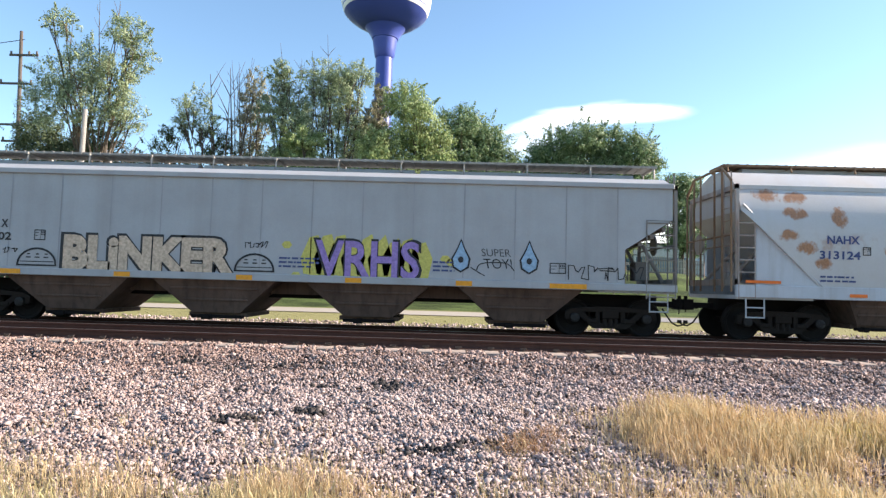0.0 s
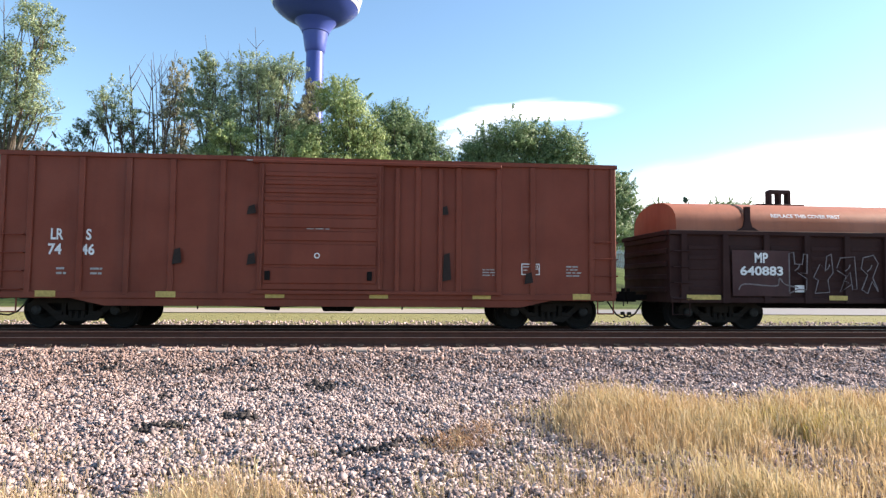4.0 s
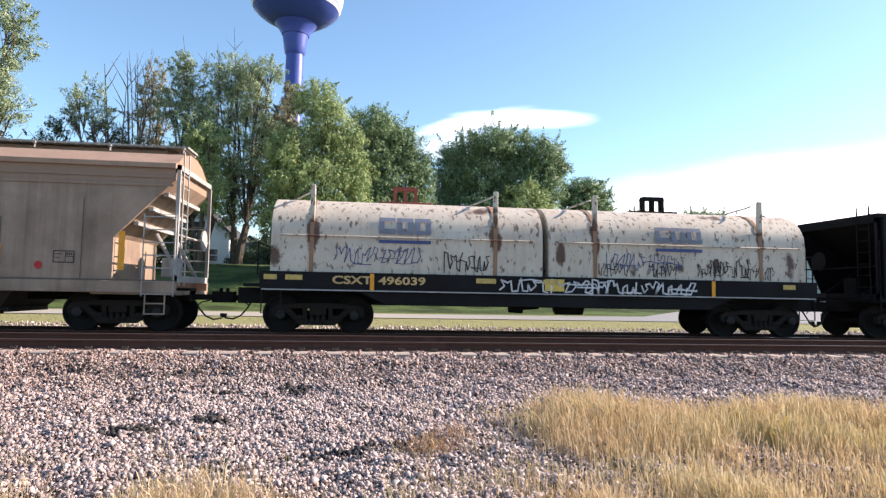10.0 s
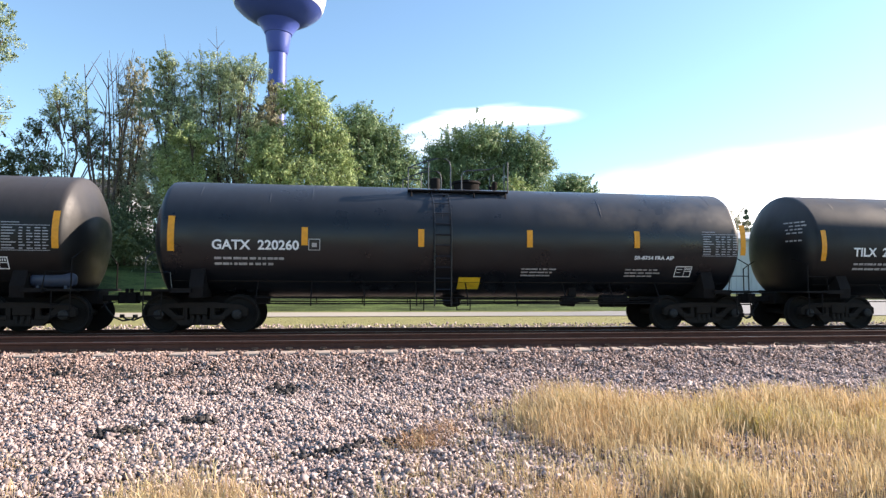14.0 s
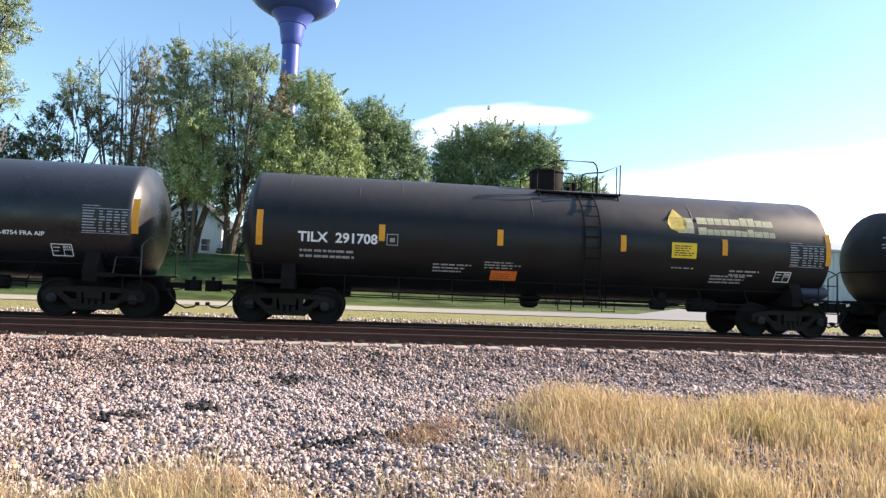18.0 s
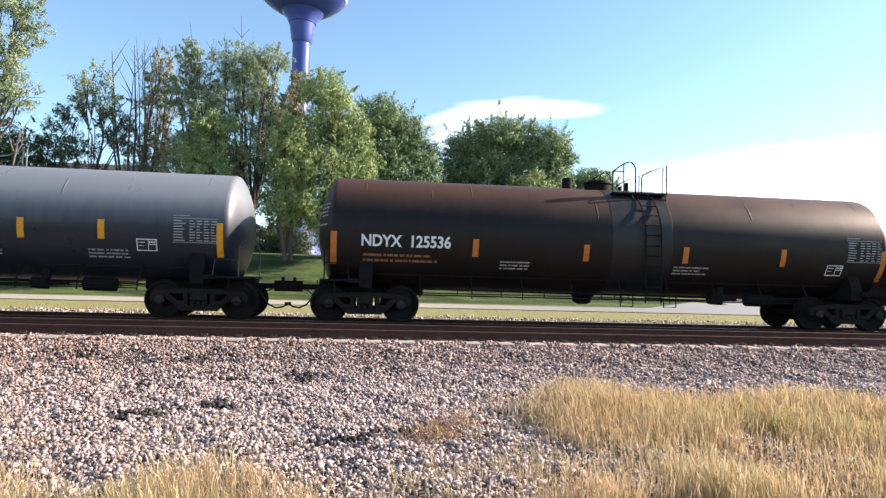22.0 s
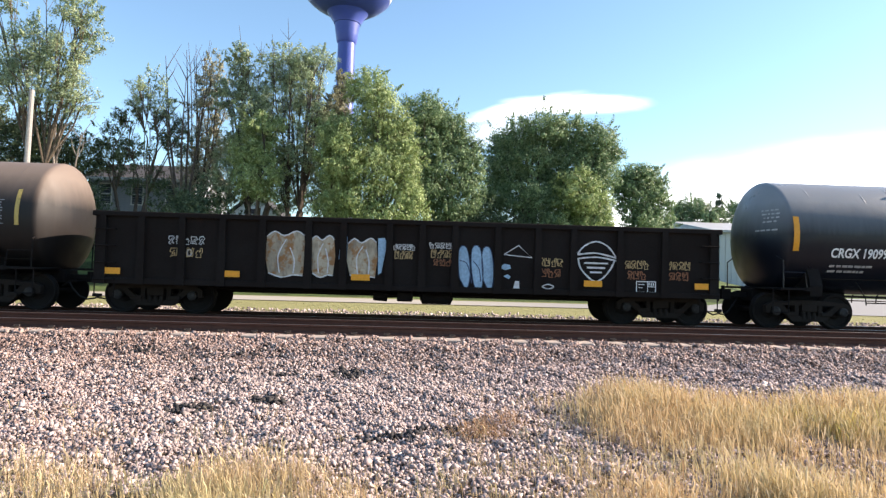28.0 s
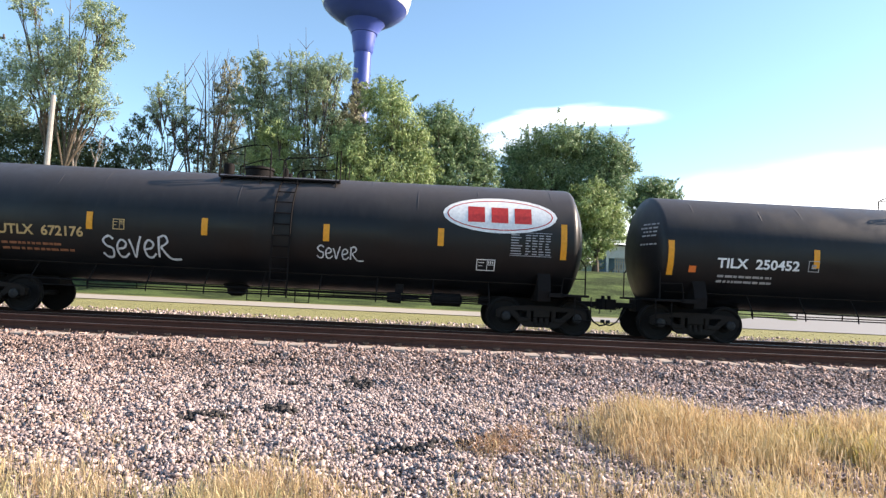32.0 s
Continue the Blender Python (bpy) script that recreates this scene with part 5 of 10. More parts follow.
# ---- box, hopper, gondola and coil cars ----
def loft(bm, prof, ext, cap=True):
    """Side profile points (y, z) drawn out along x, each as far as ext(z) on both ends."""
    a = [bm.verts.new((-ext(z, -1), y, z)) for y, z in prof]
    b = [bm.verts.new((ext(z, 1), y, z)) for y, z in prof]
    n = len(prof)
    for i in range(n):
        j = (i + 1) % n
        bm.faces.new((a[i], a[j], b[j], b[i]))
    if cap:
        bm.faces.new(a[::-1])
        bm.faces.new(b)


def profile_side(prof):
    """The distance of the near side from the middle at a height, from the profile's (half width, z) list."""
    def side(z):
        for (wa, za), (wb, zb) in zip(prof, prof[1:]):
            if za <= z <= zb:
                return wa + (wb - wa) * (z - za) / max(1e-6, zb - za)
        return prof[0][0] if z < prof[0][1] else prof[-1][0]
    return side


def hopper_bays(car, xs, w_top, w_bot, z_top, z_bot, mat, y=1.38):
    for xc in xs:
        bm = bmesh.new()
        a = [bm.verts.new((xc + sx * w_top / 2, sy * y, z_top)) for sx, sy in ((-1, -1), (1, -1), (1, 1), (-1, 1))]
        b = [bm.verts.new((xc + sx * w_bot / 2, sy * y * 0.8, z_bot + 0.1)) for sx, sy in ((-1, -1), (1, -1), (1, 1), (-1, 1))]
        for i in range(4):
            bm.faces.new((a[i], a[(i + 1) % 4], b[(i + 1) % 4], b[i]))
        bm.faces.new(a)
        bm.faces.new(b[::-1])
        box(bm, xc - w_bot * 0.62, xc + w_bot * 0.62, -y * 0.68, y * 0.68, z_bot, z_bot + 0.11)
        hb = part("hopper_bay", bm, mat, car)
        for f in (0.3, 0.62):
            zr, wr, yr = z_top + (z_bot + 0.1 - z_top) * f, w_top + (w_bot - w_top) * f, y * (1 - 0.2 * f)
            rb = bmesh.new()
            box(rb, xc - wr * 0.42, xc + wr * 0.42, -yr - 0.03, -yr + 0.02, zr - 0.025, zr + 0.025, 0.008)
            part("bay_ridge", rb, mat, hb)
        bm = bmesh.new()
        box(bm, xc - w_bot * 0.52, xc + w_bot * 0.56, -y * 0.82, -y * 0.7, z_bot - 0.04, z_bot + 0.04, 0.01)
        box(bm, xc - w_bot * 0.3, xc - w_bot * 0.12, -y * 0.84, -y * 0.66, z_bot - 0.07, z_bot + 0.05, 0.01)
        part("outlet_gate", bm, M["steel_dark"], hb)


def roof_walk(car, x0, x1, z, mat, y=0.0, w=0.7, every=1.6, z_roof=None, lean=0.0):
    bm = bmesh.new()
    box(bm, x0, x1, y - w / 2, y + w / 2, z - 0.03, z + 0.02)
    n = int((x1 - x0) / 0.25)
    for i in range(n):
        xk = x0 + (x1 - x0) * (i + 0.5) / n
        box(bm, xk - 0.02, xk + 0.02, y - w / 2 - 0.012, y + w / 2 + 0.012, z - 0.045, z + 0.03)
    part("running_board", bm, mat, car)
    n = max(2, int((x1 - x0) / every))
    for i in range(n + 1):
        xk = x0 + 0.1 + (x1 - x0 - 0.2) * i / n
        bm = bmesh.new()
        zr = (z_roof or z - 0.3)
        box(bm, xk - 0.03, xk + 0.03, y - w * 0.6, y + w * 0.6, z - 0.07, z - 0.02)
        tube(bm, [(xk, y - w * 0.5, z - 0.04), (xk, y - w * 0.55, zr)], 0.025, 5)
        tube(bm, [(xk, y + w * 0.5, z - 0.04), (xk, y + w * 0.55, zr)], 0.025, 5)
        part("board_bracket", bm, mat, car)


def end_frame(car, s, half, z0, z1, mat, slope_x, half_w=1.5, ladder_w=0.75, brace=True):
    """Open end of a hopper: corner posts, side ladder, end ladder, cross bars and braces under the slope sheet."""
    x = s * half
    bm = bmesh.new()
    for sy in (-1, 1):
        box(bm, *sorted((x, x - s * 0.08)), *sorted((sy * half_w, sy * (half_w - 0.08))), z0, z1)
        part("corner_post", bm, mat, car)
        bm = bmesh.new()
    bm.free()
    for sy in (-1, 1):
        bm = bmesh.new()
        xi = x - s * ladder_w
        yl, zt, xo = sy * (half_w + 0.02), min(z0 + 1.56, z1), x - s * 0.05
        # one bent pipe for both stiles, open at the foot, with loose rungs between
        tube(bm, [(xo, yl, z0 - 0.35), (xo, yl, zt), (xi, yl, zt), (xi, yl, z0 - 0.35)], 0.018, 5)
        lad = part("side_ladder", bm, mat, car)
        bm = bmesh.new()
        tube(bm, [(xo, yl, 0), (xi, yl, 0)], 0.016, 5)
        rung = done(bm, "rung", mat)
        for i in range(7):
            z = z0 - 0.3 + i * 0.3
            if z < zt - 0.05:
                part("rung", rung, None, lad, at=(0, 0, z))
    bm = bmesh.new()
    for yy in (-1.25, -0.82):
        tube(bm, [(x, yy, z0 - 0.1), (x, yy, z1 + 0.35)], 0.02, 5)
    k = int((z1 - z0 + 0.3) / 0.32)
    for i in range(k):
        tube(bm, [(x, -1.25, z0 + i * 0.32), (x, -0.82, z0 + i * 0.32)], 0.016, 5)
    part("end_ladder", bm, mat, car)
    bm = bmesh.new()
    box(bm, *sorted((x, x - s * 0.08)), -half_w, half_w, z1 - 0.12, z1)
    part("end_beam", bm, mat, car)
    bm = bmesh.new()
    box(bm, *sorted((x, x - s * 0.1)), -half_w, half_w, z0 - 0.02, z0 + 0.14)
    part("end_beam", bm, mat, car)
    bm = bmesh.new()
    tube(bm, [(x - s * 0.04, -half_w, z0 + (z1 - z0) * 0.4), (x - s * 0.04, half_w, z0 + (z1 - z0) * 0.4)], 0.025, 5)
    part("cross_bar", bm, mat, car)
    if brace:
        for yy in (-0.75, 0.75):
            bm = bmesh.new()
            tube(bm, [(x - s * 0.1, yy, z0 + 0.05), (s * (half - slope_x * 0.55), yy, z0 + (z1 - z0) * 0.42)], 0.05, 6)
            part("end_brace", bm, mat, car)
        bm = bmesh.new()
        box(bm, *sorted((x - s * 0.3, x - s * 0.7)), -0.35, 0.1, z0 + 0.1, z0 + 0.6, 0.03)
        part("brake_box", bm, mat, car)
    bm = bmesh.new()
    lathe(bm, [(-0.02, 0.28), (0.02, 0.28)], "x", 18, (x + s * 0.08, 0.55, z0 + 1.1))
    part("brake_wheel", bm, mat, car)


def covered_hopper(x, length, label, half, body_mat, sill_mat, bay_mat, z_sill=(1.0, 1.38), z_eave=3.75, z_roof=4.15, z_walk=4.45,
                   slope=(2.3, 1.7), bulge=0.0, bays=4, bay_span=None, truck_x=None, roof_mat=None, walk_mat=None, end_mat=None,
                   ribs=(), rib_mat=None, z_slope_top=2.6, w_body=1.5, bay_zb=0.36, bay_w=(2.6, 0.9), pipes=False, lip=True, gusset=False, z_slope_bot=None, round_top=0.0, bay_xs=None, left_slope=None, slope_mat=None, shear=False):
    truck_x = truck_x or length / 2 - 1.95
    car = start_car("covered_hopper", label, "hopper car", x, length, truck_x)
    hb = half - 0.12                      # the side sheet's reach above the slopes
    near = []
    z0 = z_sill[1] - 0.02
    for k in range(13):
        z = z0 + (z_eave - z0) * k / 12
        near.append((w_body + bulge * math.sin(math.pi * min(1.0, (z - z0) / (z_eave - z0) * 1.0)) - round_top * max(0.0, (z - z_eave + 1.1) / 1.1) ** 2, z))
    side = profile_side(near)
    w_top = side(z_eave)
    zsb = z0 if z_slope_bot is None else z_slope_bot
    rf = [(w_body * 0.55, z_eave + (z_roof - z_eave) * 0.75), (0.32, z_roof)]
    prof = [(-w, z) for w, z in near] + [(-w, z) for w, z in rf] + [(w, z) for w, z in rf[::-1]] + [(w, z) for w, z in near[::-1]]
    ext = lambda z, s: hb if z >= z_slope_top else hb - (left_slope if s < 0 and left_slope is not None else slope[0]) * min(1.0, (z_slope_top - z) / max(0.01, z_slope_top - zsb))
    # the sloped ends need points where the slope begins
    bm = bmesh.new()
    fine = []
    for (ya, za), (yb, zb) in zip(prof, prof[1:] + prof[:1]):
        fine.append((ya, za))
        for zk in ((z_slope_top, zsb) if za > zb else (zsb, z_slope_top)):
            if (za - zk) * (zb - zk) < 0:
                f = (zk - za) / (zb - za)
                fine.append((ya + (yb - ya) * f, zk))
    loft(bm, fine, ext, cap=False)
    # end sheets: across the body, upright above and sloped below
    lv = sorted({round(z, 3) for _, z in fine if z <= z_eave + 0.001})
    for s in (-1, 1):
        rows = []
        for z in lv:
            w = side(z)
            rows.append([bm.verts.new((s * ext(z, s), sy * w, z)) for sy in (-1, 1)])
        for a, b in zip(rows, rows[1:]):
            bm.faces.new((a[0], a[1], b[1], b[0]))
        rt = [bm.verts.new((s * hb, y, z)) for y, z in ((-w_top, z_eave), (-w_body * 0.55, rf[0][1]), (-0.32, z_roof), (0.32, z_roof), (w_body * 0.55, rf[0][1]), (w_top, z_eave))]
        bm.faces.new(rt)
    part("body_shell", bm, body_mat, car, smooth=bulge > 0)
    if slope_mat is not None:
        # outer sheet under the sloped end: brown grime, with its shade put into the colour
        bm = bmesh.new()
        d = Vector((z_slope_top - zsb, 0, -slope[0])).normalized() * 0.02
        v = [bm.verts.new((xx + d.x, y, zz + d.z)) for xx, y, zz in ((hb, -w_body + 0.02, z_slope_top), (hb, w_body - 0.02, z_slope_top), (hb - slope[0], w_body - 0.02, zsb), (hb - slope[0], -w_body + 0.02, zsb))]
        u = [bm.verts.new(q.co - d * 0.5) for q in v]
        bm.faces.new(v)
        bm.faces.new(u[::-1])
        for i in range(4):
            bm.faces.new((v[i], u[i], u[(i + 1) % 4], v[(i + 1) % 4]))
        part("slope_sheet", bm, slope_mat, car)
        bm = bmesh.new()
        box(bm, hb - slope[0] + 0.002, hb - slope[0] + 0.02, -w_body + 0.02, w_body - 0.02, z0, zsb - 0.02)
        part("lower_end_sheet", bm, slope_mat, car)
    if not gusset:
        for s in (-1, 1):
            run = left_slope if s < 0 and left_slope is not None else slope[0]
            for f in (0.2, 0.45, 0.7):
                xs, zs = s * (hb - run * f), z_slope_top - (z_slope_top - zsb) * f
                bm = bmesh.new()
                box(bm, *sorted((xs, xs + s * 0.1)), -w_body + 0.1, w_body - 0.1, zs - 0.12, zs - 0.03)
                part("slope_stiffener", bm, end_mat or sill_mat, car)
    if gusset:
        for s in (-1, 1):
            for sy in (-1, 1):
                bm = bmesh.new()
                prism(bm, [(s * (hb - slope[0] - 0.02), z_sill[1]), (s * (half - 0.5), z_sill[1]), (s * (half - 0.5), z_slope_top - 0.35), (s * (hb - 0.02), z_slope_top + 0.1)], "y", *sorted((sy * (w_body - 0.06), sy * (w_body - 0.02))))
                part("end_gusset", bm, sill_mat, car)
                bm = bmesh.new()
                tube(bm, [(s * (hb - slope[0] - 0.05), sy * (w_body + 0.0), z_sill[1]), (s * (hb - 0.05), sy * (w_body + 0.0), z_slope_top + 0.15)], 0.03, 6)
                part("slope_seam", bm, sill_mat, car)
    if roof_mat is not None:
        bm = bmesh.new()
        e = 0.015
        for sy in (-1, 1):
            a = [bm.verts.new((sx * (hb + 0.02), sy * yy, zz + e)) for sx in (-1, 1) for yy, zz in ((w_body + 0.03, z_eave), (w_body * 0.55, rf[0][1]), (0.3, z_roof))]
            bm.faces.new((a[0], a[3], a[4], a[1]))
            bm.faces.new((a[1], a[4], a[5], a[2]))
        part("roof_sheet", bm, roof_mat, car)
    if lip:
        for sy in (-1, 1):
            bm = bmesh.new()
            box(bm, -hb - 0.03, hb + 0.03, *sorted((sy * (w_top - 0.02), sy * (w_top + 0.07))), z_eave - 0.1, z_eave + 0.03, 0.015)
            part("top_chord", bm, roof_mat or body_mat, car)
    for sy in (-1, 1):
        bm = bmesh.new()
        box(bm, -half, half, *sorted((sy * (w_body - 0.1), sy * (w_body + 0.03))), z_sill[0], z_sill[1], 0.015)
        part("side_sill", bm, sill_mat, car)
    bm = bmesh.new()
    box(bm, -length / 2 + 0.8, length / 2 - 0.8, -0.3, 0.3, 0.72, 1.05, 0.02)
    part("centre_sill", bm, M["steel_dark"], car)
    for s in (-1, 1):
        end_frame(car, s, half, z_sill[1], z_eave, end_mat or sill_mat, slope[0], w_body, 0.45 if gusset else 0.75)
        bm = bmesh.new()
        box(bm, *sorted((s * half, s * (half - 1.9))), -w_body + 0.08, w_body - 0.08, z_sill[0] - 0.04, z_sill[0] + 0.06)
        part("end_floor", bm, sill_mat, car)
        bm = bmesh.new()
        xs = s * (half - 0.45)
        for q in (-0.22, 0.22):
            tube(bm, [(xs + q, -w_body + 0.0, z_sill[0]), (xs + q, -w_body, z_sill[0] - 0.5)], 0.018, 5)
        for z in (z_sill[0] - 0.48, z_sill[0] - 0.24):
            tube(bm, [(xs - 0.22, -w_body, z), (xs + 0.22, -w_body, z)], 0.018, 5)
        part("sill_step", bm, sill_mat, car)
    span = bay_span or (2 * (truck_x - 2.1))
    if bays:
        xs = bay_xs or [-span / 2 + span * (i + 0.5) / bays for i in range(bays)]
        hopper_bays(car, xs, min(bay_w[0], span / bays * 1.02), bay_w[1], z_sill[0] + 0.05, bay_zb, bay_mat)
        for sy in (-1, 1) if shear else ():
            bm = bmesh.new()
            box(bm, xs[0] - bay_w[0] * 0.3, xs[-1] + bay_w[0] * 0.3, *sorted((sy * 0.62, sy * 0.56)), z_sill[0] - 0.32, z_sill[0] + 0.05)
            part("shear_plate", bm, bay_mat, car)
    if pipes:
        for xk in xs:
            bm = bmesh.new()
            tube(bm, [(xk + 0.5, -1.18, bay_zb + 0.3), (xk + 0.75, -1.2, bay_zb + 0.52), (xk + 1.0, -1.2, bay_zb + 0.3), (xk + 1.25, -1.18, bay_zb + 0.12)], 0.025, 6)
            part("vent_hose", bm, M["rubber"], car, smooth=True)
        bm = bmesh.new()
        tube(bm, [(-span / 2, -0.95, bay_zb + 0.08), (span / 2, -0.95, bay_zb + 0.08)], 0.06, 8)
        part("unloading_pipe", bm, bay_mat, car, smooth=True)
    for xr in ribs:
        bm = bmesh.new()
        box(bm, xr - 0.06, xr + 0.06, -w_body - 0.09, -w_body + 0.01, z_sill[1], z_eave - 0.05, 0.015)
        me = done(bm, "side_rib", rib_mat or body_mat)
        part("side_rib", me, None, car)
        part("side_rib", mirror_y(me), None, car)
    roof_walk(car, -half + 0.15, half - 0.15, z_walk, walk_mat or body_mat, w=0.9, z_roof=z_roof)
    for k in range(3):
        bm = bmesh.new()
        L = (2 * hb - 1.5) / 3
        x0 = -hb + 0.6 + k * (L + 0.15)
        prism(bm, [(-0.28, z_roof), (-0.22, z_roof + 0.12), (0.22, z_roof + 0.12), (0.28, z_roof)], "x", x0, x0 + L)
        part("hatch_cover", bm, roof_mat or body_mat, car)
    return car, side


def box_car(x, length, label, half, mat, truck_x, z0=0.7, z1=4.2, w=1.52):
    car = start_car("box_car", label, "box car", x, length, truck_x)
    side = lambda z: w
    bm = bmesh.new()
    box(bm, -half, half, -w, w, z0 + 0.1, z1 - 0.12)
    part("body_shell", bm, mat, car)
    bm = bmesh.new()
    prism(bm, [(-w - 0.06, z1 - 0.14), (-w - 0.06, z1 - 0.04), (-0.5, z1 + 0.12), (0.5, z1 + 0.12), (w + 0.06, z1 - 0.04), (w + 0.06, z1 - 0.14)], "x", -half - 0.06, half + 0.06)
    part("roof", bm, mat, car)
    for k in range(13):
        bm = bmesh.new()
        xk = -half + 0.4 + (2 * half - 0.8) * k / 12
        prism(bm, [(-w - 0.03, z1 - 0.035), (-0.5, z1 + 0.125), (0.5, z1 + 0.125), (w + 0.03, z1 - 0.035), (0.5, z1 + 0.17), (-0.5, z1 + 0.17)], "x", xk - 0.05, xk + 0.05)
        part("roof_rib", bm, mat, car)
    bm = bmesh.new()
    for sy in (-1, 1):
        box(bm, -half, half, *sorted((sy * w, sy * (w + 0.05))), z0 + 0.05, z0 + 0.2, 0.01)
        prism(bm, [(-half + 1.6, z0 + 0.06), (-half + 2.4, z0 - 0.12), (half - 2.4, z0 - 0.12), (half - 1.6, z0 + 0.06)], "y", *sorted((sy * (w - 0.1), sy * (w + 0.02))))
    part("side_sill", bm, mat, car)
    door = (-1.45, 1.5)
    xs = [-half + 0.05, -half + 0.68, -half + 1.8, -half + 2.85, -half + 3.85, -half + 5.0, 2.35, 3.35, 4.35, 5.2, half - 0.6, half - 0.05]
    for xr in xs:
        bm = bmesh.new()
        box(bm, xr - 0.07, xr + 0.07, -w - 0.055, -w + 0.01, z0 + 0.12, z1 - 0.14, 0.02)
        me = done(bm, "side_post", mat)
        part("side_post", me, None, car)
        part("side_post", mirror_y(me), None, car)
    # sliding door with pressed panels, rails, posts and lock bars
    bm = bmesh.new()
    box(bm, door[0], door[1], -w - 0.09, -w - 0.02, z0 + 0.28, z1 - 0.2, 0.01)
    dm = done(bm, "sliding_door", mat)
    d1 = part("sliding_door", dm, None, car, "red-brown steel sliding door with pressed ridges")
    d2 = part("sliding_door", mirror_y(dm), None, car)
    for za, zb in ((1.12, 1.5), (1.56, 2.07), (2.14, 2.38), (2.45, 2.7), (2.77, 3.02), (3.08, 3.2), (3.28, 3.4), (3.48, 3.6), (3.68, 3.8)):
        bm = bmesh.new()
        box(bm, door[0] + 0.14, door[1] - 0.14, -w - 0.115, -w - 0.085, za, zb, 0.018)
        me = done(bm, "door_panel", mat)
        part("door_panel", me, None, d1)
        part("door_panel", mirror_y(me), None, d2)
    bm = bmesh.new()
    box(bm, door[0] - 0.15, door[1] + 2.9, -w - 0.12, -w, z0 + 0.17, z0 + 0.26, 0.01)
    box(bm, door[0] - 0.15, door[1] + 2.9, -w - 0.13, -w, z1 - 0.2, z1 - 0.12, 0.01)
    part("door_track", bm, mat, car)
    for q in (door[0] + 0.1, door[1] - 0.08):
        bm = bmesh.new()
        tube(bm, [(q, -w - 0.13, z0 + 0.3), (q, -w - 0.13, z1 - 0.25)], 0.022, 6)
        part("lock_bar", bm, mat, d1)
    for q in (door[1] + 0.35, 2.9):
        bm = bmesh.new()
        box(bm, q - 0.05, q + 0.05, -w - 0.1, -w, z0 + 0.2, z1 - 0.25, 0.01)
        part("door_stop_post", bm, mat, car)
    for q in (door[0] + 0.25, door[1] - 0.3):
        bm = bmesh.new()
        box(bm, q - 0.06, q + 0.06, -w - 0.17, -w - 0.1, 1.2, 1.42, 0.01)
        part("door_latch", bm, M["steel_dark"], d1)
    for s in (-1, 1):
        bm = bmesh.new()
        for k in range(14):
            z = z0 + 0.3 + k * 0.235
            prism(bm, [(s * half, z), (s * (half + 0.09), z + 0.06), (s * half, z + 0.13)], "y", -w + 0.1, w - 0.1)
        part("corrugated_end", bm, mat, car)
        for k in range(4):
            z = 0.95 + k * 0.42
            xa = s * (half - 0.08)
            bm = bmesh.new()
            tube(bm, [(xa, -w, z), (xa, -w - 0.09, z), (xa - s * 0.5, -w - 0.09, z), (xa - s * 0.5, -w, z)], 0.016, 5)
            part("grab_iron", bm, mat, car)
            bm = bmesh.new()
            tube(bm, [(s * half, -w + 0.1, z), (s * (half + 0.12), -w + 0.1, z), (s * (half + 0.12), -w + 0.6, z), (s * half, -w + 0.6, z)], 0.016, 5)
            part("grab_iron", bm, mat, car)
        bm = bmesh.new()
        for q in (0.05, 0.45):
            tube(bm, [(s * (half - q), -w, z0 + 0.05), (s * (half - q), -w, 0.42)], 0.018, 5)
        tube(bm, [(s * (half - 0.05), -w, 0.43), (s * (half - 0.45), -w, 0.43)], 0.018, 5)
        part("sill_step", bm, mat, car)
        bm = bmesh.new()
        box(bm, *sorted((s * half, s * (length / 2 - 0.75))), -0.35, 0.35, 0.7, 1.0, 0.02)
        part("draft_sill", bm, M["steel_dark"], car)
    bm = bmesh.new()
    box(bm, -half + 0.5, half - 0.5, -0.3, 0.3, 0.62, 0.85)
    for xk in (-3.2, -1.6, 0, 1.6, 3.2):
        box(bm, xk - 0.06, xk + 0.06, -w + 0.1, w - 0.1, 0.68, 0.82)
    part("underframe", bm, M["steel_dark"], car)
    bm = bmesh.new()
    for xk in (-2.9, -1.2, 0.4, 2.0, 3.5):
        tube(bm, [(xk, -1.2, 0.75), (xk, -1.2, 0.5)], 0.02, 5)
    tube(bm, [(-3.0, -1.2, 0.62), (-1.2, -1.2, 0.55), (0.4, -1.2, 0.62), (5.0, -1.2, 0.56)], 0.014, 5)
    part("brake_rigging", bm, M["steel_dark"], car)
    part("air_reservoir", G["reservoir"], None, car, at=(0.4, -0.75, 0.6))
    part("brake_cylinder", G["brake_cylinder"], None, car, at=(-1.1, -0.75, 0.6))
    return car, side


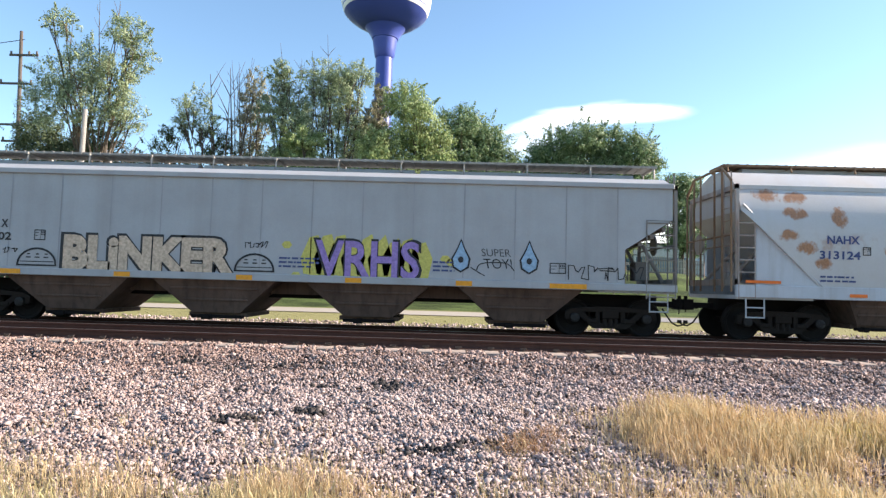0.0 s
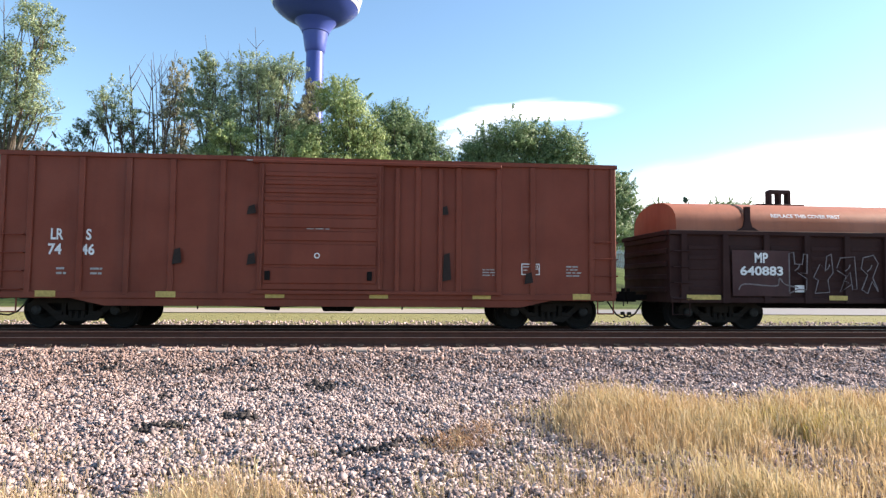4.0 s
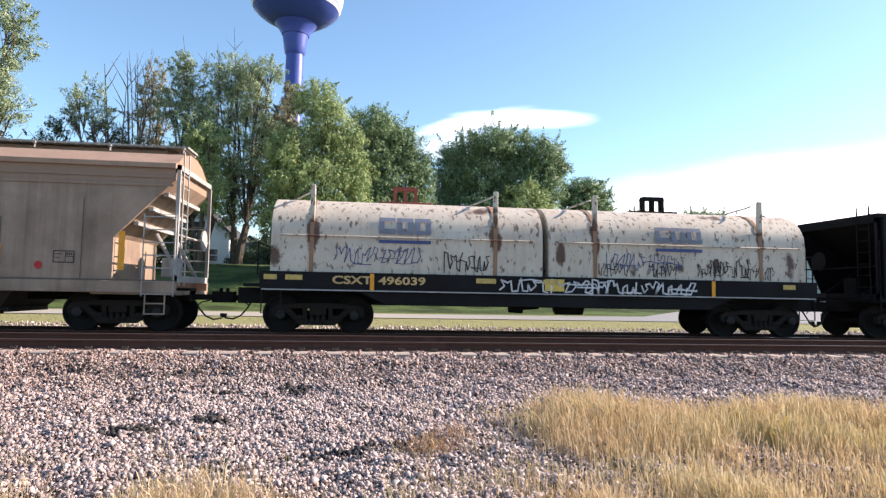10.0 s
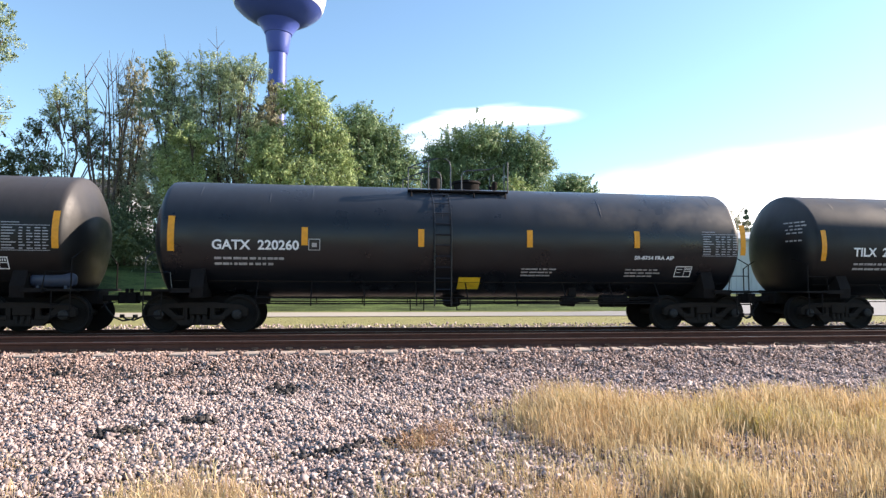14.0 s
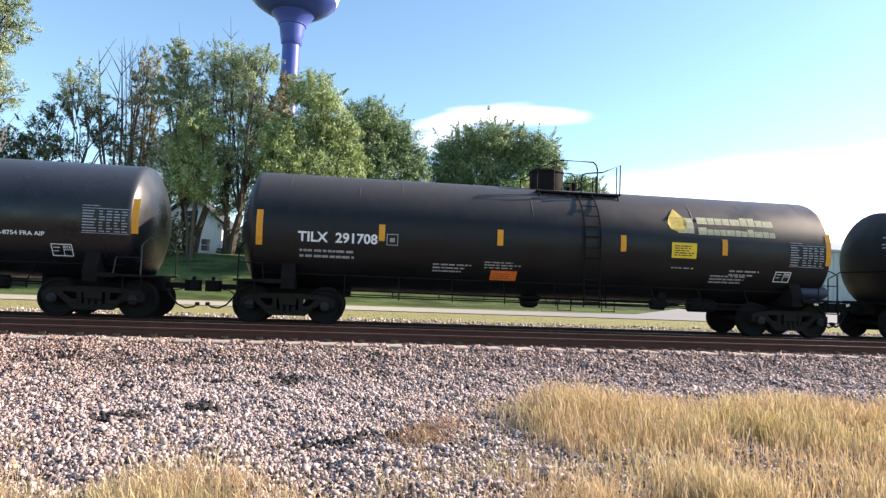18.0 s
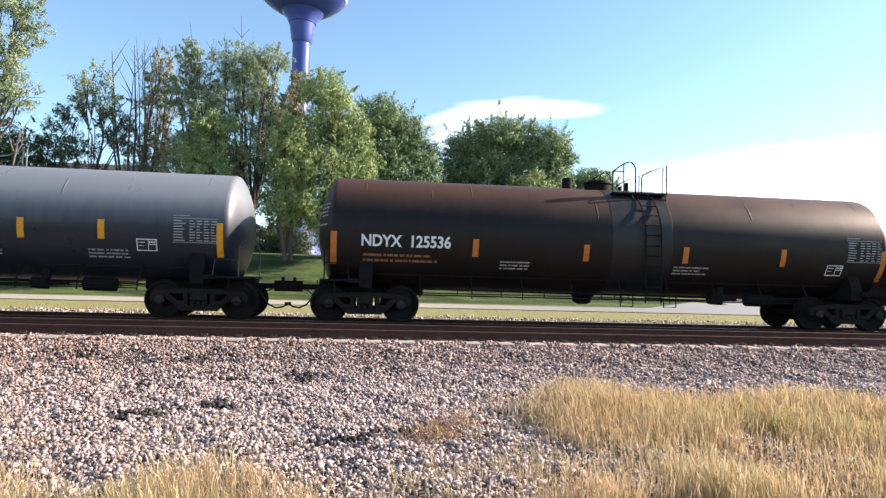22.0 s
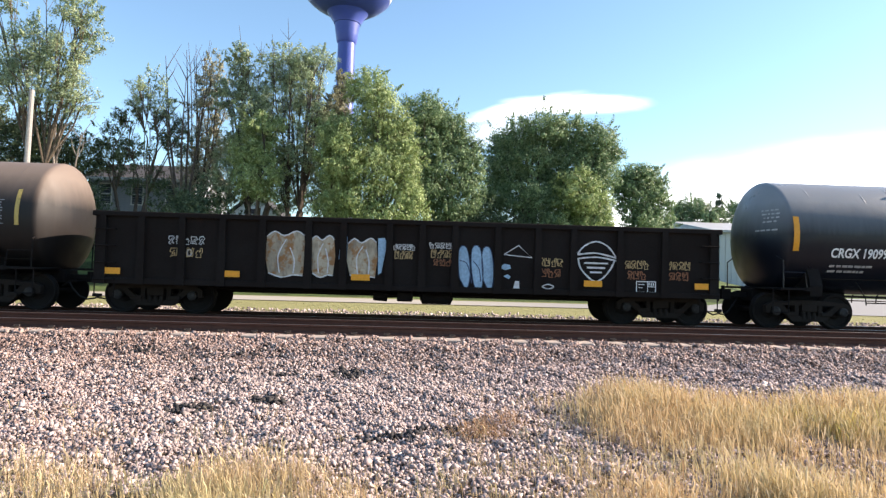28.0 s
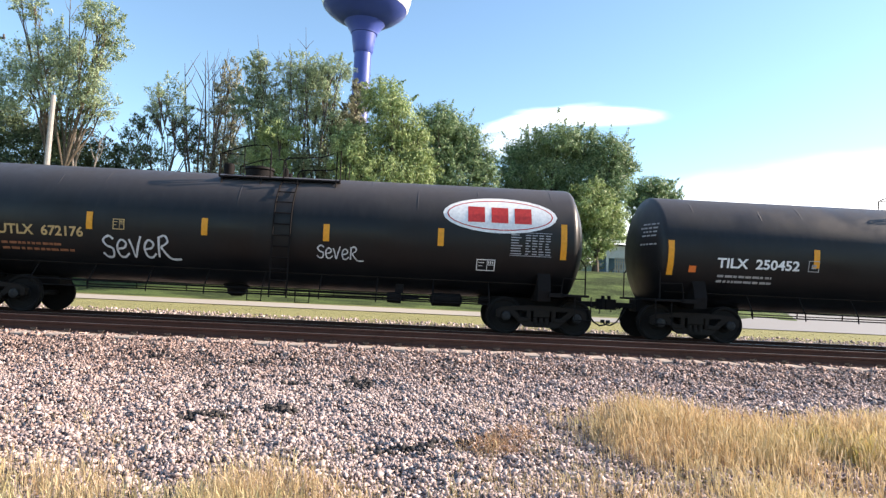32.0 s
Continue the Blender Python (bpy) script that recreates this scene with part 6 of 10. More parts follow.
def gondola(x, length, label, half, mat, truck_x, z0=0.72, z1=2.5, w=1.5, posts=14, slats=True, name="gondola", post_xs=None):
    car = start_car(name, label, "gondola", x, length, truck_x)
    side = lambda z: w
    t = 0.05
    for sy in (-1, 1):
        bm = bmesh.new()
        box(bm, -half, half, *sorted((sy * w, sy * (w - t))), z0, z1 - 0.02)
        part("side_sheet", bm, mat, car)
    for s in (-1, 1):
        bm = bmesh.new()
        box(bm, *sorted((s * half, s * (half - t))), -w + t, w - t, z0, z1 - 0.02)
        part("end_sheet", bm, mat, car)
    bm = bmesh.new()
    box(bm, -half + t, half - t, -w + t, w - t, z0 + 0.1, z0 + 0.2)
    part("floor_sheet", bm, mat, car)
    for sy in (-1, 1):
        bm = bmesh.new()
        box(bm, -half - 0.05, half + 0.05, *sorted((sy * (w - 0.08), sy * (w + 0.09))), z1 - 0.12, z1, 0.015)
        part("top_chord", bm, mat, car)
        bm = bmesh.new()
        box(bm, -half, half, *sorted((sy * (w - 0.02), sy * (w + 0.06))), z0, z0 + 0.14, 0.01)
        part("side_sill", bm, mat, car)
    for s in (-1, 1):
        bm = bmesh.new()
        box(bm, *sorted((s * (half - 0.08), s * (half + 0.09))), -w + 0.08, w - 0.08, z1 - 0.12, z1, 0.015)
        part("top_chord", bm, mat, car)
    for xk in post_xs or [-half + 0.35 + (2 * half - 0.7) * k / (posts - 1) for k in range(posts)]:
        bm = bmesh.new()
        prism(bm, [(xk - 0.1, z0), (xk + 0.1, z0), (xk + 0.07, z1 - 0.1), (xk - 0.07, z1 - 0.1)], "y", -w - 0.09, -w)
        me = done(bm, "side_post", mat)
        part("side_post", me, None, car)
        part("side_post", mirror_y(me), None, car)
    if slats:
        step = (2 * half - 0.7) / (posts - 1)
        bm = bmesh.new()
        box(bm, 0.14, step - 0.14, -w - 0.016, -w, 0, 0.1, 0.007)
        ridge = done(bm, "pressed_ridge", mat)
        for k in range(posts - 1):
            for j in range(5):
                part("pressed_ridge", ridge, None, car, at=(-half + 0.35 + step * k, 0, z0 + 0.32 + j * (z1 - z0 - 0.55) / 5))
    for s in (-1, 1):
        bm = bmesh.new()
        for k in range(5):
            z = z0 + 0.25 + k * 0.33
            box(bm, *sorted((s * half, s * (half + 0.07))), -w + 0.12, w - 0.12, z, z + 0.14, 0.02)
        part("ribbed_end", bm, mat, car)
        for k in range(4):
            z = z0 + 0.1 + k * 0.4
            bm = bmesh.new()
            tube(bm, [(s * (half - 0.05), -w, z), (s * (half - 0.05), -w - 0.12, z), (s * (half - 0.5), -w - 0.12, z), (s * (half - 0.5), -w, z)], 0.016, 5)
            part("grab_iron", bm, mat, car)
        bm = bmesh.new()
        tube(bm, [(s * (half - 0.05), -w - 0.02, z0), (s * (half - 0.05), -w - 0.02, 0.42), (s * (half - 0.5), -w - 0.02, 0.42), (s * (half - 0.5), -w - 0.02, z0)], 0.018, 5)
        part("sill_step", bm, mat, car)
        bm = bmesh.new()
        box(bm, *sorted((s * (half - 0.2), s * (length / 2 - 0.75))), -0.35, 0.35, 0.68, 1.0, 0.02)
        part("draft_sill", bm, M["steel_dark"], car)
    bm = bmesh.new()
    box(bm, -half + 0.5, half - 0.5, -0.3, 0.3, 0.55, 0.8)
    part("centre_sill", bm, M["steel_dark"], car)
    part("air_reservoir", G["reservoir"], None, car, at=(0.6, -0.8, 0.56))
    part("brake_cylinder", G["brake_cylinder"], None, car, at=(-0.7, -0.8, 0.58))
    bm = bmesh.new()
    tube(bm, [(-truck_x + 1.3, -1.0, 0.66), (-1.2, -1.0, 0.6), (2.0, -1.0, 0.62), (truck_x - 1.3, -1.0, 0.66)], 0.016, 5)
    box(bm, -0.4, 0.0, -1.1, -0.7, 0.45, 0.7, 0.03)
    part("brake_rigging", bm, M["steel_dark"], car)
    return car, side


def hood(car, x0, x1, w, z0, z_side, z_top, mat, name="coil_hood", label="", bands=(), band_mat=None):
    """A rounded steel cover over coils."""
    prof = [(-w, z0), (-w, z_side)]
    for k in range(1, 12):
        a = math.pi * k / 12
        prof.append((-w * math.cos(a), z_side + (z_top - z_side) * math.sin(a) ** 0.8))
    prof += [(w, z_side), (w, z0)]
    bm = bmesh.new()
    a = [bm.verts.new((x0, y, z)) for y, z in prof]
    b = [bm.verts.new((x1, y, z)) for y, z in prof]
    for i in range(len(prof) - 1):
        bm.faces.new((a[i], a[i + 1], b[i + 1], b[i]))
    bm.faces.new(a[::-1])
    bm.faces.new(b)
    h = part(name, bm, mat, car, label, smooth=True)
    for xk in bands:
        bm = bmesh.new()
        aa = [bm.verts.new((xk - 0.05, y * 1.012, z0 + (z - z0) * 1.01)) for y, z in prof]
        bb = [bm.verts.new((xk + 0.05, y * 1.012, z0 + (z - z0) * 1.01)) for y, z in prof]
        for i in range(len(prof) - 1):
            bm.faces.new((aa[i], aa[i + 1], bb[i + 1], bb[i]))
        part("hood_band", bm, band_mat or mat, h)
    return h, (lambda z: w if z <= z_side else w * math.sqrt(max(0.0, 1 - min(1, ((z - z_side) / (z_top - z_side)) ** 2.5))))


def lift_bracket(car, x, z, mat, parent=None):
    """The arched lifting bracket on top of a hood."""
    bm = bmesh.new()
    box(bm, x - 0.7, x + 0.7, -0.15, 0.15, z - 0.02, z + 0.05, 0.01)
    for q in (-0.28, 0.0, 0.28):
        box(bm, x + q - 0.04, x + q + 0.04, -0.1, 0.1, z + 0.05, z + 0.36)
    prism(bm, [(x - 0.34, z + 0.36), (x + 0.34, z + 0.36), (x + 0.3, z + 0.46), (x - 0.3, z + 0.46)], "y", -0.1, 0.1)
    part("lift_bracket", bm, mat, parent or car)


# ---- the train, car by car ----
def build_train():
    # the pale crowns mix top dust with painted-in sun and sky sheen
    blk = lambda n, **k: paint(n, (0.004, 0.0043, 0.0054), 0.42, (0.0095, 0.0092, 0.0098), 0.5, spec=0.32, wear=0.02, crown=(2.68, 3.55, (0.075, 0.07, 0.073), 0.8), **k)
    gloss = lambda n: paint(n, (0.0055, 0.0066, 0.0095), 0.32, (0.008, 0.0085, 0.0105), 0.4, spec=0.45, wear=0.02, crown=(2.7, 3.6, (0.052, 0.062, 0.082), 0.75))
    WH, WD, YL, YD, BK = M["white"], M["white_dull"], M["yellow"], M["yellow_dull"], M["black"]

    # grey four-bay covered hopper with sprayed lettering
    body = paint("hopper_grey", (0.33, 0.355, 0.38), 0.55, (0.19, 0.175, 0.16), 0.32, 0.0, streak=(1.6, 1.6, 0.08))
    bay = paint("hopper_bay_grime", (0.105, 0.066, 0.05), 0.85, (0.035, 0.021, 0.017), 0.8, streak=(7, 7, 0.5))
    car, side = covered_hopper(CX["hop1"], 20.16, "light grey four-bay covered hopper car with colourful spray lettering", 9.38, body, body, bay,
                               z_sill=(1.14, 1.32), z_eave=3.76, z_roof=4.1, z_walk=4.42, bays=4, bay_span=15.0, bay_xs=(-5.67, -1.99, 1.83, 5.6), bay_zb=0.22, truck_x=7.88, z_slope_top=2.9, z_slope_bot=2.15, slope=(1.15, 1),
                               walk_mat=paint("walk_galv", (0.30, 0.29, 0.27), 0.6), bay_w=(3.2, 1.2), shear=True, slope_mat=bay, end_mat=paint("end_grimy", (0.24, 0.225, 0.215), 0.7, (0.10, 0.08, 0.065), 0.6))
    seam = paint("seam_grime", (0.285, 0.30, 0.325), 0.7, (0.2, 0.19, 0.18), 0.5, streak=(6, 6, 1.4))
    for k in range(14):
        xr = -8.33 + 1.25 * k
        flat_quads([rect(xr - 0.014, xr + 0.014, 1.35, 3.66)], "panel_seam", seam, side, car, 0.006)
    rnd = random.Random(5)
    blobs = []
    for i in range(9):
        xk = 0.48 + i * 0.33
        blobs.append([(xk - 0.22, 1.35), (xk + 0.2, 1.3), (xk + 0.3, 1.8), (xk + 0.12, 2.28 + rnd.uniform(-0.08, 0.1)), (xk - 0.1, 2.2 + rnd.uniform(-0.1, 0.1)), (xk - 0.3, 1.75)])
    for xk, zk in ((-0.17, 2.05), (3.73, 1.8), (3.88, 1.72), (0.08, 1.3)):
        blobs.append([(xk + 0.13 * math.cos(a), zk + 0.1 * math.sin(a)) for a in [k * 1.047 for k in range(6)]])
    flat_quads(blobs, "spray_cloud", M["spray_yellow"], side, car, 0.006, "yellow sprayed cloud")
    mark(car, "VRHS", 0.47, 1.22, 1.04, BK, side, 2.70, 0.032, name="spray_outline", lift=0.012)
    mark(car, "VRHS", 0.54, 1.28, 0.92, M["purple"], side, 2.56, 0.022, name="spray_lettering", lift=0.018)
    mark(car, "BLiNKER", -5.78, 1.22, 1.0, BK, side, 4.4, 0.09, name="spray_outline", lift=0.012)
    mark(car, "BLiNKER", -5.70, 1.29, 0.87, M["spray_tan"], side, 4.24, 0.06, name="spray_lettering", lift=0.018)
    mark(car, "SUPER", 4.61, 1.90, 0.18, BK, side, 0.72, -0.012, -0.15, name="spray_tag")
    mark(car, "TOY!", 4.66, 1.60, 0.24, BK, side, 0.72, -0.008, -0.2, name="spray_tag")
    brush(car, [rounded(((4.5, 1.55), (4.62, 1.72), (5.2, 1.74), (5.42, 1.56))), rounded(((4.35, 1.62), (4.55, 1.5), (4.7, 1.42)))], BK, side, 0.012, "spray_tag")
    for xk in (4.11, 5.78):
        drop = [(xk, 2.32), (xk + 0.1, 2.08), (xk + 0.24, 1.82), (xk + 0.2, 1.6), (xk, 1.48), (xk - 0.2, 1.6), (xk - 0.24, 1.82), (xk - 0.1, 2.08)]
        flat_quads([drop], "spray_drop_edge", BK, side, car, 0.010)
        flat_quads([[(xk + (a - xk) * 0.8, 1.82 + (b - 1.82) * 0.86) for a, b in drop]], "spray_drop", M["spray_blue"], side, car, 0.015)
        flat_quads([[(xk + 0.07 * math.cos(a), 1.8 + 0.08 * math.sin(a)) for a in [k * 0.785 for k in range(8)]]], "spray_eye", BK, side, car, 0.02)
    # two black domes with eyes on a level base
    for xk in (-6.35, -0.95):
        ring = [k * math.pi / 12 for k in range(13)]
        qs = []
        for g, h in zip(ring, ring[1:]):
            qs.append([(xk + u * math.cos(q), 1.4 + v * math.sin(q)) for u, v, q in ((0.5, 0.42, g), (0.5, 0.42, h), (0.45, 0.37, h), (0.45, 0.37, g))])
        qs += [rect(xk - 0.5, xk + 0.5, 1.36, 1.4), rect(xk - 0.42, xk + 0.42, 1.46, 1.48)]
        for e in (-0.2, 0.02, 0.24):
            qs += [rect(xk + e - 0.07, xk + e + 0.05, 1.56, 1.59), rect(xk + e - 0.05, xk + e + 0.03, 1.64, 1.67)]
        flat_quads(qs, "spray_dome", BK, side, car, 0.012)
    scrawl(car, -7.2, 1.66, 0.4, 0.16, M["black"], side, 4, 3, 0.010)
    scrawl(car, -1.2, 1.95, 0.6, 0.18, M["black"], side, 5, 4, 0.010)
    scrawl(car, 6.73, 1.4, 1.9, 0.35, M["black"], side, 8, 6, 0.012)
    bars(car, -0.35, 1.5, 1.0, 0.3, 3, M["blue_text"], side, 2)
    bars(car, 3.43, 1.5, 0.6, 0.3, 3, M["blue_text"], side, 3)
    mark(car, "X", -7.29, 2.3, 0.2, BK, side, 0.17)
    mark(car, "002", -7.52, 1.98, 0.2, BK, side, 0.5)
    frame_box(car, -6.45, 2.0, 0.28, 0.26, BK, side, 5)
    frame_box(car, 6.28, 1.52, 0.4, 0.26, BK, side, 6)
    for xk, w in ((-7.47, 0.75), (-4.4, 0.4), (-1.38, 0.4), (1.3, 0.4), (4.0, 0.4), (6.28, 0.9)):
        flat_quads([rect(xk, xk + w, 1.16, 1.28)], "reflector", YL, side, car, 0.036)

    # white centre-flow hopper, rust breaking through
    body = paint("hopper_white_rusty", (0.44, 0.455, 0.47), 0.42, (0.36, 0.32, 0.27), 0.35, 0.7, rust=(0.38, 0.165, 0.065), rust_scale=1.15, rust_stretch=(1.3, 1, 1.0), streak=(2, 2, 0.2), rust_bands=((2.42, 0.3), (1.62, 0.2)), rust_soft=0.2,
                 spots=((7.2, 3.55, 0.95, 0.36), (7.8, 3.5, 0.45, 0.34), (6.75, 2.75, 0.3, 0.3), (-0.3, 2.75, 0.26, 0.52), (0.5, 2.6, 0.16, 0.34), (1.15, 2.62, 0.46, 0.4), (1.75, 2.55, 0.28, 0.2), (2.65, 2.5, 0.46, 0.36), (3.4, 2.5, 0.38, 0.22), (4.1, 2.5, 0.26, 0.38),
                        (4.85, 2.45, 0.5, 0.3), (5.75, 2.42, 0.3, 0.16), (2.85, 3.62, 0.28, 0.24), (0.3, 3.7, 0.28, 0.18), (1.5, 3.7, 0.5, 0.15), (-7.7, 3.6, 0.35, 0.18), (-7.0, 3.55, 0.3, 0.16), (-7.1, 3.15, 0.3, 0.14), (-7.25, 2.6, 0.22, 0.16), (-6.85, 2.3, 0.25, 0.18), (-6.4, 1.9, 0.2, 0.15), (-6.0, 3.1, 0.18, 0.28), (-3.2, 2.5, 0.45, 0.28), (-2.0, 2.6, 0.3, 0.32), (-4.6, 2.3, 0.35, 0.22), (-1.0, 1.7, 0.7, 0.14)))
    sill = paint("sill_pale_blue", (0.44, 0.48, 0.53), 0.55, (0.25, 0.22, 0.2), 0.4)
    rusty = paint("rusty_walk", (0.24, 0.15, 0.09), 0.8, (0.1, 0.06, 0.04), 0.5)
    car, side = covered_hopper(CX["NAHX"], 18.52, "white round-sided covered hopper car streaked with rust", 8.5, body, sill, bay,
                               z_sill=(1.07, 1.38), z_eave=3.85, z_roof=4.36, z_walk=4.53, bulge=0.08, round_top=0.3, bays=5, bay_span=10.6, bay_xs=(-5.0, -2.78, 0.0, 2.8, 5.0), truck_x=7.15, z_slope_top=3.2, slope=(1.9, 1), gusset=True,
                               walk_mat=rusty, end_mat=paint("end_rusty", (0.36, 0.33, 0.31), 0.7, (0.2, 0.11, 0.065), 0.8), bay_w=(1.45, 0.7), pipes=True)
    for s in (-1, 1):
        bm = bmesh.new()
        for yy in (-1.42, -0.9, -0.45, 0.45, 0.9, 1.42):
            tube(bm, [(s * 8.58, yy, 1.2), (s * 8.58, yy, 4.35 if abs(yy) < 1 else 3.95)], 0.028, 5)
        tube(bm, [(s * 8.58, -1.42, 3.95), (s * 8.58, -0.9, 4.35), (s * 8.58, 0.9, 4.35), (s * 8.58, 1.42, 3.95)], 0.035, 5)
        tube(bm, [(s * 8.58, -1.42, 2.6), (s * 8.58, 1.42, 2.6)], 0.025, 5)
        part("end_rail", bm, rusty, car)
    mark(car, "NAHX", -6.35, 2.42, 0.2, M["blue_text"], side, 0.78)
    mark(car, "313124", -6.53, 2.05, 0.2, M["blue_text"], side, 0.98)
    frame_box(car, -5.5, 2.16, 0.2, 0.2, BK, side, 2)
    bars(car, -6.5, 1.5, 1.05, 0.2, 2, M["blue_text"], side, 3)
    frame_box(car, 4.63, 1.45, 0.42, 0.22, BK, side, 7)
    for xk, w in ((-8.3, 0.85), (7.0, 0.9)):
        flat_quads([rect(xk, xk + w, 1.42, 1.49)], "reflector", M["orange"], side, car, 0.05)
    for xk in (-5.8, -3.4, -0.5, 2.3, 4.7):
        flat_quads([rect(xk, xk + 0.42, 1.14, 1.22)], "reflector", M["orange"], side, car, 0.05)
    bars(car, -4.6, 1.12, 3.0, 0.12, 1, M["blue_text"], lambda z: 1.53, 9)
    bars(car, 0.3, 1.12, 1.6, 0.12, 1, M["blue_text"], lambda z: 1.53, 10)

    # clean grey hopper with yellow upright reflectors
    body = paint("hopper_pale_grey", (0.345, 0.365, 0.38), 0.3, (0.27, 0.245, 0.22), 0.4, spec=0.55, streak=(1.2, 1.2, 0.12))
    bay2 = paint("bay_grey", (0.125, 0.112, 0.105), 0.75, (0.04, 0.03, 0.026), 0.8)
    car, side = covered_hopper(CX["GPFX"], 17.84, "clean pale grey covered hopper car with yellow upright reflectors", 8.25, body, body, bay2,
                               z_sill=(0.98, 1.38), z_eave=3.74, z_roof=4.3, z_walk=4.43, bulge=0.06, bays=4, bay_span=10.2, truck_x=6.5, z_slope_top=2.9, z_slope_bot=1.75, slope=(1.35, 1),
                               roof_mat=paint("roof_grey", (0.22, 0.228, 0.235), 0.5, (0.15, 0.14, 0.13), 0.4), walk_mat=paint("walk_dark", (0.25, 0.25, 0.23), 0.7), bay_w=(2.3, 1.1), pipes=True)
    for k, xk in enumerate((-3.6, -2.5, -1.1, 0.0, 1.4, 2.6, 3.8)):
        bm = bmesh.new()
        tube(bm, [(xk, -1.3, 0.98), (xk, -1.3, 0.42)], 0.025, 5)
        part("pipe_hanger", bm, body, car)
    bm = bmesh.new()
    tube(bm, [(-4.6, -1.32, 0.9), (4.2, -1.32, 0.9)], 0.03, 6)
    part("vent_pipe", bm, body, car, smooth=True)
    for k in range(8):
        xa, xb = -6.9 + 1.76 * k, -6.9 + 1.76 * k + 1.7
        bm = bmesh.new()
        grid = []
        for i in range(13):
            u = i / 12
            row = []
            for j in range(13):
                v = j / 12
                z = 2.15 + 1.12 * v
                h = 0.11 * (1 - abs(2 * u - 1) ** 8) * min(1.0, v * 1.5) ** 1.5 * (1 - max(0.0, v * 1.05 - 0.05) ** 6)
                row.append(bm.verts.new((xa + (xb - xa) * u, -side(z) - 0.002 - h, z)))
            grid.append(row)
        for ga, gb in zip(grid, grid[1:]):
            for j in range(12):
                bm.faces.new((ga[j], gb[j], gb[j + 1], ga[j + 1]))
        part("bulged_panel", bm, body, car, smooth=True)
    mark(car, "GPFX", -6.24, 2.25, 0.23, BK, side, 0.78, lift=0.07)
    mark(car, "11534", -6.22, 1.87, 0.23, BK, side, 0.74)
    bars(car, -6.25, 1.48, 0.75, 0.24, 2, BK, side, 3)
    frame_box(car, -5.35, 2.08, 0.24, 0.24, BK, lambda z: side(z) + 0.05, 2)
    for xk, a, b in ((-6.43, 1.48, 2.38), (-4.26, 1.48, 1.92), (-1.45, 1.5, 1.94), (1.39, 1.5, 1.94), (4.28, 1.5, 1.94), (6.68, 1.54, 2.4)):
        flat_quads([rect(xk - 0.06, xk + 0.06, a, b)], "reflector", YL, side, car, 0.06)
    frame_box(car, 5.3, 1.54, 0.42, 0.28, BK, side, 7)
    bars(car, 2.2, 1.55, 0.9, 0.24, 3, BK, side, 8)
    bars(car, -3.2, 1.48, 0.85, 0.08, 1, BK, side, 9)
    sd = lambda z: 1.53
    for xk, mt in ((-6.1, M["red_text"]), (-1.9, M["blue_text"]), (0.7, M["red_text"]), (3.6, M["blue_text"])):
        bars(car, xk, 1.14, 1.5, 0.12, 2, mt, sd, int(xk * 7) + 60)

    # red-brown box car
    red = paint("boxcar_red", (0.185, 0.037, 0.019), 0.55, (0.085, 0.023, 0.015), 0.5, spec=0.3, streak=(2, 2, 0.15))
    car, side = box_car(CX["LRS"], 16.4, "red-brown steel box car with a sliding door", 7.3, red, 5.72)
    for tx, xa, za, h, w in (("LR", -6.15, 2.1, 0.26, 0.28), ("S", -5.37, 2.1, 0.26, 0.12), ("74", -6.2, 1.75, 0.26, 0.3), ("46", -5.47, 1.75, 0.26, 0.3)):
        mark(car, tx, xa, za, h, WH, side, w)
    bars(car, -6.0, 1.3, 0.28, 0.22, 2, WD, side, 1)
    bars(car, -5.25, 1.3, 0.28, 0.22, 2, WD, side, 2)
    frame_box(car, 4.92, 1.38, 0.46, 0.28, WH, side, 7)
    bars(car, 6.05, 1.35, 0.4, 0.3, 4, WD, side, 3)
    bars(car, 3.95, 1.35, 0.4, 0.2, 3, WD, side, 4)
    mark(car, "O", -0.12, 1.72, 0.14, WH, lambda z: 1.64, 0.14)
    bars(car, -0.3, 2.42, 0.6, 0.05, 1, WD, lambda z: 1.64, 5)
    for xk in (-1.75, -0.8, 0.35, 1.6, 2.95, 4.25):
        flat_quads([rect(xk, xk + 0.16, 4.05, 4.075)], "roof_mark", WD, lambda z: 1.585, car)
    grime = plain("grease_dark", (0.022, 0.014, 0.012), 0.8, var=0.4)
    for xk, za, zb in ((-1.62, 2.75, 3.0), (-1.6, 1.55, 1.85), (2.98, 2.8, 3.05), (3.05, 1.2, 1.9), (5.08, 1.15, 1.45), (-3.3, 1.55, 1.95)):
        flat_quads([[(xk - 0.1, za), (xk + 0.12, za + 0.04), (xk + 0.08, zb), (xk - 0.06, zb - 0.05)]], "grease_stain", grime, lambda z: 1.6, car, 0.004)
    for xk in (-6.42, -3.75, -1.25, 1.2, 3.7, 6.2):
        flat_quads([rect(xk, xk + 0.45, 0.78, 0.92)], "reflector", YD, lambda z: 1.57, car)

    # covered coil gondola, brown
    brown = paint("gondola_brown", (0.036, 0.0135, 0.0125), 0.75, (0.017, 0.009, 0.0085), 0.5, 0.2, rust=(0.075, 0.025, 0.017), spec=0.2)
    orange_rust = paint("hood_orange", (0.36, 0.115, 0.06), 0.6, (0.2, 0.07, 0.045), 0.45, 0.2, rust=(0.2, 0.06, 0.03))
    car, side = gondola(CX["MP640"], 17.3, "dark brown coil gondola under two rusty orange covers", 8.05, brown, 6.5, z1=2.56, posts=15)
